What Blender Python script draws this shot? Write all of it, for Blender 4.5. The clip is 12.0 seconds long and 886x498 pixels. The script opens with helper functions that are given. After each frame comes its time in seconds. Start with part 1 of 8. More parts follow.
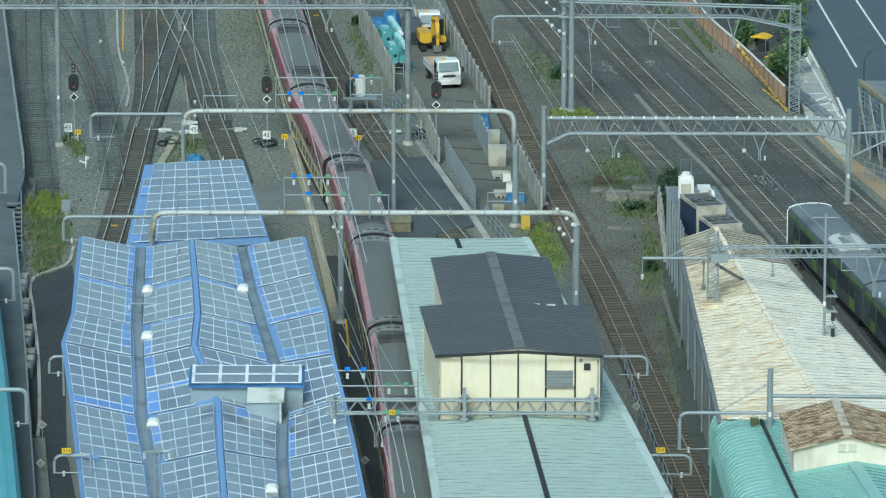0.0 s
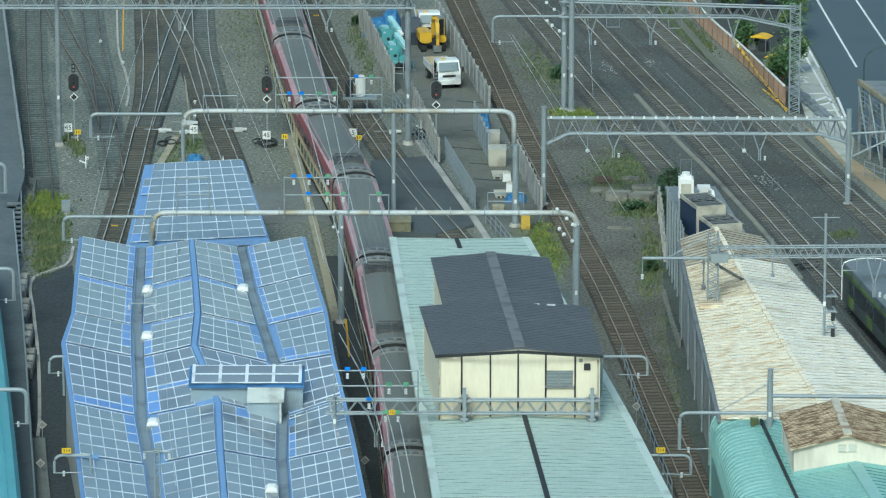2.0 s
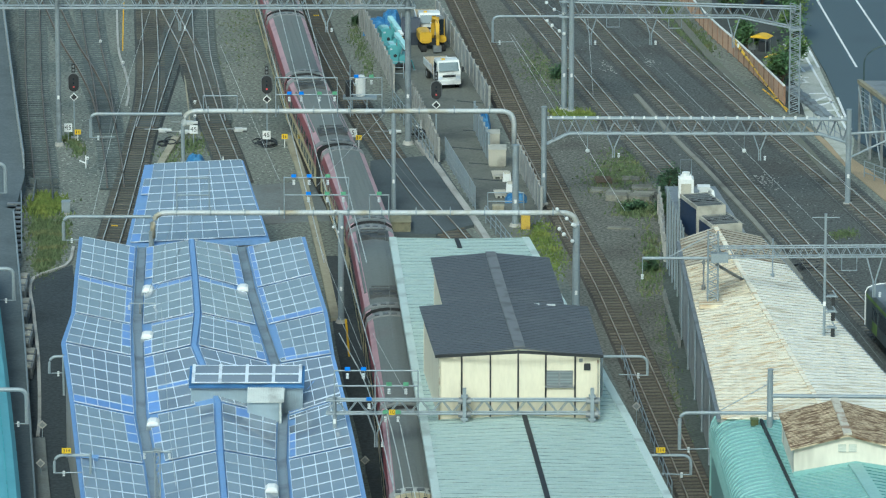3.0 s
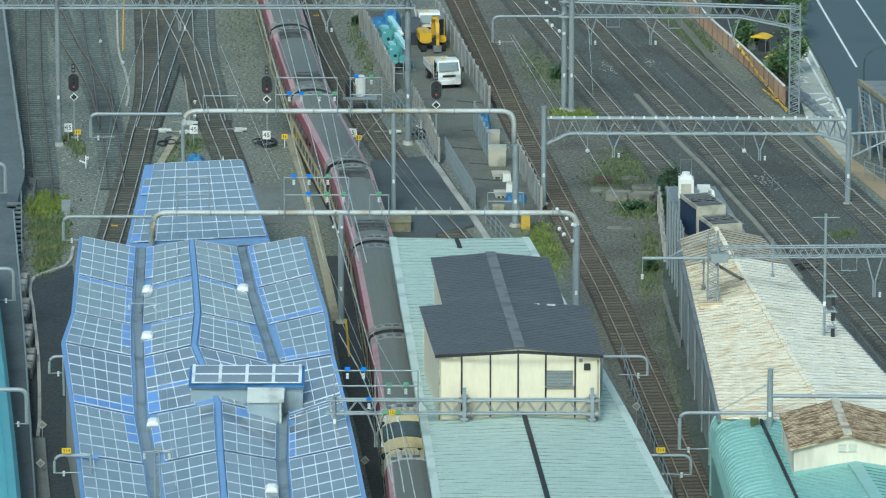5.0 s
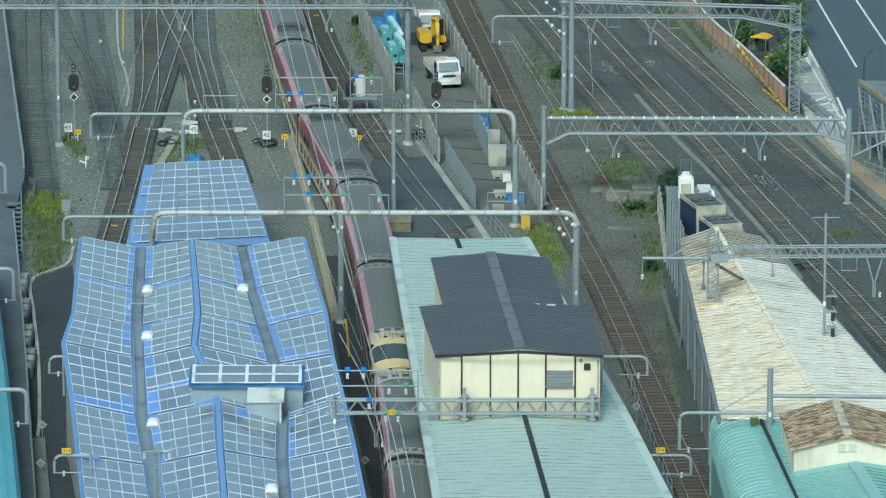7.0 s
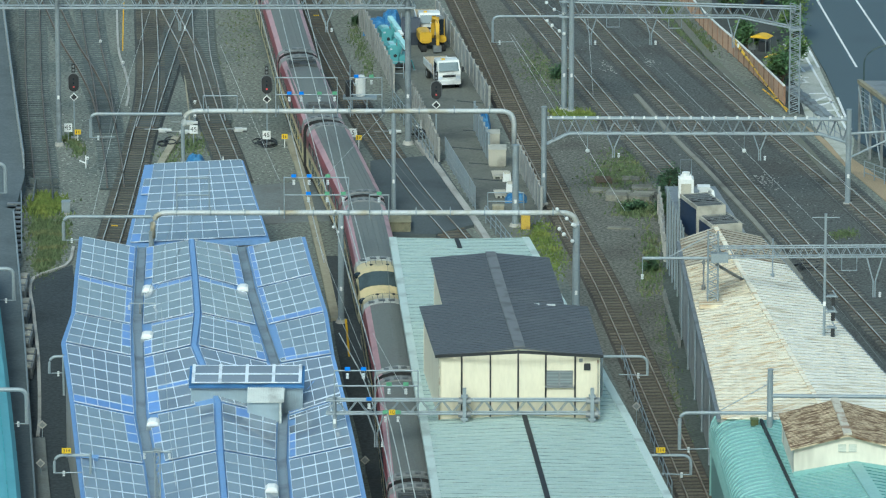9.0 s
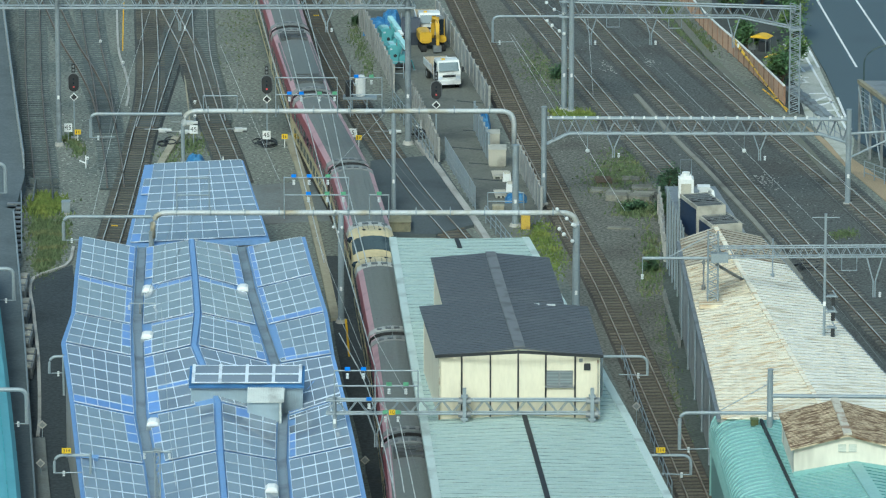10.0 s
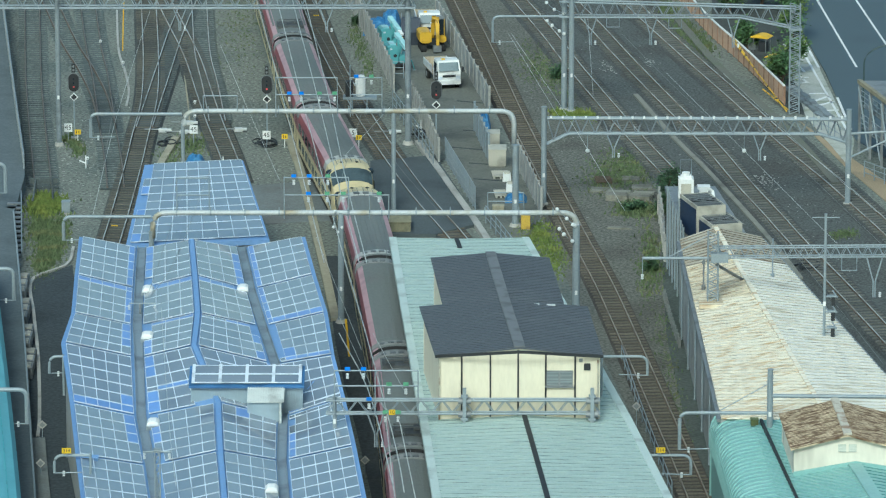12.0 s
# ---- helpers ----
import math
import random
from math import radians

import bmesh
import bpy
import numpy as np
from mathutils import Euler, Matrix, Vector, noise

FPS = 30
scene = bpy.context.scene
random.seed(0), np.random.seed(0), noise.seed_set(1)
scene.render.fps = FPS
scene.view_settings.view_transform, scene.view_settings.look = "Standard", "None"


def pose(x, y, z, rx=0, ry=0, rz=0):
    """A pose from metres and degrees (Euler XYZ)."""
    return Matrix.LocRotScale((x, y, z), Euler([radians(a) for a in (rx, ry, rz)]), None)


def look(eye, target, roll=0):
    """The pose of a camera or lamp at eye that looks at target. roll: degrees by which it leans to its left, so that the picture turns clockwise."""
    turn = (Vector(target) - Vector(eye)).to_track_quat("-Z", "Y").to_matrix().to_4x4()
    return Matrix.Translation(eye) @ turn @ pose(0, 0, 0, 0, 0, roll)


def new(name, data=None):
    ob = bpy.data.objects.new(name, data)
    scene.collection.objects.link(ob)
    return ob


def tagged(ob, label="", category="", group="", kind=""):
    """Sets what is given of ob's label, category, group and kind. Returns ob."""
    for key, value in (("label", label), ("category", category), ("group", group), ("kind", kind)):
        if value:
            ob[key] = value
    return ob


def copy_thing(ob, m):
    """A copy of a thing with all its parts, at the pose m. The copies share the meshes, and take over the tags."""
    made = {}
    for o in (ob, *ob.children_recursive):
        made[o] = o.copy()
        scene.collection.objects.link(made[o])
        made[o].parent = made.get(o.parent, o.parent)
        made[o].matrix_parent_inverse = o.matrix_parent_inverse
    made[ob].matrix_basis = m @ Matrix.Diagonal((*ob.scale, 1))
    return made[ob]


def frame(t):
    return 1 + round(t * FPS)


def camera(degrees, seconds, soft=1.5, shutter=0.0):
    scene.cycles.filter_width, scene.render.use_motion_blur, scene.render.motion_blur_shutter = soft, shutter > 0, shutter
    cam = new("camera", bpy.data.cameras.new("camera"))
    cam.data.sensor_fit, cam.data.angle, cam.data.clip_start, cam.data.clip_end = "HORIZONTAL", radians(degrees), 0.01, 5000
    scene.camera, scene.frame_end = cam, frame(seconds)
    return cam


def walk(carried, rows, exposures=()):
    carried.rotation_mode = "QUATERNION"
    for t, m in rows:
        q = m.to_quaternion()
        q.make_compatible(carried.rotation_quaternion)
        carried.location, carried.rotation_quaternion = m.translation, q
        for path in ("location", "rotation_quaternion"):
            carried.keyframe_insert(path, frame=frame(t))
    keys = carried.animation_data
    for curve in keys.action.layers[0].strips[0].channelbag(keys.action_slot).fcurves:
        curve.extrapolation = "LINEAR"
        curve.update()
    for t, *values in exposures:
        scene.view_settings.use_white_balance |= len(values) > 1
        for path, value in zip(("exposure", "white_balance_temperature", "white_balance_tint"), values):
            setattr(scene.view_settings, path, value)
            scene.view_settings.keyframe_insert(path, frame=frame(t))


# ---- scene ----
# ---------------------------------------------------------------- camera
EYE = (0.0, 0.0, 96.7)
cam = camera(8.541, 12.0, soft=1.2)
HOLD = pose(*EYE, 75.5, 0, 0)
walk(cam, [(0.0, HOLD), (12.0, HOLD)], exposures=[(0.0, 0.15, 5400, -9.5), (12.0, 0.15, 5400, -9.5)])

# ---------------------------------------------------------------- light
world = bpy.data.worlds.new("sky")
scene.world = world
world.use_nodes = True
wn = world.node_tree.nodes
sky = wn.new("ShaderNodeTexSky")
sky.sky_type = "NISHITA"
sky.sun_disc = False
sky.sun_elevation = radians(41)
sky.sun_rotation = radians(193)
sky.air_density = 1.6
sky.dust_density = 4.0
wn["Background"].inputs["Strength"].default_value = 0.115
world.node_tree.links.new(sky.outputs[0], wn["Background"].inputs[0])
sun = new("sun", bpy.data.lights.new("sun", "SUN"))
sun.data.energy, sun.data.angle, sun.data.color = 1.75, radians(16), (1.0, 0.95, 0.86)
sun.matrix_world = look((-22, -95, 84), (0, 0, 0))


# ---------------------------------------------------------------- materials
def mat(name, color, rough=0.8, metal=0.0, vary=0.25, size=1.0, fine=18.0, bump=0.0, second=None, amount=0.5, stretch=(1, 1, 1), per_piece=0.0):
    """A procedural material: two scales of variation, an optional second colour in patches, and relief."""
    m = bpy.data.materials.new(name)
    m.use_nodes = True
    n, l = m.node_tree.nodes, m.node_tree.links
    p = n["Principled BSDF"]
    p.inputs["Roughness"].default_value, p.inputs["Metallic"].default_value = rough, metal
    tc, mp = n.new("ShaderNodeTexCoord"), n.new("ShaderNodeMapping")
    mp.inputs["Scale"].default_value = stretch
    l.new(tc.outputs["Object"], mp.inputs[0])
    big, small = n.new("ShaderNodeTexNoise"), n.new("ShaderNodeTexNoise")
    big.inputs["Scale"].default_value, small.inputs["Scale"].default_value = size, fine
    big.inputs["Detail"].default_value, small.inputs["Detail"].default_value = 6, 3
    for x in (big, small):
        l.new(mp.outputs[0], x.inputs["Vector"])
    dark = n.new("ShaderNodeMix")
    dark.data_type, dark.blend_type = "RGBA", "MIX"
    dark.inputs[6].default_value = (*color, 1)
    two = second or tuple(v * 0.6 for v in color)
    dark.inputs[7].default_value = (*two, 1)
    ramp = n.new("ShaderNodeMapRange")
    ramp.inputs[1].default_value, ramp.inputs[2].default_value = 0.68 - 0.36 * amount, 0.82 - 0.3 * amount
    l.new(big.outputs["Fac"], ramp.inputs[0])
    l.new(ramp.outputs[0], dark.inputs[0])
    grain = n.new("ShaderNodeMapRange")
    grain.inputs[1].default_value, grain.inputs[2].default_value = 0.25, 0.75
    grain.inputs[3].default_value, grain.inputs[4].default_value = 1 - vary, 1 + vary
    l.new(small.outputs["Fac"], grain.inputs[0])
    mul = n.new("ShaderNodeVectorMath")
    mul.operation = "SCALE"
    l.new(dark.outputs[2], mul.inputs[0])
    l.new(grain.outputs[0], mul.inputs["Scale"])
    out = mul.outputs[0]
    if per_piece:
        info, pr, mul2 = n.new("ShaderNodeObjectInfo"), n.new("ShaderNodeMapRange"), n.new("ShaderNodeVectorMath")
        pr.inputs[3].default_value, pr.inputs[4].default_value = 1 - per_piece, 1 + per_piece
        mul2.operation = "SCALE"
        l.new(info.outputs["Random"], pr.inputs[0])
        l.new(out, mul2.inputs[0])
        l.new(pr.outputs[0], mul2.inputs["Scale"])
        out = mul2.outputs[0]
    l.new(out, p.inputs["Base Color"])
    if bump:
        b = n.new("ShaderNodeBump")
        b.inputs["Strength"].default_value, b.inputs["Distance"].default_value = bump, 0.05
        l.new(small.outputs["Fac"], b.inputs["Height"])
        l.new(b.outputs[0], p.inputs["Normal"])
    return m


def glow(name, color, strength):
    m = mat(name, color, 0.4)
    p = m.node_tree.nodes["Principled BSDF"]
    p.inputs["Emission Color"].default_value, p.inputs["Emission Strength"].default_value = (*color, 1), strength
    return m


GROUND = mat("gravel", (0.178, 0.188, 0.16), 0.95, vary=0.7, size=0.12, fine=4.5, bump=0.9, second=(0.12, 0.136, 0.122), amount=0.55)
BALLAST = mat("ballast", (0.071, 0.076, 0.073), 0.95, vary=0.55, size=0.25, fine=6.0, bump=0.8, second=(0.062, 0.06, 0.053), amount=0.5)
BALLAST_WIDE = mat("grey_brown_ballast", (0.09, 0.096, 0.09), 0.95, vary=0.7, size=0.16, fine=6.0, bump=0.9, second=(0.07, 0.07, 0.063), amount=0.5)
BALLAST_RUST = mat("rusty_ballast", (0.064, 0.056, 0.046), 0.95, vary=0.5, size=0.3, fine=6.0, bump=0.8, second=(0.06, 0.05, 0.04), amount=0.5)
SLEEPER = mat("dark_sleeper", (0.075, 0.09, 0.092), 0.9, vary=0.3, size=0.7, fine=9, second=(0.092, 0.102, 0.1), per_piece=0.2)
SLEEPER_WOOD = mat("brown_sleeper", (0.108, 0.104, 0.087), 0.9, vary=0.3, size=0.25, fine=9, second=(0.06, 0.062, 0.06), per_piece=0.2)
SLEEPER_OILED = mat("oil_dark_sleeper", (0.138, 0.138, 0.122), 0.9, vary=0.3, size=0.7, fine=9, second=(0.095, 0.092, 0.08), per_piece=0.2)
SLEEPER_MAIN = mat("stained_main_sleeper", (0.13, 0.116, 0.09), 0.9, vary=0.3, size=0.5, fine=9, second=(0.095, 0.085, 0.07), per_piece=0.2)
YARD_BED = mat("yard_gravel", (0.158, 0.176, 0.156), 0.95, vary=0.65, size=0.2, fine=4.5, bump=0.8, second=(0.112, 0.128, 0.116), amount=0.5)
RAIL = mat("rail_steel", (0.48, 0.49, 0.48), 0.4, 0.25, vary=0.15, size=0.5, fine=6, second=(0.22, 0.18, 0.14))
RAIL_DULL = mat("dull_rail", (0.2, 0.185, 0.17), 0.55, 0.2, vary=0.2, size=0.5, fine=6, second=(0.13, 0.11, 0.095))
BALLAST_OIL = mat("oily_ballast", (0.05, 0.056, 0.055), 0.95, vary=0.55, size=0.2, fine=6.0, bump=0.8, second=(0.085, 0.088, 0.078), amount=0.45)
RAIL_TAN = mat("tan_worn_rail", (0.33, 0.29, 0.24), 0.5, 0.2, vary=0.2, size=0.5, fine=6, second=(0.2, 0.165, 0.13))
RAIL_RUST = mat("rusty_rail", (0.15, 0.105, 0.075), 0.7, 0.2, vary=0.2, size=0.5, fine=6, second=(0.24, 0.2, 0.17))
GALV = mat("galvanised_steel", (0.28, 0.325, 0.355), 0.55, 0.2, vary=0.12, size=0.8, fine=10, second=(0.26, 0.29, 0.3), amount=0.4)
GALV_DARK = mat("dull_galvanised_steel", (0.24, 0.275, 0.3), 0.6, 0.2, vary=0.15, size=0.8, fine=10)
GALV_STAIN = mat("stained_pipe", (0.46, 0.49, 0.5), 0.55, 0.15, vary=0.12, size=0.55, fine=9, second=(0.33, 0.3, 0.22), amount=0.45)
CONCRETE = mat("concrete", (0.42, 0.41, 0.38), 0.9, vary=0.15, size=0.4, fine=8, bump=0.2, second=(0.3, 0.29, 0.26), amount=0.5)
CONCRETE_DARK = mat("dark_concrete", (0.175, 0.19, 0.185), 0.9, vary=0.2, size=0.3, fine=7, bump=0.2, second=(0.15, 0.15, 0.14))
ASPHALT = mat("asphalt", (0.078, 0.108, 0.128), 0.85, vary=0.15, size=0.15, fine=12, bump=0.2, second=(0.07, 0.098, 0.116))
PAVING = mat("pale_paving", (0.44, 0.45, 0.41), 0.9, vary=0.15, size=0.4, fine=6, second=(0.25, 0.27, 0.2))
WHITE = mat("white_paint", (0.74, 0.75, 0.74), 0.6, vary=0.07, size=0.6, fine=8, second=(0.62, 0.62, 0.6), amount=0.4)
DARK = mat("dark_paint", (0.025, 0.028, 0.032), 0.6, vary=0.2, size=1, fine=9)
BLUE_SHEET = mat("blue_roof_sheet", (0.19, 0.32, 0.58), 0.5, vary=0.1, size=0.5, fine=4, second=(0.2, 0.32, 0.55), amount=0.4)
PANEL_GLASS = mat("solar_cells", (0.195, 0.238, 0.295), 0.05, vary=0.06, size=0.25, fine=14, second=(0.23, 0.268, 0.315), per_piece=0.1)
PANEL_GLASS.node_tree.nodes["Principled BSDF"].inputs["IOR"].default_value = 2.6
DUMMY_BLUE = mat("blue_filler_plate", (0.16, 0.29, 0.62), 0.35, vary=0.08, size=0.5, fine=4, second=(0.19, 0.33, 0.6), amount=0.4, per_piece=0.1)
PANEL_FRAME = mat("panel_frame", (0.7, 0.76, 0.84), 0.4, 0.1, vary=0.05)
TEAL_ROOF = mat("pale_green_roof", (0.43, 0.52, 0.49), 0.55, vary=0.07, size=0.22, fine=5, second=(0.4, 0.485, 0.455), amount=0.45, stretch=(1, 0.5, 1))
TEAL_TRIM = mat("pale_green_trim", (0.52, 0.6, 0.57), 0.5, vary=0.06, size=0.5, fine=6)
TEAL_DEEP = mat("green_roof", (0.27, 0.46, 0.44), 0.5, vary=0.08, size=0.25, fine=5, second=(0.3, 0.49, 0.47), amount=0.45)
SLATE = mat("dark_slate_roof", (0.098, 0.11, 0.128), 0.75, vary=0.16, size=0.35, fine=5, second=(0.13, 0.138, 0.152), amount=0.4, stretch=(0.5, 1.6, 1))
SLATE_RIDGE = mat("grey_ridge_cap", (0.17, 0.175, 0.185), 0.6, vary=0.1)
CREAM = mat("cream_wall", (0.74, 0.69, 0.55), 0.7, vary=0.05, size=0.6, fine=5, second=(0.68, 0.63, 0.5), amount=0.35, stretch=(1.5, 1.5, 0.4))
WHITE_ROOF = mat("weathered_white_roof", (0.82, 0.79, 0.71), 0.75, vary=0.12, size=0.8, fine=3.5, second=(0.6, 0.53, 0.41), amount=0.38, stretch=(0.35, 1.6, 1))
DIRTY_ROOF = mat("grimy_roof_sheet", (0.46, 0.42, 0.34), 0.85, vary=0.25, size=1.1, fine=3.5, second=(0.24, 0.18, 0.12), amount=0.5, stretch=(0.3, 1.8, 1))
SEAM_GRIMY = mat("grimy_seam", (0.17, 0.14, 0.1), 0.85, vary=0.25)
RUST_SHEET = mat("rust_patched_roof_sheet", (0.72, 0.64, 0.48), 0.8, vary=0.2, size=2.0, fine=3.5, second=(0.36, 0.23, 0.11), amount=0.55, stretch=(0.22, 2.6, 1))
WHITE_ROOF_RUST = mat("rust_streaked_white_roof", (0.84, 0.78, 0.64), 0.75, vary=0.12, size=1.5, fine=3.5, second=(0.54, 0.36, 0.17), amount=0.5, stretch=(0.22, 2.6, 1))
RUST_ROOF = mat("rusty_roof", (0.62, 0.51, 0.35), 0.85, vary=0.3, size=2.6, fine=7, second=(0.1, 0.055, 0.03), amount=0.68, stretch=(0.7, 1.5, 1))
SEAM_RUST = mat("rusted_seam", (0.17, 0.115, 0.07), 0.85, vary=0.35, size=1.5, fine=6, second=(0.4, 0.33, 0.23))
# seam colours for rib sides: the shade below each lap is put into them
SEAM = mat("dirty_seam", (0.27, 0.35, 0.335), 0.8, vary=0.2)
SEAM_DEEP = mat("dirty_green_seam", (0.1, 0.25, 0.24), 0.8, vary=0.2)
SEAM_WHITE = mat("dirty_white_seam", (0.5, 0.46, 0.37), 0.8, vary=0.25)
SEAM_DARK = mat("dark_lap", (0.058, 0.065, 0.078), 0.8, vary=0.2)
GLASS_DARK = mat("dark_window_glass", (0.02, 0.03, 0.04), 0.08, vary=0.1)
GREY_METAL = mat("grey_metal", (0.24, 0.255, 0.265), 0.5, 0.3, vary=0.12, size=0.8, fine=7)
FENCE = mat("fence_concrete", (0.36, 0.37, 0.36), 0.85, vary=0.15, size=0.5, fine=6, second=(0.26, 0.27, 0.26))


# ---------------------------------------------------------------- mesh helpers
class Mesh:
    """Vertices and faces gathered in plain lists; each face has a material slot."""

    def __init__(self):
        self.v, self.f, self.s = [], [], []

    def add(self, verts, faces, slot=0):
        k = len(self.v)
        self.v += [tuple(x) for x in verts]
        self.f += [tuple(i + k for i in f) for f in faces]
        self.s += [slot] * len(faces)
        return self

    def box(self, x, y, z, sx, sy, sz, turn=0.0, slot=0):
        """A box with its base centre at x, y, z."""
        c, s = math.cos(radians(turn)), math.sin(radians(turn))
        vs = []
        for k in (0, sz):
            for a, b in ((-1, -1), (1, -1), (1, 1), (-1, 1)):
                u, w = a * sx / 2, b * sy / 2
                vs.append((x + c * u - s * w, y + s * u + c * w, z + k))
        return self.add(vs, [(3, 2, 1, 0), (4, 5, 6, 7), (0, 1, 5, 4), (1, 2, 6, 5), (2, 3, 7, 6), (3, 0, 4, 7)], slot)

    def slab(self, quad, thick, slot=0):
        """A sheet with the given outline (counter-clockwise from above), hanging down by its thickness."""
        n = len(quad)
        vs = [tuple(p) for p in quad] + [(p[0], p[1], p[2] - thick) for p in quad]
        fs = [tuple(range(n)), tuple(range(2 * n - 1, n - 1, -1))]
        fs += [(i, i + n, (i + 1) % n + n, (i + 1) % n) for i in range(n)]
        return self.add(vs, fs, slot)

    def tube(self, pts, r, seg=8, slot=0, cap=True):
        pts = [Vector(p) for p in pts]
        rings = []
        for i, p in enumerate(pts):
            d = (pts[min(i + 1, len(pts) - 1)] - pts[max(i - 1, 0)]).normalized()
            a = d.cross(Vector((0, 0, 1)) if abs(d.z) < 0.9 else Vector((1, 0, 0))).normalized()
            b = a.cross(d)
            rr = r[i] if isinstance(r, (list, tuple)) else r
            rings += [p + (a * math.cos(2 * math.pi * k / seg) + b * math.sin(2 * math.pi * k / seg)) * rr for k in range(seg)]
        fs = []
        for i in range(len(pts) - 1):
            for k in range(seg):
                q = (k + 1) % seg
                fs.append((i * seg + k, i * seg + q, (i + 1) * seg + q, (i + 1) * seg + k))
        if cap:
            fs += [tuple(range(seg))[::-1], tuple((len(pts) - 1) * seg + k for k in range(seg))]
        return self.add(rings, fs, slot)

    def ball(self, x, y, z, r, rings=5, seg=8, slot=0, flat=1.0):
        vs = [(x, y, z - r * flat)]
        for i in range(1, rings):
            a = math.pi * i / rings
            vs += [(x + r * math.sin(a) * math.cos(2 * math.pi * k / seg), y + r * math.sin(a) * math.sin(2 * math.pi * k / seg), z - r * flat * math.cos(a)) for k in range(seg)]
        vs.append((x, y, z + r * flat))
        fs = [(0, 1 + (k + 1) % seg, 1 + k) for k in range(seg)]
        for i in range(rings - 2):
            for k in range(seg):
                a, b = 1 + i * seg, 1 + (i + 1) * seg
                fs.append((a + k, a + (k + 1) % seg, b + (k + 1) % seg, b + k))
        e, last = len(vs) - 1, 1 + (rings - 2) * seg
        fs += [(last + k, last + (k + 1) % seg, e) for k in range(seg)]
        return self.add(vs, fs, slot)

    def loft(self, sections, slot=0, close=True):
        """Sections of equally many points, joined one after another; ends closed."""
        n = len(sections[0])
        vs = [p for s in sections for p in s]
        fs = []
        for i in range(len(sections) - 1):
            for k in range(n if close else n - 1):
                q = (k + 1) % n
                fs.append((i * n + k, i * n + q, (i + 1) * n + q, (i + 1) * n + k))
        fs += [tuple(range(n))[::-1], tuple((len(sections) - 1) * n + k for k in range(n))]
        return self.add(vs, fs, slot)

    def data(self, name, materials, smooth=False):
        me = bpy.data.meshes.new(name)
        me.from_pydata(self.v, [], self.f)
        for m in materials if isinstance(materials, (list, tuple)) else [materials]:
            me.materials.append(m)
        me.polygons.foreach_set("material_index", self.s)
        if smooth:
            me.polygons.foreach_set("use_smooth", [True] * len(self.f))
        bm = bmesh.new()
        bm.from_mesh(me)
        bmesh.ops.recalc_face_normals(bm, faces=bm.faces)
        bm.to_mesh(me)
        bm.free()
        return me


def part(name, mesh, material, parent=None, label="", smooth=False):
    """Links a mesh as one object under a thing or a part."""
    ob = new(name, mesh.data(name, material, smooth) if isinstance(mesh, Mesh) else mesh)
    ob.parent = parent
    if label:
        ob["label"] = label
    return ob


def thing(name, label, category, at=(0, 0, 0), group="", kind="", turn=0.0):
    ob = new(name)
    ob.empty_display_size = 0.3
    ob.matrix_basis = pose(at[0], at[1], at[2], 0, 0, turn)
    return tagged(ob, label, category, group, kind)


def smooth_path(pts, step):
    """Even points along a smooth curve through pts (two or three numbers each)."""
    P = [np.array(p, float) for p in pts]
    P = [2 * P[0] - P[1]] + P + [2 * P[-1] - P[-2]]
    dense = []
    for i in range(1, len(P) - 2):
        for u in np.linspace(0, 1, 24, endpoint=False):
            a, b, c, d = P[i - 1], P[i], P[i + 1], P[i + 2]
            dense.append(0.5 * (2 * b + (c - a) * u + (2 * a - 5 * b + 4 * c - d) * u * u + (3 * b - a - 3 * c + d) * u ** 3))
    dense.append(P[-2])
    dense = np.array(dense)
    run = np.concatenate([[0], np.cumsum(np.linalg.norm(np.diff(dense, axis=0), axis=1))])
    s = np.arange(0, run[-1], step)
    return np.stack([np.interp(s, run, dense[:, k]) for k in range(dense.shape[1])], 1)


def heading(path):
    d = np.gradient(path, axis=0)
    return d[:, :2] / np.linalg.norm(d[:, :2], axis=1, keepdims=True)


def mix(a, b, t):
    return tuple(x + (y - x) * t for x, y in zip(a, b))


# ---------------------------------------------------------------- ground
ground = tagged(new("ground", Mesh().add([(-2500, -400, 0), (2500, -400, 0), (2500, 4500, 0), (-2500, 4500, 0)], [(0, 1, 2, 3)]).data("ground", GROUND)),
                "brown-grey gravel ground of the railway yard", "ground", kind="structure")

TRACK_COUNT = 0
SLEEPER_MESH = {m.name: Mesh().box(0, 0, 0, 2.05, 0.22, 0.11).data("sleeper", m) for m in (SLEEPER, SLEEPER_WOOD, SLEEPER_MAIN, SLEEPER_OILED)}


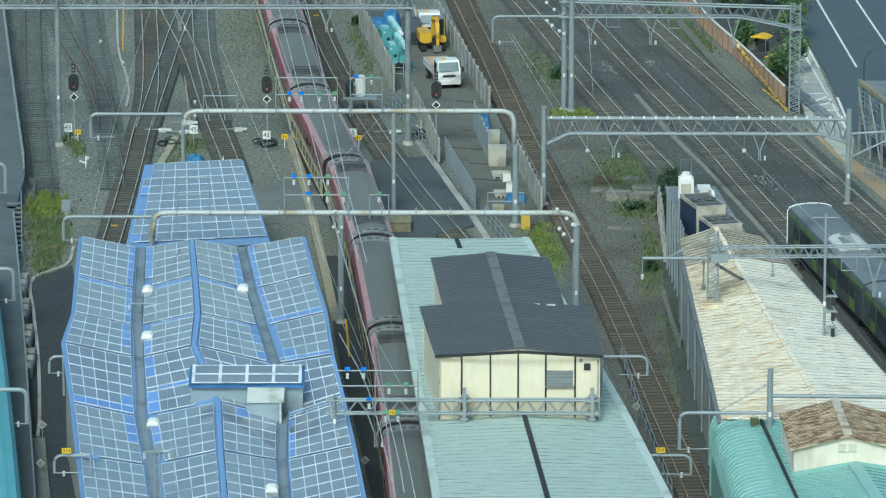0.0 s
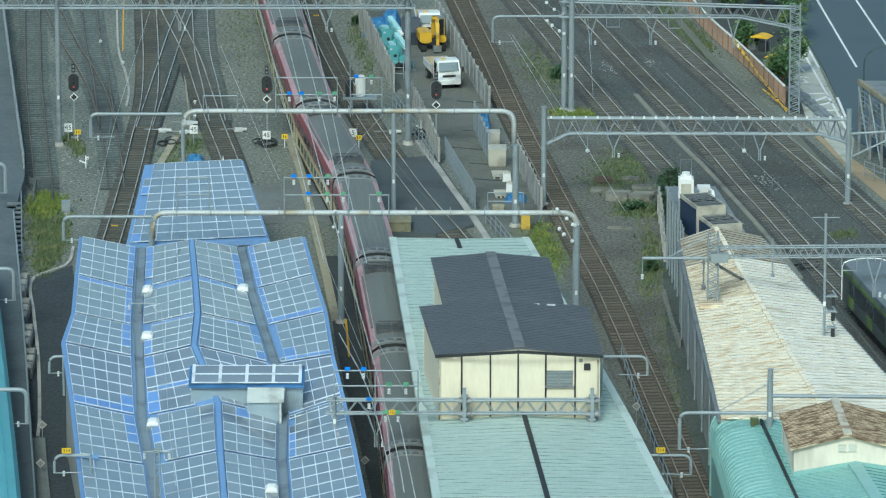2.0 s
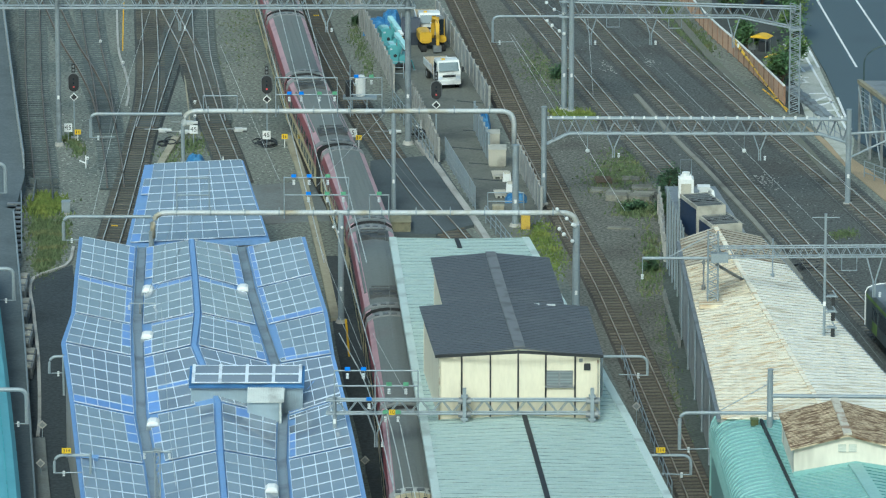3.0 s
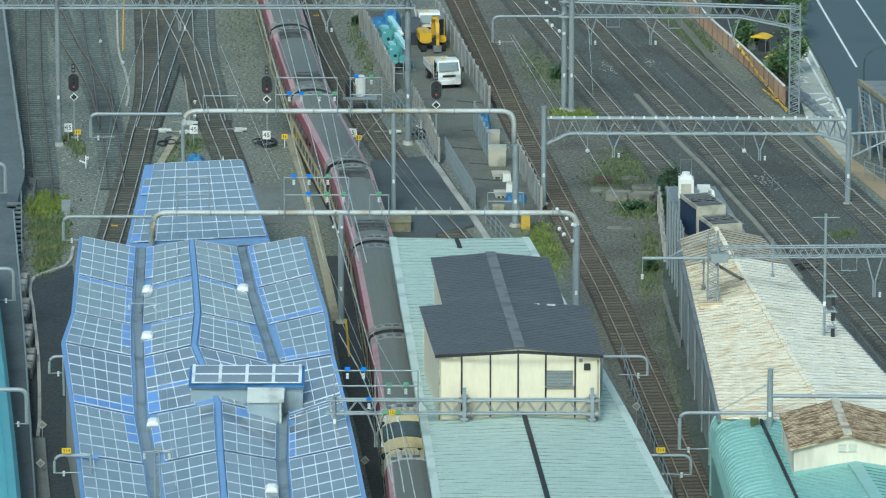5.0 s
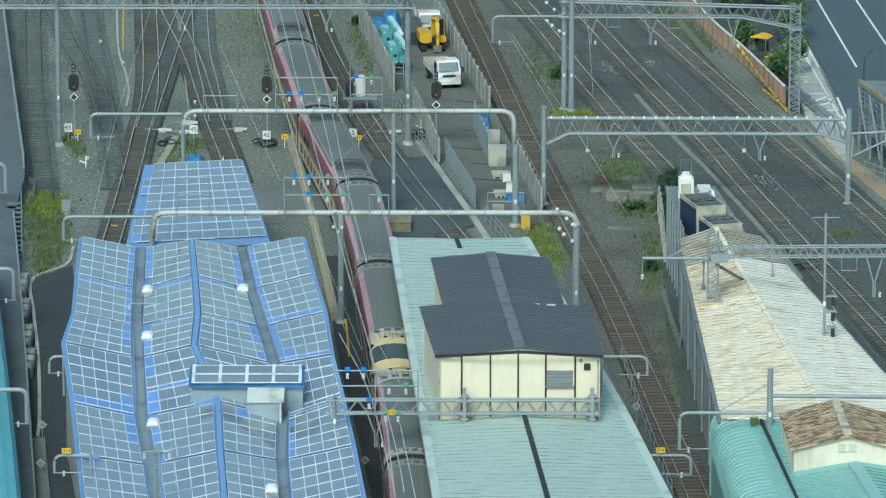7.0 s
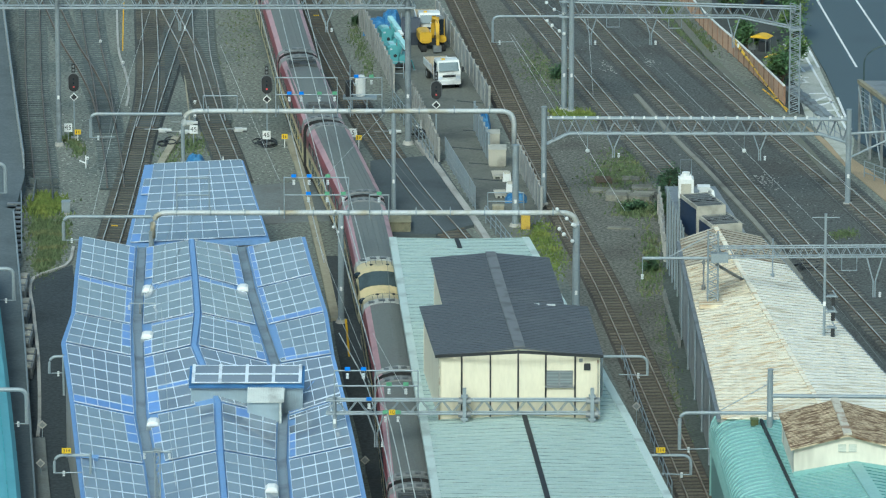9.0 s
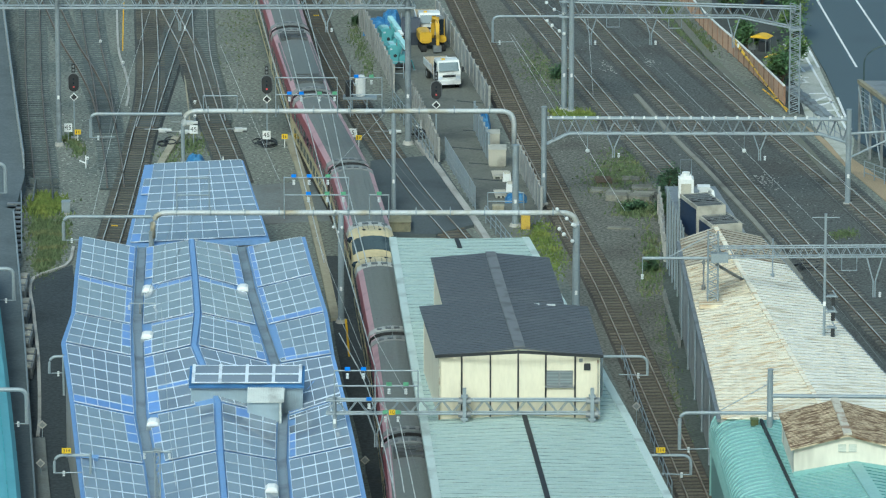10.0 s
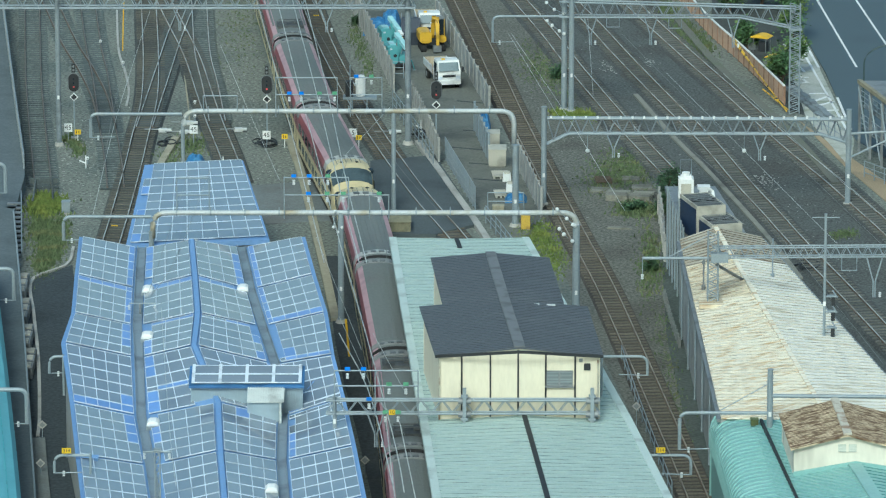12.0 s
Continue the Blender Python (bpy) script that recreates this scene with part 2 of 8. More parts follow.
def railway_track(pts, sleeper=SLEEPER, rail=RAIL, bed=BALLAST, label="railway track with steel rails on dark sleepers in gravel", bed_width=2.0):
    """Two rails on sleepers in a low bed, along a smooth line."""
    global TRACK_COUNT
    TRACK_COUNT += 1
    lift = 0.004 * TRACK_COUNT
    root = thing("railway_track", label, "railway track", group="railway tracks")
    p = smooth_path(pts, 0.68)
    h = heading(p)
    side = np.stack([h[:, 1], -h[:, 0]], 1)
    m = Mesh()
    sec = []
    for q, s in zip(p[::3], side[::3]):
        sec.append([(q[0] + s[0] * a, q[1] + s[1] * a, z) for a, z in ((-bed_width / 2 - 0.25, -0.05), (-bed_width / 2, 0.1 + lift), (bed_width / 2, 0.1 + lift), (bed_width / 2 + 0.25, -0.05))])
    m.loft(sec, close=False)
    part("ballast_bed", m, bed, root)
    shown = 0
    spare = Mesh()
    for q, d in zip(p, h):
        turn = math.degrees(math.atan2(-d[0], d[1])) + random.uniform(-0.8, 0.8)
        # the sleepers of the yard tracks lie half buried in their gravel
        z = (0.012 if bed is YARD_BED else 0.05) + lift + random.uniform(-0.015, 0.015)
        if 250 < q[1] < 420 and shown < 300:
            ob = new("sleeper", SLEEPER_MESH[sleeper.name])
            ob.parent = root
            ob.matrix_basis = pose(q[0] + random.uniform(-0.03, 0.03), q[1], z, 0, 0, turn)
            shown += 1
        else:
            spare.box(q[0], q[1], z, 2.05, 0.22, 0.11, turn)
    if spare.v:
        tagged(part("further_sleeper", spare, sleeper, root), kind="stuff")
    for sg in (-1, 1):
        m = Mesh()
        sec, head = [], []
        for q, s in zip(p, side):
            a = sg * 0.566
            sec.append([(q[0] + s[0] * (a + o), q[1] + s[1] * (a + o), z) for o, z in ((-0.055, 0.14), (-0.03, 0.28), (0.03, 0.28), (0.055, 0.14))])
            head.append([(q[0] + s[0] * (a + o), q[1] + s[1] * (a + o), z) for o, z in ((-0.036, 0.28), (-0.034, 0.315), (0.034, 0.315), (0.036, 0.28))])
        m.loft(sec, 1)
        m.loft(head)
        part("rail", m, [rail, RAIL_RUST], root)
    return root


railway_track([(-32.73, 462.72), (-31.83, 449.86), (-30.44, 429.86), (-29.73, 420.48), (-28.66, 407.98), (-27.46, 394.53), (-27.03, 389.7)], label="siding of dark sleepers ending at a buffer stop", rail=RAIL_DULL, bed=YARD_BED)
railway_track([(-32.41, 460.53), (-30.47, 449.86), (-28.09, 435.29), (-26.28, 426.06), (-24.79, 417.2), (-23.71, 407.98), (-22.76, 397.82), (-22.14, 389.7)], rail=RAIL_DULL, bed=YARD_BED)
railway_track([(-28.6, 462.72), (-27.54, 449.86), (-26.14, 433.73), (-25.14, 424.19), (-24.16, 413.25), (-23.54, 406.26)], rail=RAIL_DULL, bed=YARD_BED)
railway_track([(-23.47, 462.72), (-22.81, 449.86), (-21.68, 429.86), (-21.14, 415.94), (-21.23, 404.54), (-21.28, 396.17), (-21.46, 383.43), (-21.65, 374.37), (-21.7, 368.55)], SLEEPER_WOOD, bed=BALLAST_OIL, label="railway track on brown wooden sleepers")
railway_track([(-19.25, 456.2), (-19.66, 449.86), (-20.22, 437.65), (-20.54, 426.06), (-20.85, 415.04), (-21.07, 407.12)], bed=BALLAST_OIL)
railway_track([(-23.1, 460.53), (-21.63, 449.86), (-20.39, 441.65), (-18.62, 429.86), (-17.22, 417.74), (-16.16, 408.85), (-14.95, 399.48), (-13.97, 391.3)], SLEEPER_WOOD, bed=BALLAST_OIL, label="railway track on brown wooden sleepers")
railway_track([(-19.74, 462.72), (-18.91, 449.86), (-17.94, 431.79), (-16.92, 420.48), (-15.96, 408.85)], bed=YARD_BED)
railway_track([(-11.82, 460.53), (-10.46, 449.86), (-8.86, 434.7), (-7.26, 422.33), (-5.15, 407.98), (-2.7, 393.72), (-1.02, 384.98), (0.59, 377.64), (2.39, 368.55)], SLEEPER_MAIN)
railway_track([(0.27, 462.72), (1.44, 449.86), (3.4, 429.86), (5.11, 411.48), (6.88, 394.53), (8.56, 378.85), (10.19, 364.29), (11.43, 350.75), (13.04, 332.12), (14.26, 317.19), (14.7, 309.98)], SLEEPER_MAIN, rail=RAIL_TAN, bed=BALLAST_RUST, label="main line track with polished rails on rust-stained sleepers")
railway_track([(4.07, 460.53), (5.95, 449.86), (8.02, 437.65), (9.7, 426.44), (11.53, 415.4), (13.15, 405.91), (14.99, 396.17), (16.76, 387.33)], SLEEPER_OILED, bed=BALLAST, bed_width=2.3)
railway_track([(7.88, 460.53), (9.49, 451.53), (11.36, 441.65), (13.2, 431.01), (15.11, 420.48), (16.65, 412.37), (17.59, 407.64), (18.9, 400.31), (20.3, 391.3), (21.8, 382.66), (23.25, 374.07), (25.5, 361.92), (27.47, 350.75), (29.15, 340.58)], SLEEPER_OILED, bed=BALLAST, bed_width=2.3)
railway_track([(12.44, 460.53), (14.36, 449.86), (16.14, 440.65), (18.01, 431.4), (18.99, 426.63), (21.36, 415.4), (23.03, 407.12), (24.59, 399.81), (26.38, 392.1), (27.54, 386.54), (29.17, 378.55), (31.08, 368.84)], SLEEPER_OILED, bed=BALLAST, bed_width=2.3)
tagged(new("track_bed", Mesh().slab([(x, y, 0.03) for x, y in ((6.0, 448.0), (3.4, 470.0), (17.0, 470.0), (17.6, 446.0), (21.6, 420.5), (24.8, 408.5), (30.3, 380.0), (34.5, 355.0), (38.5, 330.0), (29.0, 330.0), (21.0, 362.0), (16.5, 386.0), (12.0, 402.0))], 0.08).data("track_bed", BALLAST_WIDE)), "grey-brown ballast field under the main lines", "ground", kind="structure")
tagged(new("gravel_strip", Mesh().slab([(x, y, 0.022) for x, y in ((3.18, 429.2), (4.81, 405.72), (5.79, 390.83), (7.37, 372.52), (8.67, 357.09), (10.61, 339.1), (13.09, 316.16), (15.92, 316.16), (15.37, 336.67), (14.97, 351.77), (14.9, 368.19), (14.95, 384.54), (12.92, 404.86), (9.47, 429.2), (6.41, 451.17), (2.02, 451.17))], 0.07).data("gravel_strip", mat("brown_gravel", (0.135, 0.134, 0.112), 0.95, vary=0.75, size=0.2, fine=5.5, bump=0.9, second=(0.095, 0.092, 0.076), amount=0.5))), "brown-grey gravel strip beside the main line", "ground", kind="structure")
# the line of the sleeper train: the middle of its roofs brought down to the ground
TRAIN_LINE = [(-15.29, 472.34), (-13.31, 447.57), (-11.66, 429.07), (-10.25, 413.81), (-8.33, 396.12), (-6.03, 379.8), (-4.62, 364.7), (-3.7, 350.69), (-2.9, 337.65), (-2.29, 325.5), (-1.56, 307.66), (-1.15, 295.43), (-0.76, 282.25), (-0.43, 268.47), (-0.15, 255.12), (0.05, 240.89)]
railway_track(TRAIN_LINE, SLEEPER, bed=BALLAST_RUST)


# ---------------------------------------------------------------- buildings
def building(name, label, at=(0, 0, 0)):
    return thing(name, label, "building", at)


def walls(root, outline, z0, tops, material, thick=0.2, name="wall"):
    """One upright wall for each side of an outline; tops gives the height at each corner."""
    n = len(outline)
    for i in range(n):
        a, b = Vector(outline[i]), Vector(outline[(i + 1) % n])
        d = (b - a).normalized()
        q = Vector((-d.y, d.x)) * thick
        m = Mesh().add([(a.x, a.y, z0), (b.x, b.y, z0), (b.x, b.y, tops[(i + 1) % n]), (a.x, a.y, tops[i]),
                        (a.x + q.x, a.y + q.y, z0), (b.x + q.x, b.y + q.y, z0), (b.x + q.x, b.y + q.y, tops[(i + 1) % n]), (a.x + q.x, a.y + q.y, tops[i])],
                       [(0, 1, 2, 3), (7, 6, 5, 4), (3, 2, 6, 7), (0, 3, 7, 4), (1, 5, 6, 2), (0, 4, 5, 1)])
        part(name, m, material, root)


def ribbed(quad, ribs, height=0.05, thick=0.08, share=0.35):
    """A sheet of metal with standing ribs running from side a-d to side b-c; quad is a, b, c, d."""
    a, b, c, d = [Vector(p) for p in quad]
    up = (b - a).cross(d - a).normalized()
    if up.z < 0:
        up = -up
    prof = []
    for i in range(ribs):
        u0, u1 = i / ribs, (i + share) / ribs
        prof += [(u0, 0), (u0, height), (u1, height), (u1, 0)]
    prof.append((1.0, 0))
    m = Mesh()
    rows = [[a.lerp(d, u) + up * h for u, h in prof], [b.lerp(c, u) + up * h for u, h in prof]]
    n = len(prof)
    under = [p - up * thick for p in (a, d, b, c)]
    k = 2 * n
    m.add(rows[0] + rows[1] + under, [(q, q + 1, n + q + 1, n + q) for q in range(n - 1)] + [(k, k + 1, k + 3, k + 2), (0, n, k + 2, k), (n - 1, k + 1, k + 3, 2 * n - 1), tuple(range(n)) + (k + 1, k), tuple(range(n, 2 * n)) + (k + 3, k + 2)])
    # upright rib faces take the second material, whose darker tone paints lap shade
    for q in range(n - 1):
        if prof[q][0] == prof[q + 1][0]:
            m.s[q] = 1
    return m


def solar_panel(corners, parent, plain=False):
    """A framed panel: corners a, b, c, d of its outline; the cells lie 15 mm below the frame's edge."""
    a, b, c, d = [Vector(p) for p in corners]
    up = (b - a).cross(d - a).normalized()
    if up.z < 0:
        up = -up
    mid = (a + b + c + d) / 4
    out = [a, b, c, d]
    wu, wv = 0.025, 0.075
    inn = []
    for i in range(4):
        p, q, r = out[i - 1], out[i], out[(i + 1) % 4]
        ep, er = (wu, wv) if i in (1, 3) else (wv, wu)
        inn.append(q + (p - q).normalized() * ep + (r - q).normalized() * er)
    t = up * 0.05
    vs = [p + t for p in out] + [p + t for p in inn] + [p + t * 0.8 for p in inn] + out
    fs = [(i, (i + 1) % 4, (i + 1) % 4 + 4, i + 4) for i in range(4)]
    fs += [(i + 4, (i + 1) % 4 + 4, (i + 1) % 4 + 8, i + 8) for i in range(4)]
    fs += [(i + 12, (i + 1) % 4 + 12, (i + 1) % 4, i) for i in range(4)]
    m = Mesh().add(vs, fs, 0)
    m.add([p + t * 0.8 for p in inn], [(0, 1, 2, 3)], 1)
    if plain:
        return part("dummy_panel", m, [PANEL_FRAME, DUMMY_BLUE], parent, "plain blue filler plate")
    return part("solar_panel", m, [PANEL_FRAME, PANEL_GLASS], parent)


def panel_field(quad, columns, rows, parent, margin=(0.03, 0.03, 0.02, 0.02), dummies=(), gaps=()):
    """Solar panels over a roof face. quad: far left, far right, near right, near left.
    columns, rows: relative widths and depths; dummies: (row, column) filled with a plain blue plate; gaps: left bare."""
    a, b, c, d = [Vector(p) for p in quad]
    up = (b - a).cross(d - a).normalized()
    if up.z < 0:
        up = -up

    def at(u, v):
        return a.lerp(b, u).lerp(d.lerp(c, u), v) + up * 0.08

    l, r, f, n = margin
    us = [l + (1 - l - r) * sum(columns[:k]) / sum(columns) for k in range(len(columns) + 1)]
    vs = [f + (1 - f - n) * sum(rows[:k]) / sum(rows) for k in range(len(rows) + 1)]
    for i in range(len(rows)):
        for k in range(len(columns)):
            if (i, k) not in gaps:
                q = [at(us[k], vs[i]), at(us[k + 1], vs[i]), at(us[k + 1], vs[i + 1]), at(us[k], vs[i + 1])]
                solar_panel(q, parent, (i, k) in dummies)


# large folded solar roof: rows of corners from far to near, each from side to side (eave, valley, ridge, valley, eave)
ROWS = [
    [(-22.25, 351.43, 6.6), (-18.47, 352.26, 5.6), (-15.34, 350.46, 6.6), (-12.38, 352.4, 5.6), (-8.43, 351.43, 6.6)],
    [(-21.97, 342.2, 6.6), (-18.15, 342.29, 5.6), (-14.79, 341.93, 6.6), (-11.47, 342.16, 5.6), (-7.58, 342.2, 6.6)],
    [(-21.62, 333.04, 6.7), (-17.82, 333.59, 5.7), (-14.25, 332.92, 6.7), (-10.53, 333.46, 5.7), (-6.71, 333.17, 6.7)],
    [(-21.83, 326.98, 6.6), (-17.4, 327.08, 5.6), (-14.21, 326.25, 6.6), (-9.57, 325.76, 5.6), (-6.15, 324.2, 6.6)],
    [(-20.8, 318.16, 5.5), (-16.87, 318.67, 4.5), (-12.55, 318.27, 5.5), (-8.94, 318.55, 4.5), (-5.47, 319.31, 5.5)],
    [(-19.92, 308.63, 5.3), (-15.94, 309.84, 4.3), (-12.1, 309.39, 5.3), (-8.82, 310.7, 4.3), (-4.74, 310.47, 5.3)],
    [(-19.01, 299.37, 5.0), (-15.07, 300.89, 4.0), (-11.54, 300.59, 5.0), (-8.35, 301.61, 4.0), (-4.08, 301.93, 5.0)],
    [(-18.1, 290.1, 4.7), (-14.2, 291.9, 3.7), (-10.98, 291.8, 4.7), (-7.9, 292.5, 3.7), (-3.42, 293.4, 4.7)]]
GUTTER = mat("gutter_metal", (0.26, 0.31, 0.36), 0.5, 0.2, vary=0.12, size=0.6)
workshop = building("solar_roof_workshop", "workshop with a folded blue metal roof covered in solar panels")
out = [ROWS[7][0], ROWS[7][4], ROWS[4][4], ROWS[3][4], ROWS[0][4], ROWS[0][0], ROWS[3][0], ROWS[4][0]]
walls(workshop, [mix(p, (-14, 320, 0), 0.03)[:2] for p in out], 0, [3.5, 3.5, 4.3, 5.3, 5.3, 5.3, 5.3, 4.3], FENCE)
# each bay between two rows: for its four faces the column widths, row depths, plain blue plates and bare places
FIVE = (1, 1, 1, 1, 1)
BAY_PLAN = [
    [((1, 1, 1, 1, 0.5), FIVE, {(r, 4) for r in range(5)}, ()),
     ((0.6, 1, 1, 1), FIVE, {(0, 0), (1, 0), (2, 0), (3, 0)}, {(4, 0)}),
     ((1, 1, 1, 0.6), FIVE, {(1, 3), (2, 3), (3, 3), (4, 3)}, ()),
     ((0.4, 1, 1, 1, 1), FIVE, {(r, 0) for r in range(5)}, ())],
    [((1, 1, 1, 1, 0.5), (0.5, 1, 1, 1, 1), {(0, k) for k in range(5)} | {(r, 4) for r in range(5)}, ()),
     ((1, 1, 1, 1), (0.5, 1, 1, 1, 1), {(0, k) for k in range(1, 4)}, {(0, 0)}),
     ((1, 1, 1, 1), (0.5, 1, 1, 1, 1), {(0, k) for k in range(3)}, {(0, 3)}),
     ((0.4, 1, 1, 1, 1), (1, 1, 1, 1, 0.6), {(4, k) for k in range(5)} | {(r, 0) for r in range(4)}, ())],
    [((1, 1, 1, 1, 0.7), (1, 1, 1, 1), {(0, 4), (1, 4), (2, 4)}, ()),
     ((0.6, 1, 1, 1), (0.4, 1, 1, 1, 1), {(0, k) for k in range(1, 4)} | {(3, 0), (4, 0)}, {(0, 0), (1, 0)}),
     ((1, 1, 1, 1, 0.6), (0.35, 1, 1, 1, 1), {(2, 4), (4, 4), (0, 2), (0, 3)}, {(0, 4), (1, 4)}),
     ((0.5, 1, 1, 1, 1), (1, 1, 1, 1, 0.4), {(3, 1)} | {(4, k) for k in range(1, 5)}, {(r, 0) for r in range(4)})],
    [((1, 1, 1, 1, 1), (1, 1, 1, 1, 1, 0.7), {(5, k) for k in range(5)} | {(4, 4)}, ()),
     ((0.7, 1, 1, 1), (1, 1, 1, 0.4, 1, 1), {(0, 0), (1, 0), (3, 1), (3, 2), (4, 0), (5, 0)}, {(3, 3), (5, 3)}),
     ((1, 1, 1, 1), FIVE, (), ()),
     ((1, 1, 1, 1), (1, 1, 1, 1, 0.4), {(4, 0)}, ())],
    [((1, 1, 1, 1, 0.9), FIVE, {(0, 4), (1, 4), (2, 4)}, ()),
     ((0.6, 1, 1, 1, 1), FIVE, {(1, 0), (2, 0)}, {(0, 0), (4, 0)}),
     ((1, 1, 1, 1), FIVE, {(0, 1)}, ()),
     ((0.5, 1, 1, 1, 1), (0.4, 1, 1, 1, 1, 1), {(3, 0), (4, 0), (5, 0)}, {(1, 0)})],
    [(FIVE, FIVE, (), ()), ((0.2, 1, 1, 1, 1), FIVE, (), {(r, 0) for r in range(5)}), ((1, 1, 1, 1), FIVE, {(4, 3)}, ()), (FIVE, FIVE, (), ())],
    [(FIVE, FIVE, (), ()), ((1, 1, 1, 1), FIVE, (), ()), ((1, 1, 1, 1), FIVE, (), ()), (FIVE, FIVE, (), ())]]
for r0, r1, plan in zip(ROWS, ROWS[1:], BAY_PLAN):
    for k in range(4):
        quad = [r0[k], r0[k + 1], r1[k + 1], r1[k]]
        face = part("roof", Mesh().slab([quad[3], quad[2], quad[1], quad[0]], 0.15), BLUE_SHEET, workshop)
        wide, deep, blue, bare = plan[k]
        low, high = 0.11, 0.055
        margin = (high, low, 0.025, 0.025) if k in (0, 2) else (low, high, 0.025, 0.025)
        panel_field(quad, wide, deep, face, margin, blue, bare)
for r0, r1 in zip(ROWS, ROWS[1:]):
    for k in (1, 3):
        prof = ((-0.27, 0.22), (-0.27, 0.0), (0.27, 0.0), (0.27, 0.22), (0.22, 0.22), (0.22, 0.1), (-0.22, 0.1), (-0.22, 0.22))
        part("gutter", Mesh().loft([[(p[0] + x, p[1], p[2] + z) for x, z in prof] for p in (r0[k], r1[k])]), GUTTER, workshop, "blue-grey metal valley gutter")
    a, b = Vector(r0[2]), Vector(r1[2])
    part("ridge_cap", Mesh().slab([(b.x - 0.14, b.y, b.z + 0.1), (b.x + 0.14, b.y, b.z + 0.1), (a.x + 0.14, a.y, a.z + 0.1), (a.x - 0.14, a.y, a.z + 0.1)], 0.12), BLUE_SHEET, workshop)

# small solar roof beyond it: one plane falling towards the large roof
annex = building("solar_roof_annex", "low annex with a single-pitch roof of solar panels")
A = [(-19.36, 374.08, 5.6), (-13.02, 375.32, 5.6), (-10.79, 357.35, 4.9), (-19.65, 355.52, 4.9)]
face = part("roof", Mesh().slab([A[3], A[2], A[1], A[0]], 0.3), BLUE_SHEET, annex)
panel_field(A, (0.6, 1, 1, 1, 1, 1, 1, 1, 1), (1,) * 10, face, (0.03, 0.02, 0.01, 0.03), {(3, 0), (6, 0), (9, 0)}, {(r, 0) for r in (0, 1, 4, 5)})
walls(annex, [mix(p, (-20, 330, 0), 0.02)[:2] for p in (A[3], A[2], A[1], A[0])], 0, [4.6, 4.6, 5.2, 5.2], FENCE)

# pale green hall with a dark-roofed upper storey
hall = building("green_roofed_hall", "long hall with a pale green ribbed metal roof")
ZE, ZR = 5.5, 5.85
L0, R0, C0 = (-3.11, 355.3, 5.5), (5.1, 355.3, 5.5), (0.83, 353.65, 5.85)
L1, R1, C1 = (-1.06, 314.77, 5.5), (10.23, 314.77, 5.5), (4.49, 314.45, 5.85)
L2, R2, C2 = (0.17, 289.85, 5.5), (13.03, 289.85, 5.5), (6.16, 288.74, 5.85)
part("roof", ribbed([C0, L0, L1, C1], 52, 0.045), [TEAL_ROOF, SEAM], hall)
part("roof", ribbed([C0, R0, R1, C1], 52, 0.045), [TEAL_ROOF, SEAM], hall)
part("roof", ribbed([C1, L1, L2, C2], 38, 0.045), [TEAL_ROOF, SEAM], hall)
part("roof", ribbed([C1, R1, R2, C2], 38, 0.045), [TEAL_ROOF, SEAM], hall)
walls(hall, [(p[0] + (1.35 if p in (L0, L1, L2) else -0.3), p[1] + (-0.3 if p in (L0, R0) else 0)) for p in (L2, R2, R1, R0, L0, L1)], 0, [5.3] * 6, FENCE)


def edge_trim(root, a, b, width, material, label=""):
    a, b = Vector(a), Vector(b)
    return part("eaves_trim", Mesh().slab([(b.x - width / 2, b.y, b.z + 0.09), (b.x + width / 2, b.y, b.z + 0.09), (a.x + width / 2, a.y, a.z + 0.09), (a.x - width / 2, a.y, a.z + 0.09)], 0.35), material, root, label)


for a, b in ((L0, L1), (L1, L2), (R0, R1), (R1, R2)):
    edge_trim(hall, a, b, 0.45, TEAL_TRIM, "pale green eaves flashing")
part("ridge_slot", Mesh().slab([(C2[0] - 0.14, C2[1], C2[2] + 0.07), (C2[0] + 0.14, C2[1], C2[2] + 0.07), (C1[0] + 0.14, C1[1], C1[2] + 0.07), (C1[0] - 0.14, C1[1], C1[2] + 0.07)], 0.1), DARK, hall, "dark open ridge joint")
C05 = mix(C0, C1, 0.06)
part("ridge_slot", Mesh().slab([(C05[0] - 0.14, C05[1], C05[2] + 0.07), (C05[0] + 0.14, C05[1], C05[2] + 0.07), (C0[0] + 0.14, C0[1], C0[2] + 0.07), (C0[0] - 0.14, C0[1], C0[2] + 0.07)], 0.1), DARK, hall, "dark open ridge joint")

upper = building("upper_storey", "cream panelled rooftop storey with a dark slate gable roof")
ZW, ZT = 9.3, 9.75
# corners of the roof: back part narrow, front part wider
b0, bm0, b1 = (-0.73, 335.84, 9.3), (2.77, 335.29, 9.75), (6.21, 335.84, 9.3)
n0, nm, n1 = (-0.03, 325.27, 9.3), (3.49, 324.58, 9.75), (6.87, 325.64, 9.3)
w0, w1 = (-1.35, 324.9, 9.3), (8.2, 324.9, 9.3)
f0, fm, f1 = (-0.44, 314.49, 9.3), (4.23, 314.61, 9.75), (8.83, 314.49, 9.3)


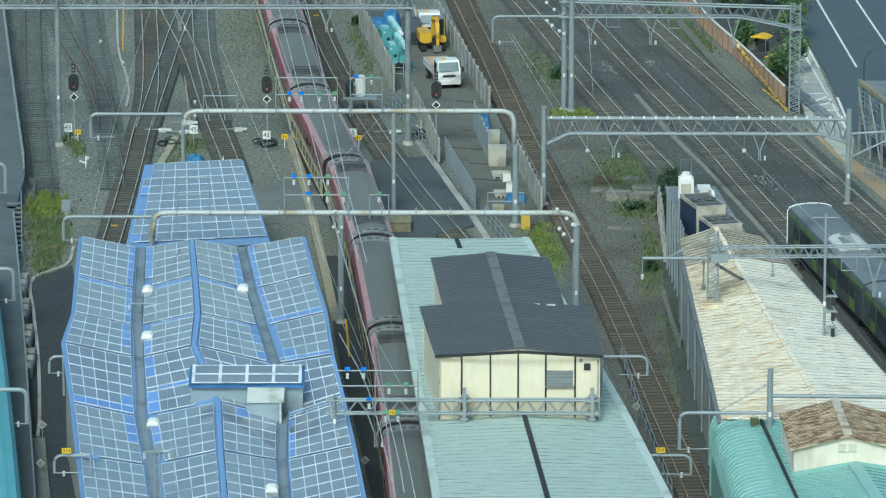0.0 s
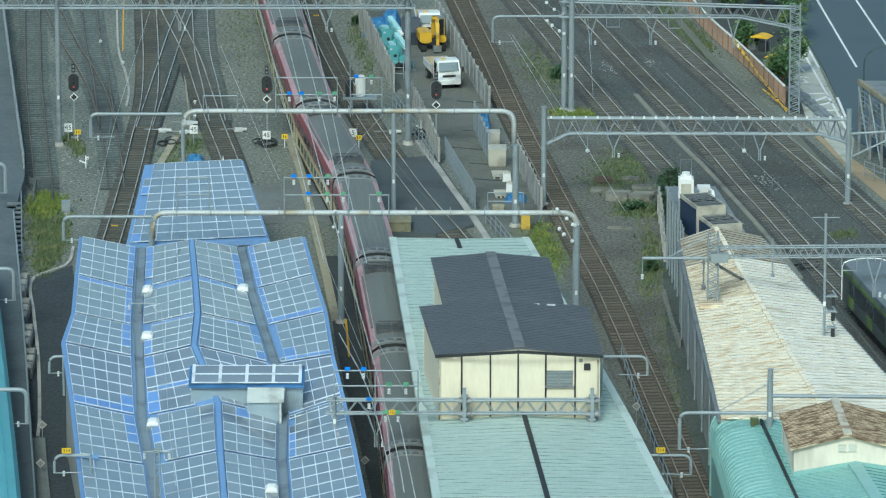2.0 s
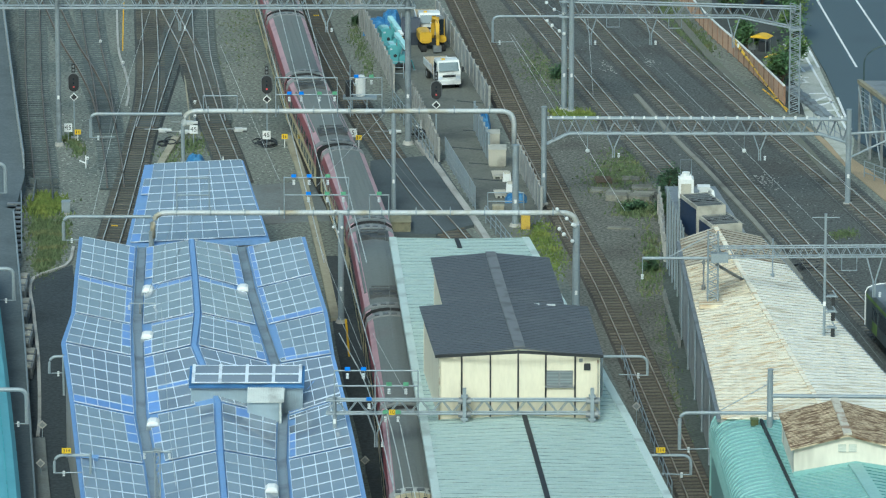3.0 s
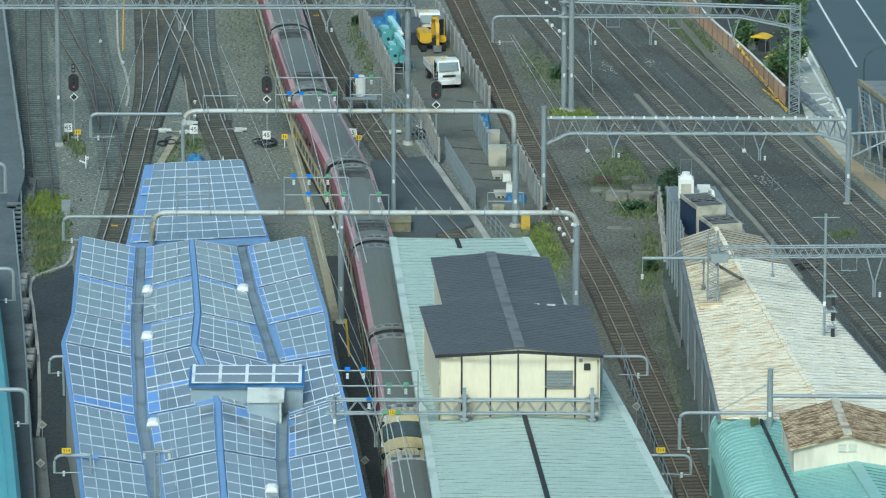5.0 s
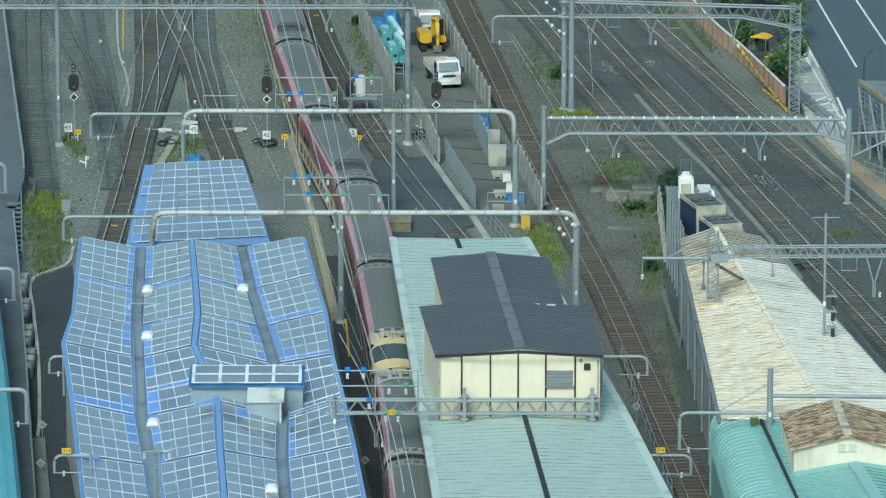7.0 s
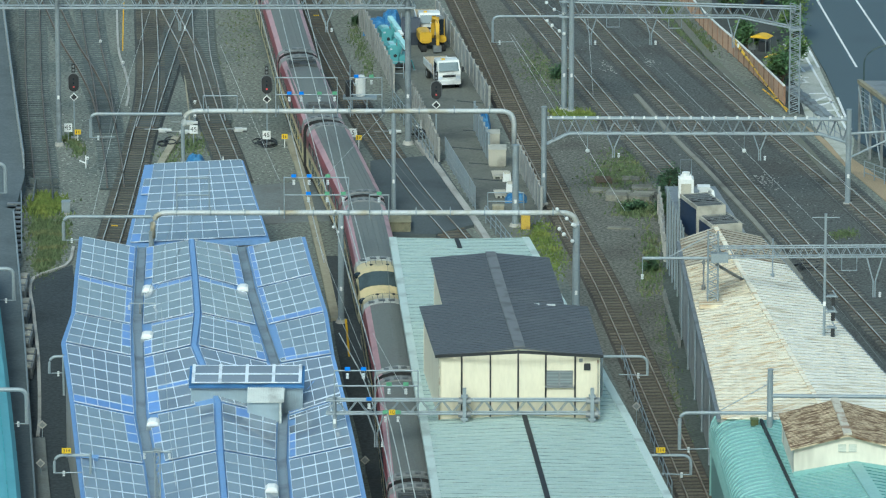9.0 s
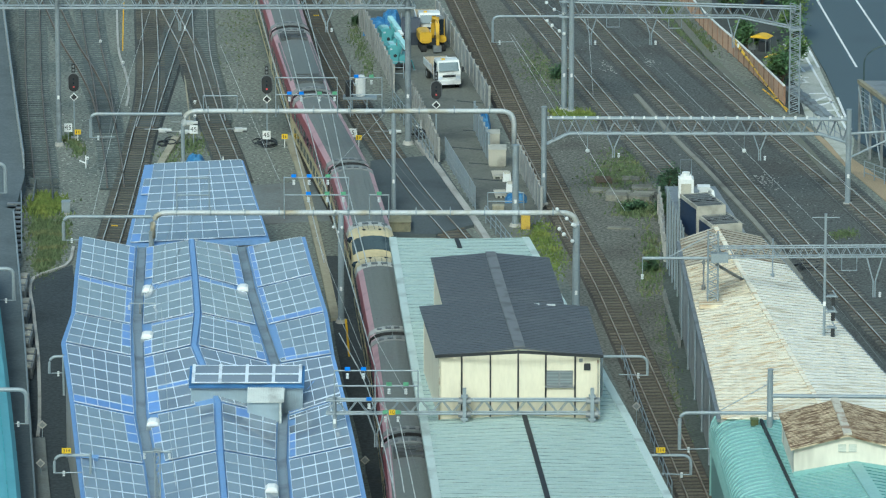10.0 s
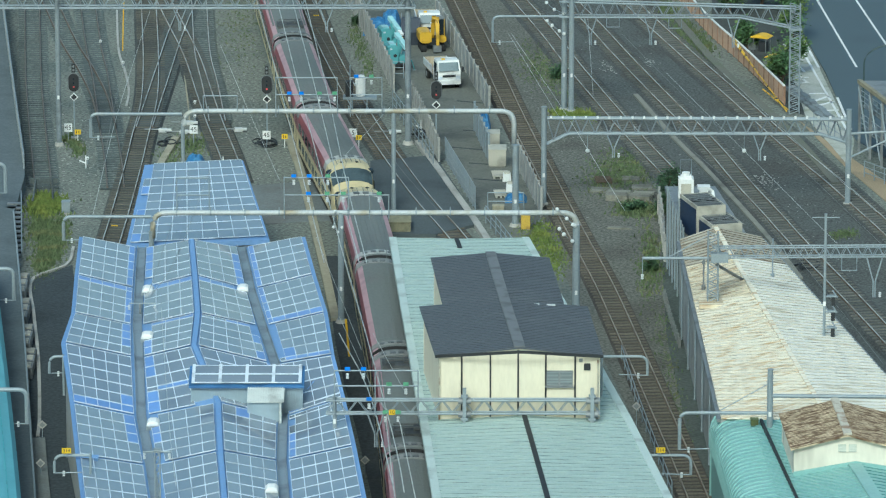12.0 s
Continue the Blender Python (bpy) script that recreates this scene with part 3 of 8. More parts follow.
part("roof", ribbed([bm0, b0, n0, nm], 30, 0.028, share=0.7), [SLATE, SEAM_DARK], upper)
part("roof", ribbed([bm0, b1, n1, nm], 30, 0.028, share=0.7), [SLATE, SEAM_DARK], upper)
part("roof", ribbed([nm, w0, f0, fm], 30, 0.028, share=0.7), [SLATE, SEAM_DARK], upper)
part("roof", ribbed([nm, w1, f1, fm], 30, 0.028, share=0.7), [SLATE, SEAM_DARK], upper)
for a, b in ((bm0, nm), (nm, fm)):
    part("ridge_cap", Mesh().slab([(b[0] - 0.3, b[1], b[2] + 0.09), (b[0] + 0.3, b[1], b[2] + 0.09), (a[0] + 0.3, a[1], a[2] + 0.09), (a[0] - 0.3, a[1], a[2] + 0.09)], 0.1), SLATE_RIDGE, upper, "grey metal ridge cap")
WF = [(-0.25, 314.74, 9.17), (8.65, 314.74, 9.17)]
wy = WF[0][1]
xl, xr, xm = WF[0][0], WF[1][0], fm[0]
part("wall", Mesh().add([(xl, wy, 4.6), (xr, wy, 4.6), (xr, wy, 9.22), (xm, wy, 9.66), (xl, wy, 9.22), (xl, wy + 0.2, 4.6), (xr, wy + 0.2, 4.6), (xr, wy + 0.2, 9.22), (xm, wy + 0.2, 9.66), (xl, wy + 0.2, 9.22)],
                        [(0, 1, 2, 3, 4), (9, 8, 7, 6, 5), (0, 4, 9, 5), (1, 6, 7, 2), (0, 5, 6, 1)]), CREAM, upper)
walls(upper, [(xl, wy + 0.2), (xr, wy + 0.2), (w1[0] - 0.2, w1[1] - 0.3), (w0[0] + 0.25, w0[1] - 0.3)], 4.6, [9.2] * 4, CREAM)
walls(upper, [(n0[0] + 0.2, n0[1] - 0.2), (n1[0] - 0.2, n1[1] - 0.2), (b1[0] - 0.2, b1[1] - 0.3), (b0[0] + 0.2, b0[1] - 0.3)], 4.6, [9.2] * 4, CREAM)

# long white shed with a rust-streaked gable roof
shed = building("white_roofed_shed", "long shed with a weathered white corrugated roof streaked with rust")
ZE2, ZR2 = 5.2, 6.1
SL = [(14.67, 356.04, 5.2), (15.43, 316.36, 5.2), (15.71, 300.25, 5.2)]
SR = [(19.75, 356.75, 5.2), (26.79, 315.8, 5.2), (29.15, 300.25, 5.2)]
SC = [(16.85, 355.63, 6.1), (21.16, 313.03, 6.1), (22.65, 297.29, 6.1)]
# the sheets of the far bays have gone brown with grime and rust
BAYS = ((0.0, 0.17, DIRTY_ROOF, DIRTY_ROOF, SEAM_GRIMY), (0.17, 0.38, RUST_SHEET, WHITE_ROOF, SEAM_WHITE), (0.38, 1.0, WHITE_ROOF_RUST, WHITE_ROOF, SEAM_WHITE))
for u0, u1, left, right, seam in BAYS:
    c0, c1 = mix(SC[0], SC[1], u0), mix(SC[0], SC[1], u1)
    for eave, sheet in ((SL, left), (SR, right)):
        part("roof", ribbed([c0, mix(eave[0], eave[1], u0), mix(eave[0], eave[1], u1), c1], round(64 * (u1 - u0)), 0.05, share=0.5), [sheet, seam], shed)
part("ridge_cap", Mesh().slab([(SC[1][0] - 0.13, SC[1][1], 6.2), (SC[1][0] + 0.13, SC[1][1], 6.2), (SC[0][0] + 0.13, SC[0][1], 6.2), (SC[0][0] - 0.13, SC[0][1], 6.2)], 0.12), WHITE_ROOF_RUST, shed)
walls(shed, [p[:2] for p in (SL[1], SR[1], SR[0], SL[0])], 0, [5.1] * 4, FENCE)

# green workshop with a rounded eave and a raised rusty lantern roof
green = building("round_eaved_green_shed", "green ribbed metal shed with rounded eaves and raised lantern roof")
GL0, GL1 = (14.9, 318.46, 4.2), (15.77, 296.44, 4.2)
GR0, GR1 = (21.13, 311.57, 6.2), (23.58, 290.03, 6.2)
m = Mesh()
N = 34
arcs = [(0.0, -1.3), (0.0, -0.35), (0.08, 0.08), (0.25, 0.42), (0.55, 0.7), (0.95, 0.88), (1.45, 1.0), (2.1, 1.1)]
rows = []
for i in range(N):
    for u, lift in ((i / N, 0.0), (i / N, 0.06), ((i + 0.3) / N, 0.06), ((i + 0.3) / N, 0.0)):
        e, t = Vector(mix(GL0, GL1, u)), Vector(mix(GR0, GR1, u))
        rows.append([e + Vector((x - lift * 0.5, 0, z + lift)) for x, z in arcs] + [t + Vector((0, 0, lift)), t + Vector((0, 0, -0.2)), e + Vector((0.8, 0, -1.3))])
m.loft(rows)
part("roof", m, TEAL_DEEP, green)
part("roof", ribbed([GR0, (GR0[0] + 9, GR0[1], 4.6), (GR1[0] + 9, GR1[1], 4.6), GR1], 34), [TEAL_DEEP, SEAM_DEEP], green)
walls(green, [(GL1[0] + 0.1, GL1[1]), (GR1[0] + 9, GR1[1]), (GR0[0] + 9, GR0[1]), (GL0[0] + 0.1, GL0[1])], 0, [3.2, 4.5, 4.5, 3.2], TEAL_DEEP)


# ---------------------------------------------------------------- trains
CAR_RED = mat("wine_red_paint", (0.28, 0.07, 0.09), 0.35, vary=0.06, size=0.4, fine=5)
CAR_PINK = mat("dusty_red_shoulder", (0.47, 0.28, 0.31), 0.4, vary=0.08, size=0.4, fine=5)
CAR_CREAM = mat("cream_paint", (0.62, 0.52, 0.3), 0.4, vary=0.07, size=0.5, fine=5)
CAR_ROOF = mat("grey_car_roof", (0.17, 0.182, 0.172), 0.65, vary=0.1, size=0.3, fine=5, second=(0.17, 0.17, 0.165))
CAR_ROOF_END = mat("pale_roof_end", (0.5, 0.5, 0.47), 0.5, vary=0.08)
ROOF_BAND = mat("worn_roof_band", (0.29, 0.29, 0.275), 0.6, vary=0.1)
HATCH = mat("dull_hatch_glass", (0.07, 0.075, 0.08), 0.3, vary=0.2)
CAB_GLASS = mat("cab_glass", (0.07, 0.095, 0.105), 0.12, vary=0.2, size=0.8)
ROOF_GEAR = mat("grey_roof_gear", (0.085, 0.09, 0.092), 0.7, vary=0.3, size=1.5, fine=6)
CAR_UNDER = mat("dark_underframe", (0.03, 0.03, 0.032), 0.8)
STEEL_CAR = mat("stainless_steel", (0.13, 0.155, 0.165), 0.4, 0.4, vary=0.06)
YELLOW_GREEN = mat("yellow_green_film", (0.17, 0.26, 0.06), 0.45, vary=0.05)
STEEL_ROOF = mat("grey_blue_car_roof", (0.17, 0.195, 0.215), 0.55, vary=0.08, size=0.3)
AC_PALE = mat("pale_air_conditioner", (0.55, 0.58, 0.58), 0.5, vary=0.08)


def section(y, half, low, top, shoulder=0.75, scale=1.0):
    """A car's cross-section at y along it: side, rounded shoulder, crowned roof."""
    pts = []
    for x, z in ((-half, low), (-half, top - shoulder)):
        pts.append((x * scale, y, z))
    for k in range(1, 8):
        a = math.pi * k / 8
        pts.append((-half * math.cos(a) * scale, y, top - shoulder + shoulder * math.sin(a) ** 0.75))
    for x, z in ((half, top - shoulder), (half, low)):
        pts.append((x * scale, y, z))
    return pts


def bogies(root):
    for y in (-7, 7):
        b = part("bogie", Mesh().box(0, y, 0.55, 2.2, 3.2, 0.45), CAR_UNDER, root)
        for dy in (-1.05, 1.05):
            m = Mesh()
            for sx in (-0.566, 0.566):
                m.tube([(sx - 0.06, y + dy, 0.74), (sx + 0.06, y + dy, 0.74)], 0.43, 14)
            part("wheelset", m, CAR_UNDER, b)


def sleeper_car(nose=0, panto=False):
    """A car of the sleeping train; nose 1: cab at its +y end, -1: at its -y end."""
    root = thing("sleeping_car", "cream and wine-red sleeping car with a grey roof", "railway car", group="sleeper train")
    L, half, low, top = 10.3, 1.46, 1.0, 4.05
    ends = []
    for y in (-L, -L + 0.15, -L + 1.4, -4, 0, 4, L - 1.4, L - 0.15, L):
        sc, tp = 1.0, top
        ends.append((y, sc, tp))
    if nose:
        ends = [e for e in ends if nose * e[0] < L - 4.3]
        extra = [(nose * (L - 4.2), 1.0, top), (nose * (L - 3.0), 1.0, 4.03), (nose * (L - 2.4), 1.0, 3.9), (nose * (L - 1.9), 0.99, 3.6), (nose * (L - 1.4), 0.98, 3.2), (nose * (L - 0.7), 0.95, 2.85), (nose * (L - 0.2), 0.9, 2.45), (nose * L, 0.82, 1.9)]
        ends = ends + extra if nose > 0 else extra[::-1] + ends
    m = Mesh()
    rows = []
    for y, sc, tp in ends:
        sh = min(0.75, 0.5 * (tp - low))
        base = section(y, half * sc, low, tp, sh)
        # a seam between the cream and the red band
        rows.append([base[0], (base[0][0], y, min(2.35, base[1][2] - 0.02))] + base[1:-1] + [(base[-1][0], y, min(2.35, base[-2][2] - 0.02)), base[-1]])
    k = len(rows[0])
    vs = [p for r in rows for p in r]
    m.add(vs, [])
    for i in range(len(rows) - 1):
        ymid = (rows[i][0][1] + rows[i + 1][0][1]) / 2
        in_nose = nose and nose * ymid > L - 4.2
        for j in range(k - 1):
            if in_nose:
                slot = 4
            elif j in (0, k - 2):
                slot = 0
            elif j in (1, k - 3):
                slot = 1
            elif j in (2, k - 4):
                slot = 1
            elif j in (3, k - 5):
                slot = 2
            else:
                slot = 3
            m.f.append((i * k + j, i * k + j + 1, (i + 1) * k + j + 1, (i + 1) * k + j))
            m.s.append(slot)
    m.f += [tuple(range(k))[::-1], tuple((len(rows) - 1) * k + j for j in range(k))]
    m.s += [4 if nose < 0 else 5, 4 if nose > 0 else 5]
    part("body", m, [CAR_CREAM, CAR_RED, CAR_PINK, CAR_ROOF, CAR_CREAM, CAR_UNDER], root)
    part("underframe", Mesh().box(0, 0, 0.5, 2.4, 15, 0.5), CAR_UNDER, root)
    bogies(root)
    for y in np.arange(-8.2, 8.4, 1.82):
        for sx in (-1, 1):
            part("window", Mesh().box(sx * (half + 0.005), y, 2.5, 0.03, 1.15, 0.6), GLASS_DARK, root)
            part("window", Mesh().box(sx * (half + 0.005), y, 1.35, 0.03, 1.15, 0.6), GLASS_DARK, root)
    for e in (-1, 1):
        if nose == e:
            continue
        # pale rounded band with small roof windows near the car's end, and the dark passage between cars
        m = Mesh()
        rr = [section(e * y, half + 0.02, 3.25, top + 0.03, 0.77) for y in (L - 1.25, L - 0.35)]
        m.loft(rr, close=False)
        part("roof_end_band", m, CAR_ROOF_END if nose > 0 else ROOF_BAND, root, "paler band at the end of the roof")
        for x in (-0.75, -0.25, 0.25, 0.75):
            part("roof_hatch", Mesh().box(x, e * (L - 0.8), 4.08 - 0.16 * x * x, 0.34, 0.4, 0.03), HATCH, root)
        part("gangway", Mesh().box(0, e * (L + 0.15), 1.1, 1.3, 0.4, 2.4), CAR_UNDER, root)
    if nose:
        g0 = [(nose * (L - 2.3), 1.0, 3.85), (nose * (L - 1.9), 0.99, 3.6), (nose * (L - 1.42), 0.98, 3.22)]
        m = Mesh()
        rr = []
        for y, sc, tp in g0:
            s = section(y, half * sc + 0.015, low, tp + 0.04, 0.75)[2:-2]
            rr.append(s)
        m.loft(rr, close=False)
        part("windscreen", m, CAB_GLASS, root, "dark wraparound windscreen")
        for sx in (-1, 1):
            part("headlamp", Mesh().ball(sx * 1.1, nose * (L - 0.3), 2.25, 0.16), DARK, root)
            part("side_glass", Mesh().ball(sx * 1.32, nose * (L - 2.75), 3.5, 0.3, flat=0.7), GLASS_DARK, root)
            part("headlamp", Mesh().ball(sx * 0.5, nose * (L - 3.2), 4.05, 0.12, flat=0.4), DARK, root)
        m = Mesh()
        rr = [section(nose * y, half + 0.02, 3.25, top + 0.03, 0.77) for y in (L - 5.2, L - 4.2)]
        part("roof_end_band", m.loft(rr, close=False), CAR_ROOF_END, root, "pale band behind the cab")
        for x in (-0.9, -0.3, 0.3, 0.9):
            part("roof_hatch", Mesh().box(x, nose * (L - 4.7), 4.09 - 0.16 * x * x, 0.4, 0.42, 0.03), HATCH, root)
        part("coupler", Mesh().box(0, nose * (L + 0.2), 0.8, 0.4, 0.9, 0.35), CAR_UNDER, root)
    if panto:
        for y in (-7.0, 7.0):
            part("roof_equipment", Mesh().box(0, y, 3.95, 1.9, 1.6, 0.22).box(0.5, y + 0.2, 4.1, 0.4, 0.9, 0.2).box(-0.5, y - 0.2, 4.1, 0.5, 0.7, 0.16).tube([(-0.8, y, 4.3), (0.8, y, 4.3)], 0.05, 6).tube([(-0.8, y + 0.7, 4.3), (0.8, y + 0.7, 4.3)], 0.05, 6), ROOF_GEAR, root, "dark equipment on the roof")
        for sx in (-1.15, 1.15):
            part("roof_rail", Mesh().box(sx, 0, 3.75, 0.12, 12, 0.12), CAR_ROOF, root)
    else:
        for x in (-0.8, -0.5, -0.2, 0.2, 0.5, 0.8):
            part("roof_bead", Mesh().box(x, 0, 4.045 - 0.16 * x * x, 0.035, 17.0 if not nose else 14.0, 0.03), CAR_ROOF, root)
    return root


plain_car = sleeper_car()
motor_car = sleeper_car(panto=True)
cab_back = sleeper_car(nose=-1)
cab_front = sleeper_car(nose=1)
PITCH = 21.3
# cars from the far end to the near one; the two cabs meet in the middle
consist = [cab_front, plain_car, motor_car, plain_car, motor_car, plain_car, motor_car, plain_car, cab_back, cab_front, plain_car, motor_car, plain_car, motor_car, plain_car, cab_back]
used, CARS = set(), []
for k, c in enumerate(consist):
    if c.name in used:
        c = copy_thing(c, pose(0, 0, 0))
    used.add(c.name)
    CARS.append(c)


def commuter_car(rear=False):
    """Stainless car with yellow-green dots fading along its doors."""
    root = thing("commuter_car", "grey-blue roofed commuter car with yellow-green stripes on its sides", "railway car", group="commuter train")
    L, half, low, top = 9.78, 1.475, 1.05, 3.62
    m = Mesh().loft([section(y, half, low, top, 0.45) for y in (-L, -L + 0.1, L - 0.1, L)])
    part("body", m, STEEL_CAR, root)
    m = Mesh().loft([section(y, half - 0.03, 3.2, top + 0.02, 0.43)[1:-1] for y in (-L + 0.02, L - 0.02)], close=False)
    part("roof", m, STEEL_ROOF, root)
    part("underframe", Mesh().box(0, 0, 0.45, 2.4, 16, 0.6), CAR_UNDER, root)
    bogies(root)
    arc = [(math.cos(radians(a)), math.sin(radians(a))) for a in range(0, 181, 20)]
    m = Mesh().loft([[(-1.05 * u * q, y, 3.5 + 0.42 * v * q) for u, v in arc] for y, q in ((-2.4, 0.8), (-2.2, 0.97), (-2.0, 1.0), (0.8, 1.0), (1.0, 0.97), (1.2, 0.8))])
    ac = part("air_conditioner", m, AC_PALE, root, "pale rounded air conditioner on the roof")
    for k in range(6):
        part("grille_slat", Mesh().box(-0.25, -1.6 + 0.28 * k, 3.905, 0.9, 0.1, 0.03), GREY_METAL, ac)
    part("fan_cover", Mesh().tube([(0, 0.5, 3.9), (0, 0.5, 3.94)], 0.36, 14), GREY_METAL, ac)
    for y in (-6.2, 5.4):
        part("roof_vent", Mesh().box(0.3, y, 3.6, 0.5, 0.9, 0.1), STEEL_ROOF, root)
    if rear:
        part("end_frame", Mesh().tube([(x, L + 0.02, z + 0.02) for x, y_, z in section(0, half, low, top, 0.45)], 0.06, 6), WHITE, root, "white rounded end frame")
        for x in (-0.45, 0.35):
            part("aerial", Mesh().box(x, L - 0.9, 3.6, 0.08, 0.3, 0.25), GREY_METAL, root)
    for sx in (-1, 1):
        part("stripe", Mesh().box(sx * (half + 0.004), 0, 2.95, 0.02, 19.3, 0.2), YELLOW_GREEN, root, "yellow-green stripe")
        for y in (-7.3, -2.43, 2.43, 7.3):
            part("door", Mesh().box(sx * (half + 0.006), y, 1.12, 0.025, 1.3, 1.8), STEEL_CAR, root)
            part("door_window", Mesh().box(sx * (half + 0.02), y - 0.32, 1.9, 0.02, 0.46, 0.8), GLASS_DARK, root)
            part("door_window", Mesh().box(sx * (half + 0.02), y + 0.32, 1.9, 0.02, 0.46, 0.8), GLASS_DARK, root)
            part("door_film", Mesh().box(sx * (half + 0.021), y, 1.15, 0.02, 1.25, 0.7), YELLOW_GREEN, root, "yellow-green dotted film")
        for y in (-4.87, 0, 4.87):
            part("window", Mesh().box(sx * (half + 0.006), y, 1.85, 0.025, 2.9, 0.95), GLASS_DARK, root)
    for e in (-1, 1):
        part("gangway" if not (rear and e > 0) else "cab_front", Mesh().box(0, e * (L + 0.12), 1.1, 1.3 if not (rear and e > 0) else 2.7, 0.3, 2.3), CAR_UNDER, root)
    return root


TAIL = commuter_car(True)
NEXT = commuter_car()
THIRD = copy_thing(NEXT, pose(0, 0, 0))
COMMUTER_LINE = [(13.2, 431.01), (15.11, 420.48), (16.65, 412.37), (17.59, 407.64), (18.9, 400.31), (20.3, 391.3), (21.8, 382.66), (23.25, 374.07), (25.5, 361.92), (27.47, 350.75), (29.15, 340.58), (31.35, 327.46), (33.71, 312.07), (36.33, 294.14)]


# ---------------------------------------------------------------- overhead line structures
INSULATOR = mat("white_porcelain", (0.72, 0.74, 0.74), 0.3, vary=0.04)
TAG_BLUE = mat("blue_plate", (0.02, 0.2, 0.75), 0.4, vary=0.05)
TAG_GREEN = mat("green_plate", (0.13, 0.34, 0.2), 0.4, vary=0.05)
TAG_YELLOW = mat("yellow_plate", (0.75, 0.5, 0.02), 0.4, vary=0.05)
WIRE = mat("pale_wire", (0.62, 0.64, 0.62), 0.4, 0.4, vary=0.05)
WIRE_DARK = mat("dark_wire", (0.16, 0.17, 0.17), 0.5, 0.2, vary=0.05)


def lettering(text, at, size, material, parent, turn=0.0):
    """Built-in type standing upright and facing the way of -y."""
    cu = bpy.data.curves.new("lettering", "FONT")
    cu.body, cu.size, cu.align_x, cu.align_y, cu.extrude = text, size, "CENTER", "CENTER", 0.004
    cu.materials.append(material)
    ob = new("lettering", cu)
    ob.parent = parent
    ob.matrix_basis = pose(at[0], at[1], at[2], 90, 0, turn)
    return ob


def column(root, x, y, z0, z1, r, material=GALV, name="column"):
    """A round steel column with a foot plate and clamp bands."""
    part(name, Mesh().tube([(x, y, z0), (x, y, z1)], [r, r * 0.92], 12).tube([(x, y, z1), (x, y, z1 + 0.05)], r * 1.05, 12), material, root, smooth=False)
    part("foot_plate", Mesh().tube([(x, y, z0), (x, y, z0 + 0.25)], [r * 1.9, r * 1.5], 12), CONCRETE, root)
    part("number_plate", Mesh().box(x, y - r - 0.01, z0 + (z1 - z0) * 0.3, 0.16, 0.03, 0.26), WHITE, root)


def bend(a, corner, b, radius, steps=6):
    """Points that round a corner."""
    a, c, b = Vector(a), Vector(corner), Vector(b)
    p, q = c + (a - c).normalized() * radius, c + (b - c).normalized() * radius
    return [p.lerp(c, u).lerp(c.lerp(q, u), u) for u in [i / steps for i in range(steps + 1)]]


def insulators(root, pts, size=0.09):
    for p in pts:
        m = Mesh()
        for k in range(3):
            m.tube([(p[0], p[1], p[2] - 0.11 * k), (p[0], p[1], p[2] - 0.11 * k - 0.06)], size, 8)
        part("insulator", m, INSULATOR, root, "white porcelain insulator")


def pipe_gantry(y, z, x0, x1, columns, r=0.17, drop=(1.2, 1.2), label="steel pipe portal carrying overhead wires", bands=8):
    """A pipe beam across the tracks, bent down at its ends, on round columns."""
    root = thing("pipe_gantry", label, "railway gantry", (0, 0, 0), "overhead line gantries")
    pts = [(x0, y, z - drop[0])] if drop[0] else []
    if drop[0]:
        pts += bend((x0, y, z - drop[0]), (x0, y, z), (x1, y, z), min(0.9, drop[0] * 0.9))
    else:
        pts.append((x0, y, z))
    if drop[1]:
        pts += bend((x0, y, z), (x1, y, z), (x1, y, z - drop[1]), min(0.9, drop[1] * 0.9)) + [(x1, y, z - drop[1])]
    else:
        pts.append((x1, y, z))
    part("beam", Mesh().tube(pts, r, 12), GALV_STAIN, root, "stained grey pipe beam", smooth=True)
    for k in range(bands):
        x = x0 + (x1 - x0) * (k + 0.7) / (bands + 0.4)
        part("clamp", Mesh().tube([(x - 0.05, y, z), (x + 0.05, y, z)], r * 1.18, 12), GALV, root)
        part("bracket", Mesh().box(x, y - r * 0.5, z + r * 0.9, 0.06, 0.06, 0.22), GALV, root)
    for x, yy, z1, rr in columns:
        column(root, x, yy, 0, z1, rr)
    return root


def cantilever(base, z, x1, drop, r=0.07, tie=0.0):
    """A slender pipe arm that reaches sideways from a column and hooks down."""
    root = thing("cantilever_arm", "slender galvanised pipe arm hooked down at its end", "wire support", group="wire support arms")
    x0, y = base
    pts = [(x0, y, z)] + bend((x0, y, z), (x1, y, z), (x1, y, z - drop), min(0.5, drop * 0.8)) + [(x1, y, z - drop)]
    part("arm", Mesh().tube(pts, r, 8), GALV, root)
    sg = 1 if x0 > x1 else -1
    part("registration_rod", Mesh().tube([(x1, y, z - drop), (x1 + sg * 1.6, y, z - drop + 0.05)], 0.03, 6), GALV, root)
    insulators(root, [(x1 + sg * 0.5, y, z - drop + 0.12)], 0.07)
    if tie:
        part("tie", Mesh().tube([(x0, y, z + tie), (x1 * 0.6 + x0 * 0.4, y, z)], 0.03, 6), GALV, root)
    return root


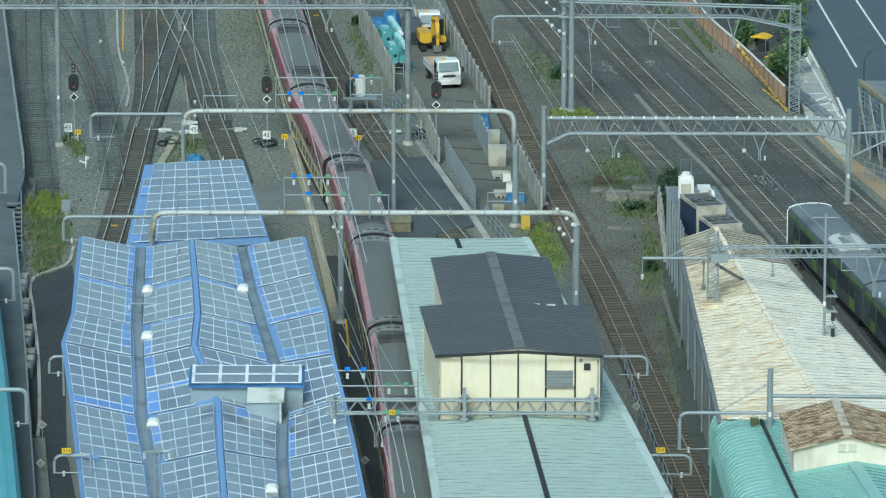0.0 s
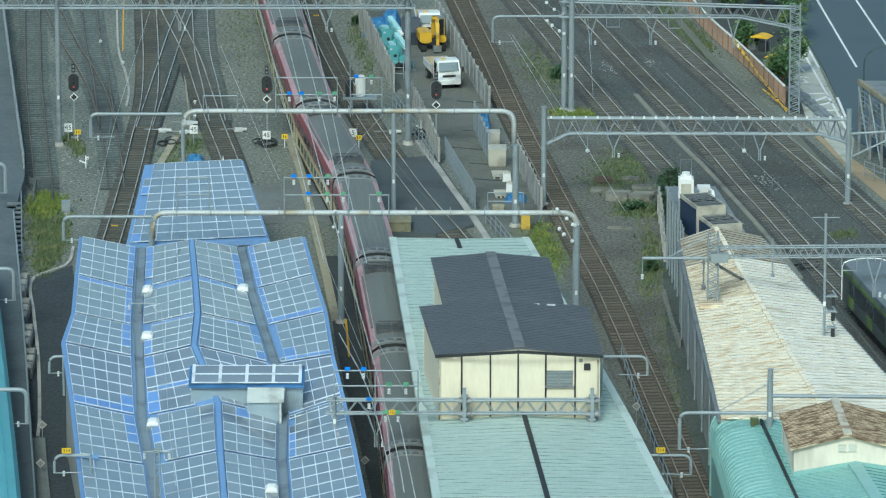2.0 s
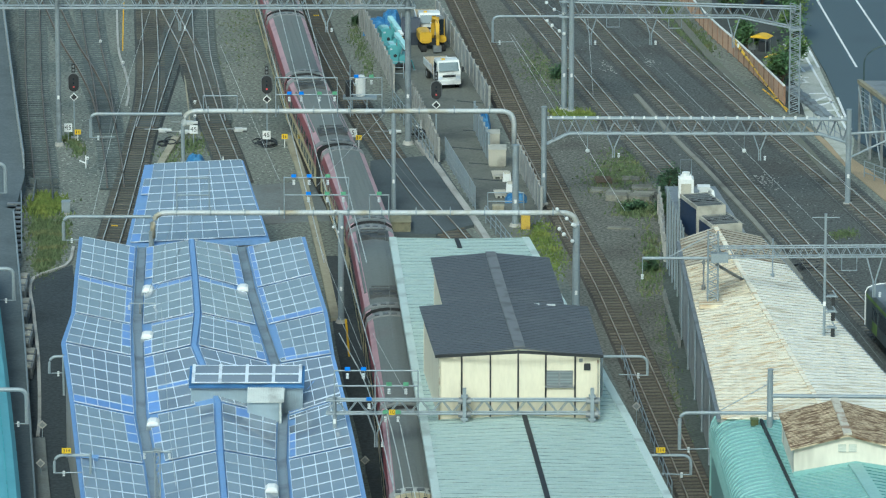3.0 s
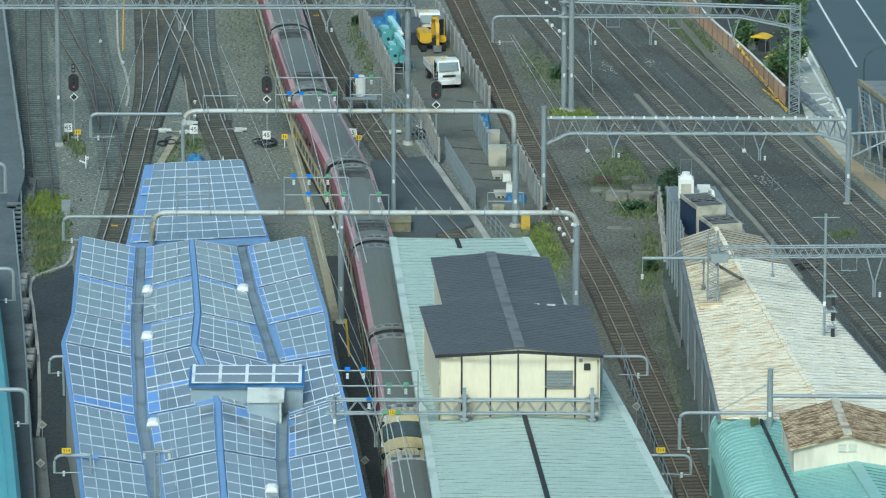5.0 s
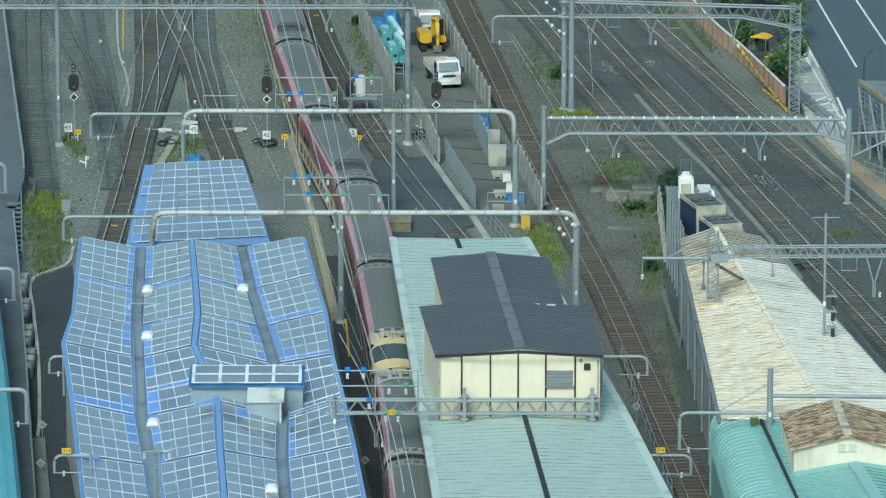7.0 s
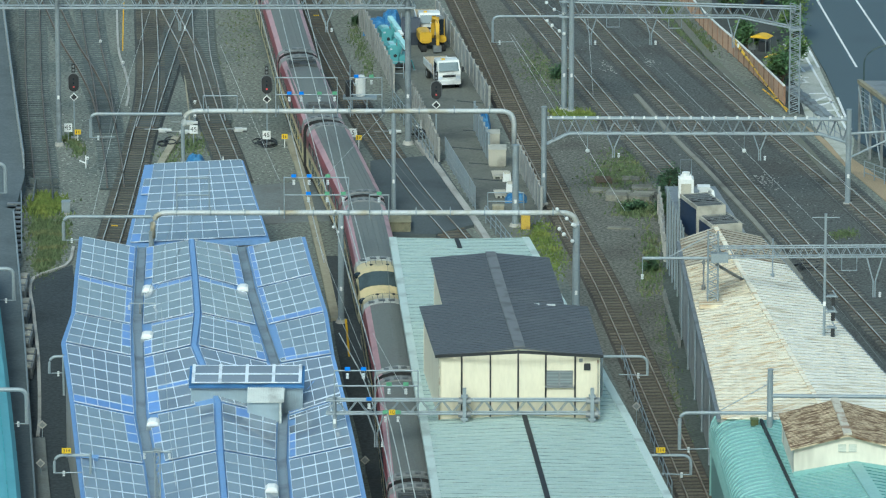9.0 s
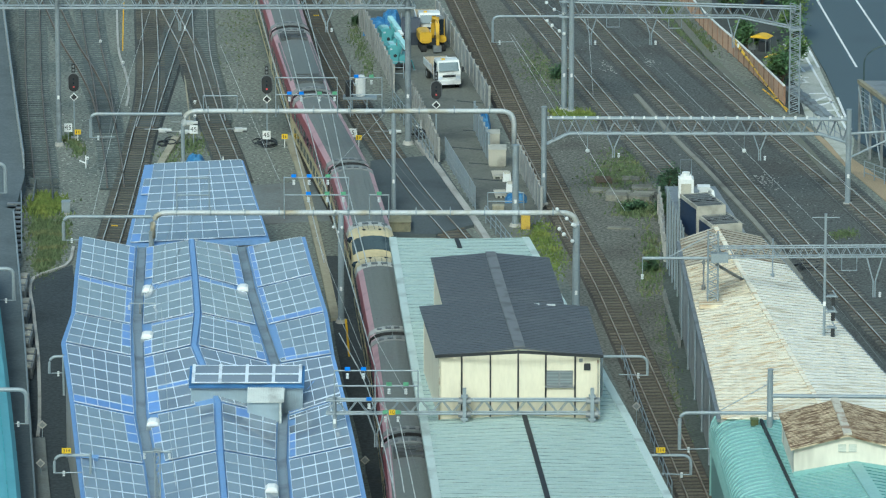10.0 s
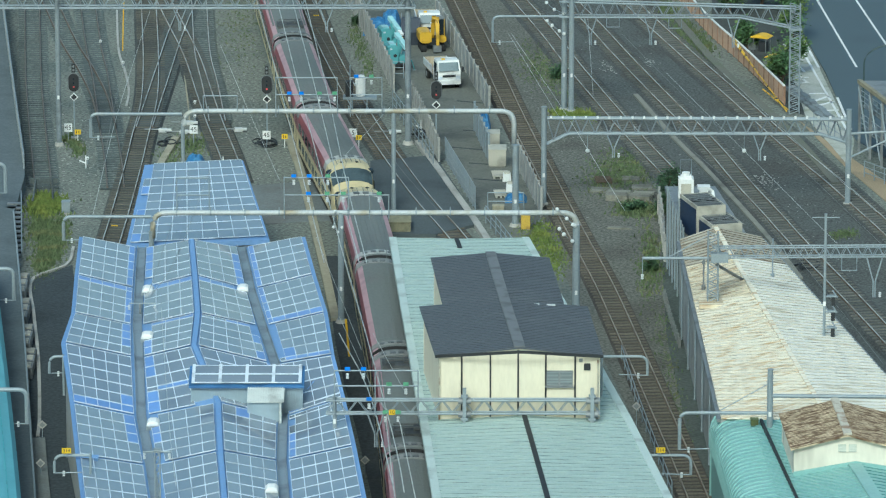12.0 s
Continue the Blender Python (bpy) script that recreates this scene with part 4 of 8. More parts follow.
def truss(root, a, b, depth, width, bays, r=0.06, name="beam"):
    """A lattice beam between a and b (the ends of its lower front chord)."""
    a, b = Vector(a), Vector(b)
    across = (b - a).normalized()
    back = Vector((-across.y, across.x, 0)) * width
    up = Vector((0, 0, depth))
    for o in (Vector(), back):
        part("lower_chord", Mesh().tube([a + o, b + o], r, 8), GALV, root)
        part("upper_chord", Mesh().tube([a + o + up, b + o + up], r, 8), GALV, root)
        m = Mesh()
        for k in range(bays):
            p, q, s = a.lerp(b, k / bays) + o, a.lerp(b, (k + 0.5) / bays) + o + up, a.lerp(b, (k + 1) / bays) + o
            m.tube([p, q], r * 0.42, 5)
            m.tube([q, s], r * 0.42, 5)
        part("lattice", m, GALV, root)
    m = Mesh()
    for k in range(bays + 1):
        p = a.lerp(b, k / bays)
        m.tube([p, p + back], r * 0.5, 5)
        m.tube([p + up, p + back + up], r * 0.5, 5)
    part("cross_ties", m, GALV, root)


def lattice_mast(root, x, y, z0, z1, w, bays, r=0.05):
    for sx in (-1, 1):
        for sy in (-1, 1):
            part("corner_post", Mesh().tube([(x + sx * w / 2, y + sy * w / 2, z0), (x + sx * w / 2, y + sy * w / 2, z1)], r, 6), GALV, root)
    m = Mesh()
    for k in range(bays):
        za, zb, zc = z0 + (z1 - z0) * k / bays, z0 + (z1 - z0) * (k + 0.5) / bays, z0 + (z1 - z0) * (k + 1) / bays
        for sy in (-1, 1):
            m.tube([(x - w / 2, y + sy * w / 2, za), (x + w / 2, y + sy * w / 2, zb)], r * 0.6, 5)
            m.tube([(x + w / 2, y + sy * w / 2, zb), (x - w / 2, y + sy * w / 2, zc)], r * 0.6, 5)
        for sx in (-1, 1):
            m.tube([(x + sx * w / 2, y - w / 2, za), (x + sx * w / 2, y + w / 2, zb)], r * 0.6, 5)
            m.tube([(x + sx * w / 2, y + w / 2, zb), (x + sx * w / 2, y - w / 2, zc)], r * 0.6, 5)
    part("lattice", m, GALV, root)


def hanger(root, x, y, z, w=0.9, h=1.6):
    """A V-shaped drop bracket under a beam."""
    part("drop_bracket", Mesh().tube([(x - w / 2, y, z), (x - 0.06, y, z - h * 0.6), (x - 0.06, y, z - h)], 0.05, 6).tube([(x + w / 2, y, z), (x + 0.06, y, z - h * 0.6), (x + 0.06, y, z - h)], 0.05, 6), GALV, root)
    insulators(root, [(x + 0.35, y, z - h + 0.3)], 0.08)


def wire_frame(x0, x1, y, z0, z1, bars, tags, uprights, mesh_r=0.035):
    """A rectangle of thin pipes that spreads feeder wires; tags: (x, z, material)."""
    root = thing("wire_frame", "thin pipe frame with coloured plates and insulators spreading wires", "wire support", group="wire support frames")
    for z in bars:
        part("bar", Mesh().tube([(x0, y, z), (x1, y, z)], mesh_r * 1.3, 8), GALV, root)
    for x in uprights:
        part("upright", Mesh().tube([(x, y, z0), (x, y, z1)], mesh_r, 8), GALV, root)
    for x, z, m in tags:
        part("plate", Mesh().box(x, y - 0.05, z + 0.02, 0.3, 0.04, 0.2), m, root, "coloured plate")
    insulators(root, [(x, y - 0.05, z - 0.15) for x, z, m in tags], 0.09)
    return root


def wire(pts, r=0.022, material=WIRE, sag=0.0):
    """One overhead wire."""
    P = smooth_path(pts, 4.0) if len(pts) > 2 else np.array([mix(pts[0], pts[1], k / 10) for k in range(11)])
    if sag:
        P = np.array([(p[0], p[1], p[2] - sag * 4 * (k / (len(P) - 1)) * (1 - k / (len(P) - 1))) for k, p in enumerate(P)])
    ob = new("overhead_wire", Mesh().tube([tuple(p) for p in P], r, 5).data("overhead_wire", material))
    return tagged(ob, "thin taut overhead wire above the tracks", "wire", "overhead wires")


# first pipe portal
GY1, GZ1 = 383.39, 7.0
pipe_gantry(GY1, GZ1, -17.21, 4.72, [(-17.28, GY1, GZ1 - 0.9, 0.14), (-3.28, GY1, GZ1, 0.16), (4.78, 379.72, 5.53, 0.22)], drop=(1.0, 2.6), bands=9)
cantilever((-17.33, GY1), GZ1 - 0.2, -23.4, 1.6, 0.11)
def ball_string(root, pts, size=0.13):
    """White ball insulators on a thin bracket rod."""
    part("bracket_rod", Mesh().tube(pts, 0.025, 5), GALV, root)
    for p in pts:
        part("ball_insulator", Mesh().ball(*p, size), INSULATOR, root, "white ball insulator")


# second pipe portal
GY2, GZ2 = 355.55, 7.06
portal2 = pipe_gantry(GY2, GZ2, -17.95, 8.28, [(-6.32, GY2, GZ2, 0.2), (8.25, GY2, GZ2 - 0.8, 0.24), (-18.04, GY2, GZ2 - 1.2, 0.18)], drop=(1.6, 1.2), bands=12)
cantilever((-18.03, GY2), GZ2 - 0.25, -23.47, 1.5, 0.11)

ball_string(portal2, [(7.05, 355.25, 7.35), (7.64, 355.25, 6.77), (8.03, 355.25, 6.38)])
ball_string(portal2, [(7.19, 355.25, 6.12), (7.47, 355.25, 5.76), (8.0, 355.25, 5.33), (8.14, 355.35, 6.28)])
ball_string(portal2, [(-6.66, 355.25, 7.24), (-6.77, 355.25, 6.23), (-6.5, 355.25, 5.91), (-6.25, 355.35, 6.17)], 0.1)


def truss_gantry(label, a, b, depth, width, bays, r, round_columns=(), masts=(), hangers=()):
    root = thing("truss_gantry", label, "railway gantry", group="overhead line gantries")
    truss(root, a, b, depth, width, bays, r)
    for x, y, z0, z1, rr in round_columns:
        column(root, x, y, z0, z1, rr, GALV_DARK)
    for x, y, z0, z1, w, n in masts:
        lattice_mast(root, x, y, z0, z1, w, n)
    for x, h in hangers:
        hanger(root, x, a[1], a[2], h=h)
    return root


# far lattice gantry over the yard throat
YA = 402.74
truss_gantry("grey lattice gantry spanning the yard throat", (-31.52, YA, 9.8), (-1.92, YA, 9.8), 1.0, 0.9, 26, 0.08,
             [(-26.78, YA, 0, 11.2, 0.18), (-2.44, YA + 0.4, 0, 11.2, 0.22)],
             hangers=[(-18.27, 1.6), (-8.08, 1.7)])
def haunched_truss(root, top_a, top_b, low, width, bays, r):
    """A lattice beam whose lower pipe runs through the points of low and bends down to its columns."""
    top_a, top_b = Vector(top_a), Vector(top_b)
    low = [Vector(p) for p in low]

    def under(x):
        for a, b in zip(low, low[1:]):
            if x <= b.x or b is low[-1]:
                return a.lerp(b, max(0, min(1, (x - a.x) / (b.x - a.x))))

    for o in (Vector(), Vector((0, width, 0))):
        part("upper_chord", Mesh().tube([top_a + o, top_b + o], r, 8), GALV, root)
        part("lower_chord", Mesh().tube([p + o for p in low], r, 8), GALV, root)
        m = Mesh()
        for k in range(bays):
            p, q, s = [top_a.lerp(top_b, (k + d) / bays) for d in (0, 0.5, 1)]
            m.tube([p + o, under(q.x) + o], r * 0.42, 5)
            m.tube([under(q.x) + o, s + o], r * 0.42, 5)
        part("lattice", m, GALV_DARK, root)
    m = Mesh()
    for k in range(bays + 1):
        p = top_a.lerp(top_b, k / bays)
        for e in (p, under(p.x)):
            m.tube([e, e + Vector((0, width, 0))], r * 0.4, 5)
    part("cross_ties", m, GALV_DARK, root)


# portal over the main lines
YB = 385.4
ZB = 4.94
g3 = thing("truss_gantry", "grey lattice portal with haunched ends over the main lines", "railway gantry", group="overhead line gantries")
haunched_truss(g3, (6.94, YB, 6.02), (27.18, YB, 5.93), [(6.94, YB, 4.26), (8.38, YB, ZB + 0.02), (25.13, YB, ZB), (27.14, YB, 4.32)], 0.35, 22, 0.085)
column(g3, 6.74, YB, 0, 6.8, 0.19)
column(g3, 27.09, YB, 0, 6.6, 0.19)
for x, h in ((21.16, 1.8), (11.39, 1.6)):
    hanger(g3, x, YB, ZB, h=h)
part("side_arm", Mesh().tube([(27.14, YB, 4.98), (33.5, YB, 5.35)], 0.085, 8), GALV, g3)
part("side_brace", Mesh().tube([(27.3, YB, 3.4), (30.9, YB, 5.15)], 0.07, 8), GALV, g3)
for k in range(26):
    part("cable_clip", Mesh().box(7.21 + k * 0.7764705882352941, YB, ZB + 1.08, 0.14, 0.14, 0.16), INSULATOR, g3)
for x, y in ((9.66, 0), (20.12, 0)):
    part("dropper", Mesh().tube([(x, YB, ZB), (x, YB, 3.81)], 0.02, 5), GALV, g3)
    part("ball_insulator", Mesh().ball(x, YB, 3.81, 0.15), INSULATOR, g3, "white ball insulator")
# lattice gantry near the road
YC = 412.76
ZC = 6.69
g4 = thing("truss_gantry", "grey lattice gantry with a haunched end beside the road", "railway gantry", group="overhead line gantries")
haunched_truss(g4, (8.28, YC, 8.09), (25.12, YC, 7.6), [(8.28, YC, 6.98), (21.15, YC, 6.95), (24.9, YC, 6.16)], 0.8, 17, 0.07)
column(g4, 8.65, 413.29, 0, 8.55, 0.21)
column(g4, 9.16, 412.76, 0, 8.87, 0.2)
lattice_mast(g4, 25.07, YC, 0, 7.95, 0.7, 16, 0.045)
part("head_plate", Mesh().box(25.07, YC, 6.1, 0.95, 0.9, 0.12), GALV, g4)
for x, h in ((10.49, 2.0), (14.79, 2.0), (20.67, 2.2)):
    hanger(g4, x, YC, 6.97, h=h)
ball_string(g4, [(7.36, 412.99, 8.0), (7.92, 412.99, 7.5), (8.61, 413.09, 7.19)])
ball_string(g4, [(7.4, 412.99, 6.68), (7.77, 412.99, 6.35), (8.29, 412.99, 5.94), (8.62, 413.09, 5.71)])
cantilever((8.65, 413.29), 6.94, 3.54, 1.9, 0.09)
# lattice gantry standing on the white shed
YD = 339.97
ZD = 8.22
gd = truss_gantry("light lattice gantry rising from the white shed roof", (15.99, YD, ZD), (28.64, YD, ZD + 0.1), 0.6, 0.5, 20, 0.05,
                  [], [(15.99, YD, 5.6, 9.78, 0.6, 7)], [(25.56, 2.4)])
part("arm", Mesh().tube([(11.81, YD, ZD), (15.99, YD, ZD)], 0.09, 8), GALV, gd)
part("tie", Mesh().tube([(13.25, YD, ZD), (15.74, YD, ZD + 1.4)], 0.035, 6), GALV, gd)
part("junction_box", Mesh().box(16.36, YD - 0.35, ZD - 0.15, 1.0, 0.4, 0.55), GALV, gd, "pale grey junction box")
part("brace", Mesh().tube([(16.2, YD, ZD - 0.4), (18.07, YD + 3.5, 5.9)], 0.09, 6), GREY_METAL, gd)
part("base_slab", Mesh().box(16.02, YD, 5.42, 1.7, 2.2, 0.24), RUST_SHEET, gd)
insulators(gd, [(11.81, YD, ZD - 1.0)])
part("dropper", Mesh().tube([(11.81, YD, ZD), (11.82, YD, ZD - 1.2)], 0.03, 6), GALV, gd)
# lattice gantry in front of the upper storey
YE = wy - 0.7
ZE3 = 6.1
ge = truss_gantry("grey pipe lattice beam crossing in front of the cream storey", (-6.44, YE, ZE3), (8.65, YE, ZE3), 0.76, 0.4, 13, 0.062)
for x in (1.18, 8.21):
    part("saddle_post", Mesh().box(x, YE - 0.12, 5.5, 0.2, 0.3, ZE3 + 1.5 - 5.5).box(x, YE - 0.12, ZE3 - 0.3, 0.42, 0.4, 0.12).box(x, YE - 0.12, ZE3 + 1.0, 0.36, 0.36, 0.1).box(x, YE - 0.12, 5.5, 0.9, 0.6, 0.08), GALV, ge, "box steel post with bolted saddles")
    for z in (ZE3 - 0.1, ZE3 + 0.66):
        part("saddle", Mesh().tube([(x - 0.35, YE, z + 0.1), (x + 0.35, YE, z + 0.1)], 0.19, 10), GREY_METAL, ge)
# a stub leg on the roof edge carries its far end
column(ge, -5.97, YE + 0.2, 4.9, ZE3 + 0.9, 0.12)
hanger(ge, -3.7, YE, ZE3, 0.9, 1.9)
fx = [-5.97, -3.73, -1.37]
fz = [7.75, 8.62]
wire_frame(fx[0], fx[2], YE - 0.15, ZE3 - 0.1, fz[1], fz,
           [(fx[0] + 0.72, fz[1], TAG_BLUE), (fx[0] + 1.6, fz[1], TAG_BLUE), (fx[0] + 3.0, fz[0], TAG_GREEN), (fx[0] + 3.93, fz[0], TAG_GREEN), (fx[0] + 1.9, fz[0] - 0.85, TAG_BLUE), (fx[0] + 2.8, fz[0] - 1.6, TAG_GREEN), (fx[0] + 3.5, fz[0] - 1.6, TAG_GREEN)], fx)
sign = thing("number_plate", "small yellow plate with black figures on the gantry", "sign")
part("plate", Mesh().box(fx[0] + 3.17, YE - 0.25, ZE3 + 0.02, 0.34, 0.04, 0.3), TAG_YELLOW, sign)
lettering("10", (fx[0] + 3.17, YE - 0.28, ZE3 + 0.17), 0.28, DARK, sign)

# frames on the portals further off
def frame_at(x0, x1, y, zs, tags, extra=0.2, low=1.5):
    wire_frame(x0, x1, y, zs[0] - low, zs[-1] + 0.02, zs, tags, (x0, x1))


K1 = GY1 - 0.3
u = [-11.08, -7.0, -6.14, -4.04]
vz = [8.19, 9.34]
frame_at(u[0], u[1], K1, vz, [(u[0] + 0.9, vz[0], TAG_BLUE), (u[0] + 1.7, vz[0], TAG_BLUE), (u[0] + 2.9, vz[0], TAG_GREEN), (u[0] + 3.9, vz[0], TAG_GREEN)])
frame_at(u[2], u[3], K1, vz, [(u[2] + 0.4, vz[1], TAG_BLUE), (u[2] + 1.4, vz[1], TAG_GREEN)])
K2 = GY2 - 0.35
u = [-9.8, -5.82, -4.54, -3.35]
vz = [8.28, 9.39]
frame_at(u[0], u[1], K2, vz, [(u[0] + 0.6, vz[1], TAG_BLUE), (u[0] + 1.55, vz[1], TAG_BLUE), (u[0] + 2.7, vz[1], TAG_GREEN), (u[0] + 1.5, vz[0], TAG_BLUE), (u[0] + 2.65, vz[0], TAG_GREEN), (u[0] + 3.65, vz[0], TAG_GREEN)])
frame_at(u[2], u[3], K2, [vz[0]], [(u[2] + 0.6, vz[0], TAG_GREEN)])
frame_at(-16.42, -14.43, K2, [8.28, 9.36], [], low=0.9)
frame_at(-15.88, -13.64, K1, [8.11], [], low=1.0)

# poles on roofs and arms along the edges
mast = thing("roof_pole", "grey steel pole with a wire arm on the green roof", "pole")
PY = 313.57
column(mast, 17.97, PY, 5.0, 8.75, 0.17)
part("arm", Mesh().tube([(17.94, PY, 7.27), (26.58, PY, 7.2)], 0.11, 8), GALV, mast)
cantilever((17.96, PY), 6.3, 13.02, 2.1, 0.1, tie=1.7)
pole2 = thing("equipment_pole", "grey pole with bracketed switch gear on the white roof", "pole")
QY = 332.44
qx = 22.13
column(pole2, qx, QY, 5.0, 12.78, 0.085)
for z in (7.88, 6.97, 6.01):
    b = part("bracket", Mesh().tube([(qx, QY, z), (qx + 0.75, QY - 0.1, z)], 0.05, 6).tube([(qx + 0.7, QY - 0.1, z), (qx + 0.45, QY - 0.1, z + 0.4)], 0.05, 6).box(qx + 0.4, QY - 0.1, z + 0.02, 0.5, 0.3, 0.08), GALV, pole2)
    part("switch", Mesh().box(qx + 0.5, QY - 0.1, z - 0.5, 0.22, 0.25, 0.48), DARK, b)
part("cross_arm", Mesh().tube([(qx - 0.8, QY, 12.61), (qx + 0.8, QY, 12.61)], 0.03, 6), GALV, pole2)
# arms at the edges of roofs
for base, z, x1, drop in (((8.87, 319.33), 7.92, 11.42, 1.1),
                          ((10.62, 309.11), 5.19, 13.47, 1.1),
                          ((-18.94, 305.74), 6.19, -20.88, 1.0),
                          ((-21.6, 325.16), 6.3, -22.4, 1.0)):
    arm_ = cantilever(base, z, x1, drop, 0.08)
    part("post", Mesh().tube([(base[0], base[1], 4.0), (base[0], base[1], z + 0.1)], 0.07, 8), GALV, arm_)
for at in ((-20.21, 305.74, 6.5), (11.81, 309.11, 5.54)):
    s = thing("number_plate", "small yellow plate with black figures", "sign")
    part("plate", Mesh().box(at[0], at[1] - 0.2, at[2] - 0.15, 0.5, 0.03, 0.3), TAG_YELLOW, s)
    lettering("314", (at[0], at[1] - 0.22, at[2]), 0.26, DARK, s)
    part("bracket", Mesh().tube([(at[0], at[1] - 0.15, at[2] - 0.4), (at[0], at[1] - 0.15, at[2])], 0.03, 6), GALV, s)

# wires over the tracks
for pts in ([(-14.52, 434.4, 6.2), (-13.2, 418.44, 6.2), (-11.02, 393.03, 6.2), (-8.76, 365.85, 6.2), (-7.12, 345.99, 6.2)], [(-13.25, 434.4, 6.2), (-12.08, 422.32, 6.2), (-9.75, 393.03, 6.2), (-7.5, 365.85, 6.2), (-6.07, 348.7, 6.2), (-4.36, 329.29, 6.2), (-2.56, 307.42, 6.2), (-1.88, 295.96, 6.2)], [(-11.78, 434.4, 6.2), (-10.51, 416.52, 6.2), (-8.58, 392.18, 6.2), (-6.6, 365.85, 6.2), (-4.89, 344.65, 6.2)],
            [(-10.93, 434.4, 6.2), (-10.03, 422.32, 6.2), (-7.82, 392.18, 6.2), (-6.07, 365.85, 6.2), (-4.56, 345.99, 6.2)], [(-6.02, 331.25, 6.0), (-4.06, 318.13, 6.0), (-2.33, 296.61, 6.0)], [(-3.13, 313.04, 6.0), (-2.49, 297.62, 6.0)], [(-2.39, 313.04, 6.0), (-1.39, 297.62, 6.0)]):
    wire(pts, 0.034)
for pts in ([(-22.81, 431.25, 6.0), (-22.15, 411.78, 6.0), (-22.11, 387.15, 6.0), (-21.91, 371.2, 6.0)], [(-21.19, 419.36, 6.0), (-21.59, 399.11, 6.0), (-21.85, 382.23, 6.0), (-21.86, 356.45, 6.0)], [(-17.31, 419.36, 6.0), (-14.24, 400.87, 6.0), (-11.61, 377.43, 6.0), (-9.07, 356.45, 6.0)], [(-15.68, 408.08, 6.0), (-12.54, 383.86, 6.0), (-10.22, 366.66, 6.0)], [(-16.25, 369.16, 6.5), (-16.96, 348.91, 6.5), (-17.51, 335.69, 6.5)], [(-14.91, 369.16, 6.5), (-16.15, 346.19, 6.5), (-17.51, 335.69, 6.5)],
            [(-16.43, 333.94, 6.8), (-14.81, 308.63, 6.8), (-13.76, 295.0, 6.8)], [(-9.05, 414.56, 5.8), (-3.85, 378.26, 5.8), (0.56, 357.23, 5.8)], [(-5.46, 388.01, 5.8), (-6.63, 367.47, 5.8)], [(-3.58, 389.68, 5.8), (-8.08, 367.47, 5.8)], [(4.67, 412.68, 5.8), (6.79, 394.77, 5.8), (8.44, 381.46, 5.8)], [(4.87, 412.68, 5.8), (8.2, 388.01, 5.8), (11.53, 360.1, 5.8)],
            [(15.46, 399.99, 5.8), (20.36, 373.56, 5.8), (24.67, 350.25, 5.8)], [(19.37, 399.99, 5.8), (23.56, 378.26, 5.8), (27.63, 358.66, 5.8)], [(16.46, 376.69, 5.8), (19.46, 363.01, 5.8), (23.22, 338.29, 5.8), (25.17, 324.69, 5.8)], [(22.36, 376.69, 5.8), (27.12, 351.62, 5.8)], [(12.74, 413.59, 5.6), (16.08, 395.64, 5.6), (19.23, 380.69, 5.6)], [(10.41, 417.44, 6.0), (10.19, 392.19, 6.0)],
            [(-3.85, 313.6, 6.0), (-2.78, 297.62, 6.0)], [(-6.08, 335.0, 6.0), (-3.92, 319.28, 6.0)], [(-4.06, 331.25, 6.0), (-2.02, 318.13, 6.0)], [(-7.79, 353.63, 6.0), (-4.66, 327.57, 6.0)], [(-3.65, 357.08, 6.2), (-2.89, 329.29, 6.2)], [(-2.45, 312.91, 6.2), (-0.71, 296.97, 6.2)]):
    wire(pts, 0.013, WIRE_DARK if random.random() < 0.3 else WIRE)


# ---------------------------------------------------------------- roof details
LANTERN_BLUE = mat("deep_blue_sheet", (0.06, 0.16, 0.36), 0.5, vary=0.1, size=0.6, fine=5)
CLAD = mat("blue_grey_cladding", (0.36, 0.45, 0.52), 0.5, 0.1, vary=0.06, size=0.4, fine=4)
PALE_SHEET = mat("pale_corrugated_sheet", (0.66, 0.7, 0.68), 0.5, vary=0.06)

lantern = building("roof_lantern", "raised roof lantern with solar panels and blue-grey cladding")
LY = 319.0
lx0, lx1 = -14.2, -7.75
lz, lb = 6.37, 6.92
wall_base = 4.1
m = Mesh()
ribs = 44
for k in range(ribs):
    x = lx0 + 0.1 + (lx1 - lx0 - 0.2) * k / ribs
    m.box(x + 0.03, LY + 0.05, wall_base, 0.05, 0.08, lz - 0.05 - wall_base)
m.box((lx0 + lx1) / 2, LY + 0.2, wall_base, lx1 - lx0 - 0.2, 0.2, lz - 0.05 - wall_base)
tagged(part("front_wall", m, CLAD, lantern), kind="stuff")
for x in (lx0 + 0.2, lx1 - 0.2):
    part("side_wall", Mesh().add([(x - 0.1, LY + 0.3, wall_base), (x + 0.1, LY + 0.3, wall_base), (x + 0.1, LY + 1.8, wall_base), (x - 0.1, LY + 1.8, wall_base), (x - 0.1, LY + 0.3, lz - 0.05), (x + 0.1, LY + 0.3, lz - 0.05), (x + 0.1, LY + 1.8, lb - 0.2), (x - 0.1, LY + 1.8, lb - 0.2)],
                                 [(3, 2, 1, 0), (4, 5, 6, 7), (0, 1, 5, 4), (1, 2, 6, 5), (2, 3, 7, 6), (3, 0, 4, 7)]), CLAD, lantern)
q = [(lx0, LY + 1.95, lb), (lx1, LY + 1.95, lb), (lx1, LY - 0.2, lz), (lx0, LY - 0.2, lz)]
face = part("roof", Mesh().slab([q[3], q[2], q[1], q[0]], 0.16), LANTERN_BLUE, lantern, "deep blue metal roof edge")
panel_field(q, (1, 1, 1, 1), (1, 1), face, (0.03, 0.03, 0.06, 0.06))
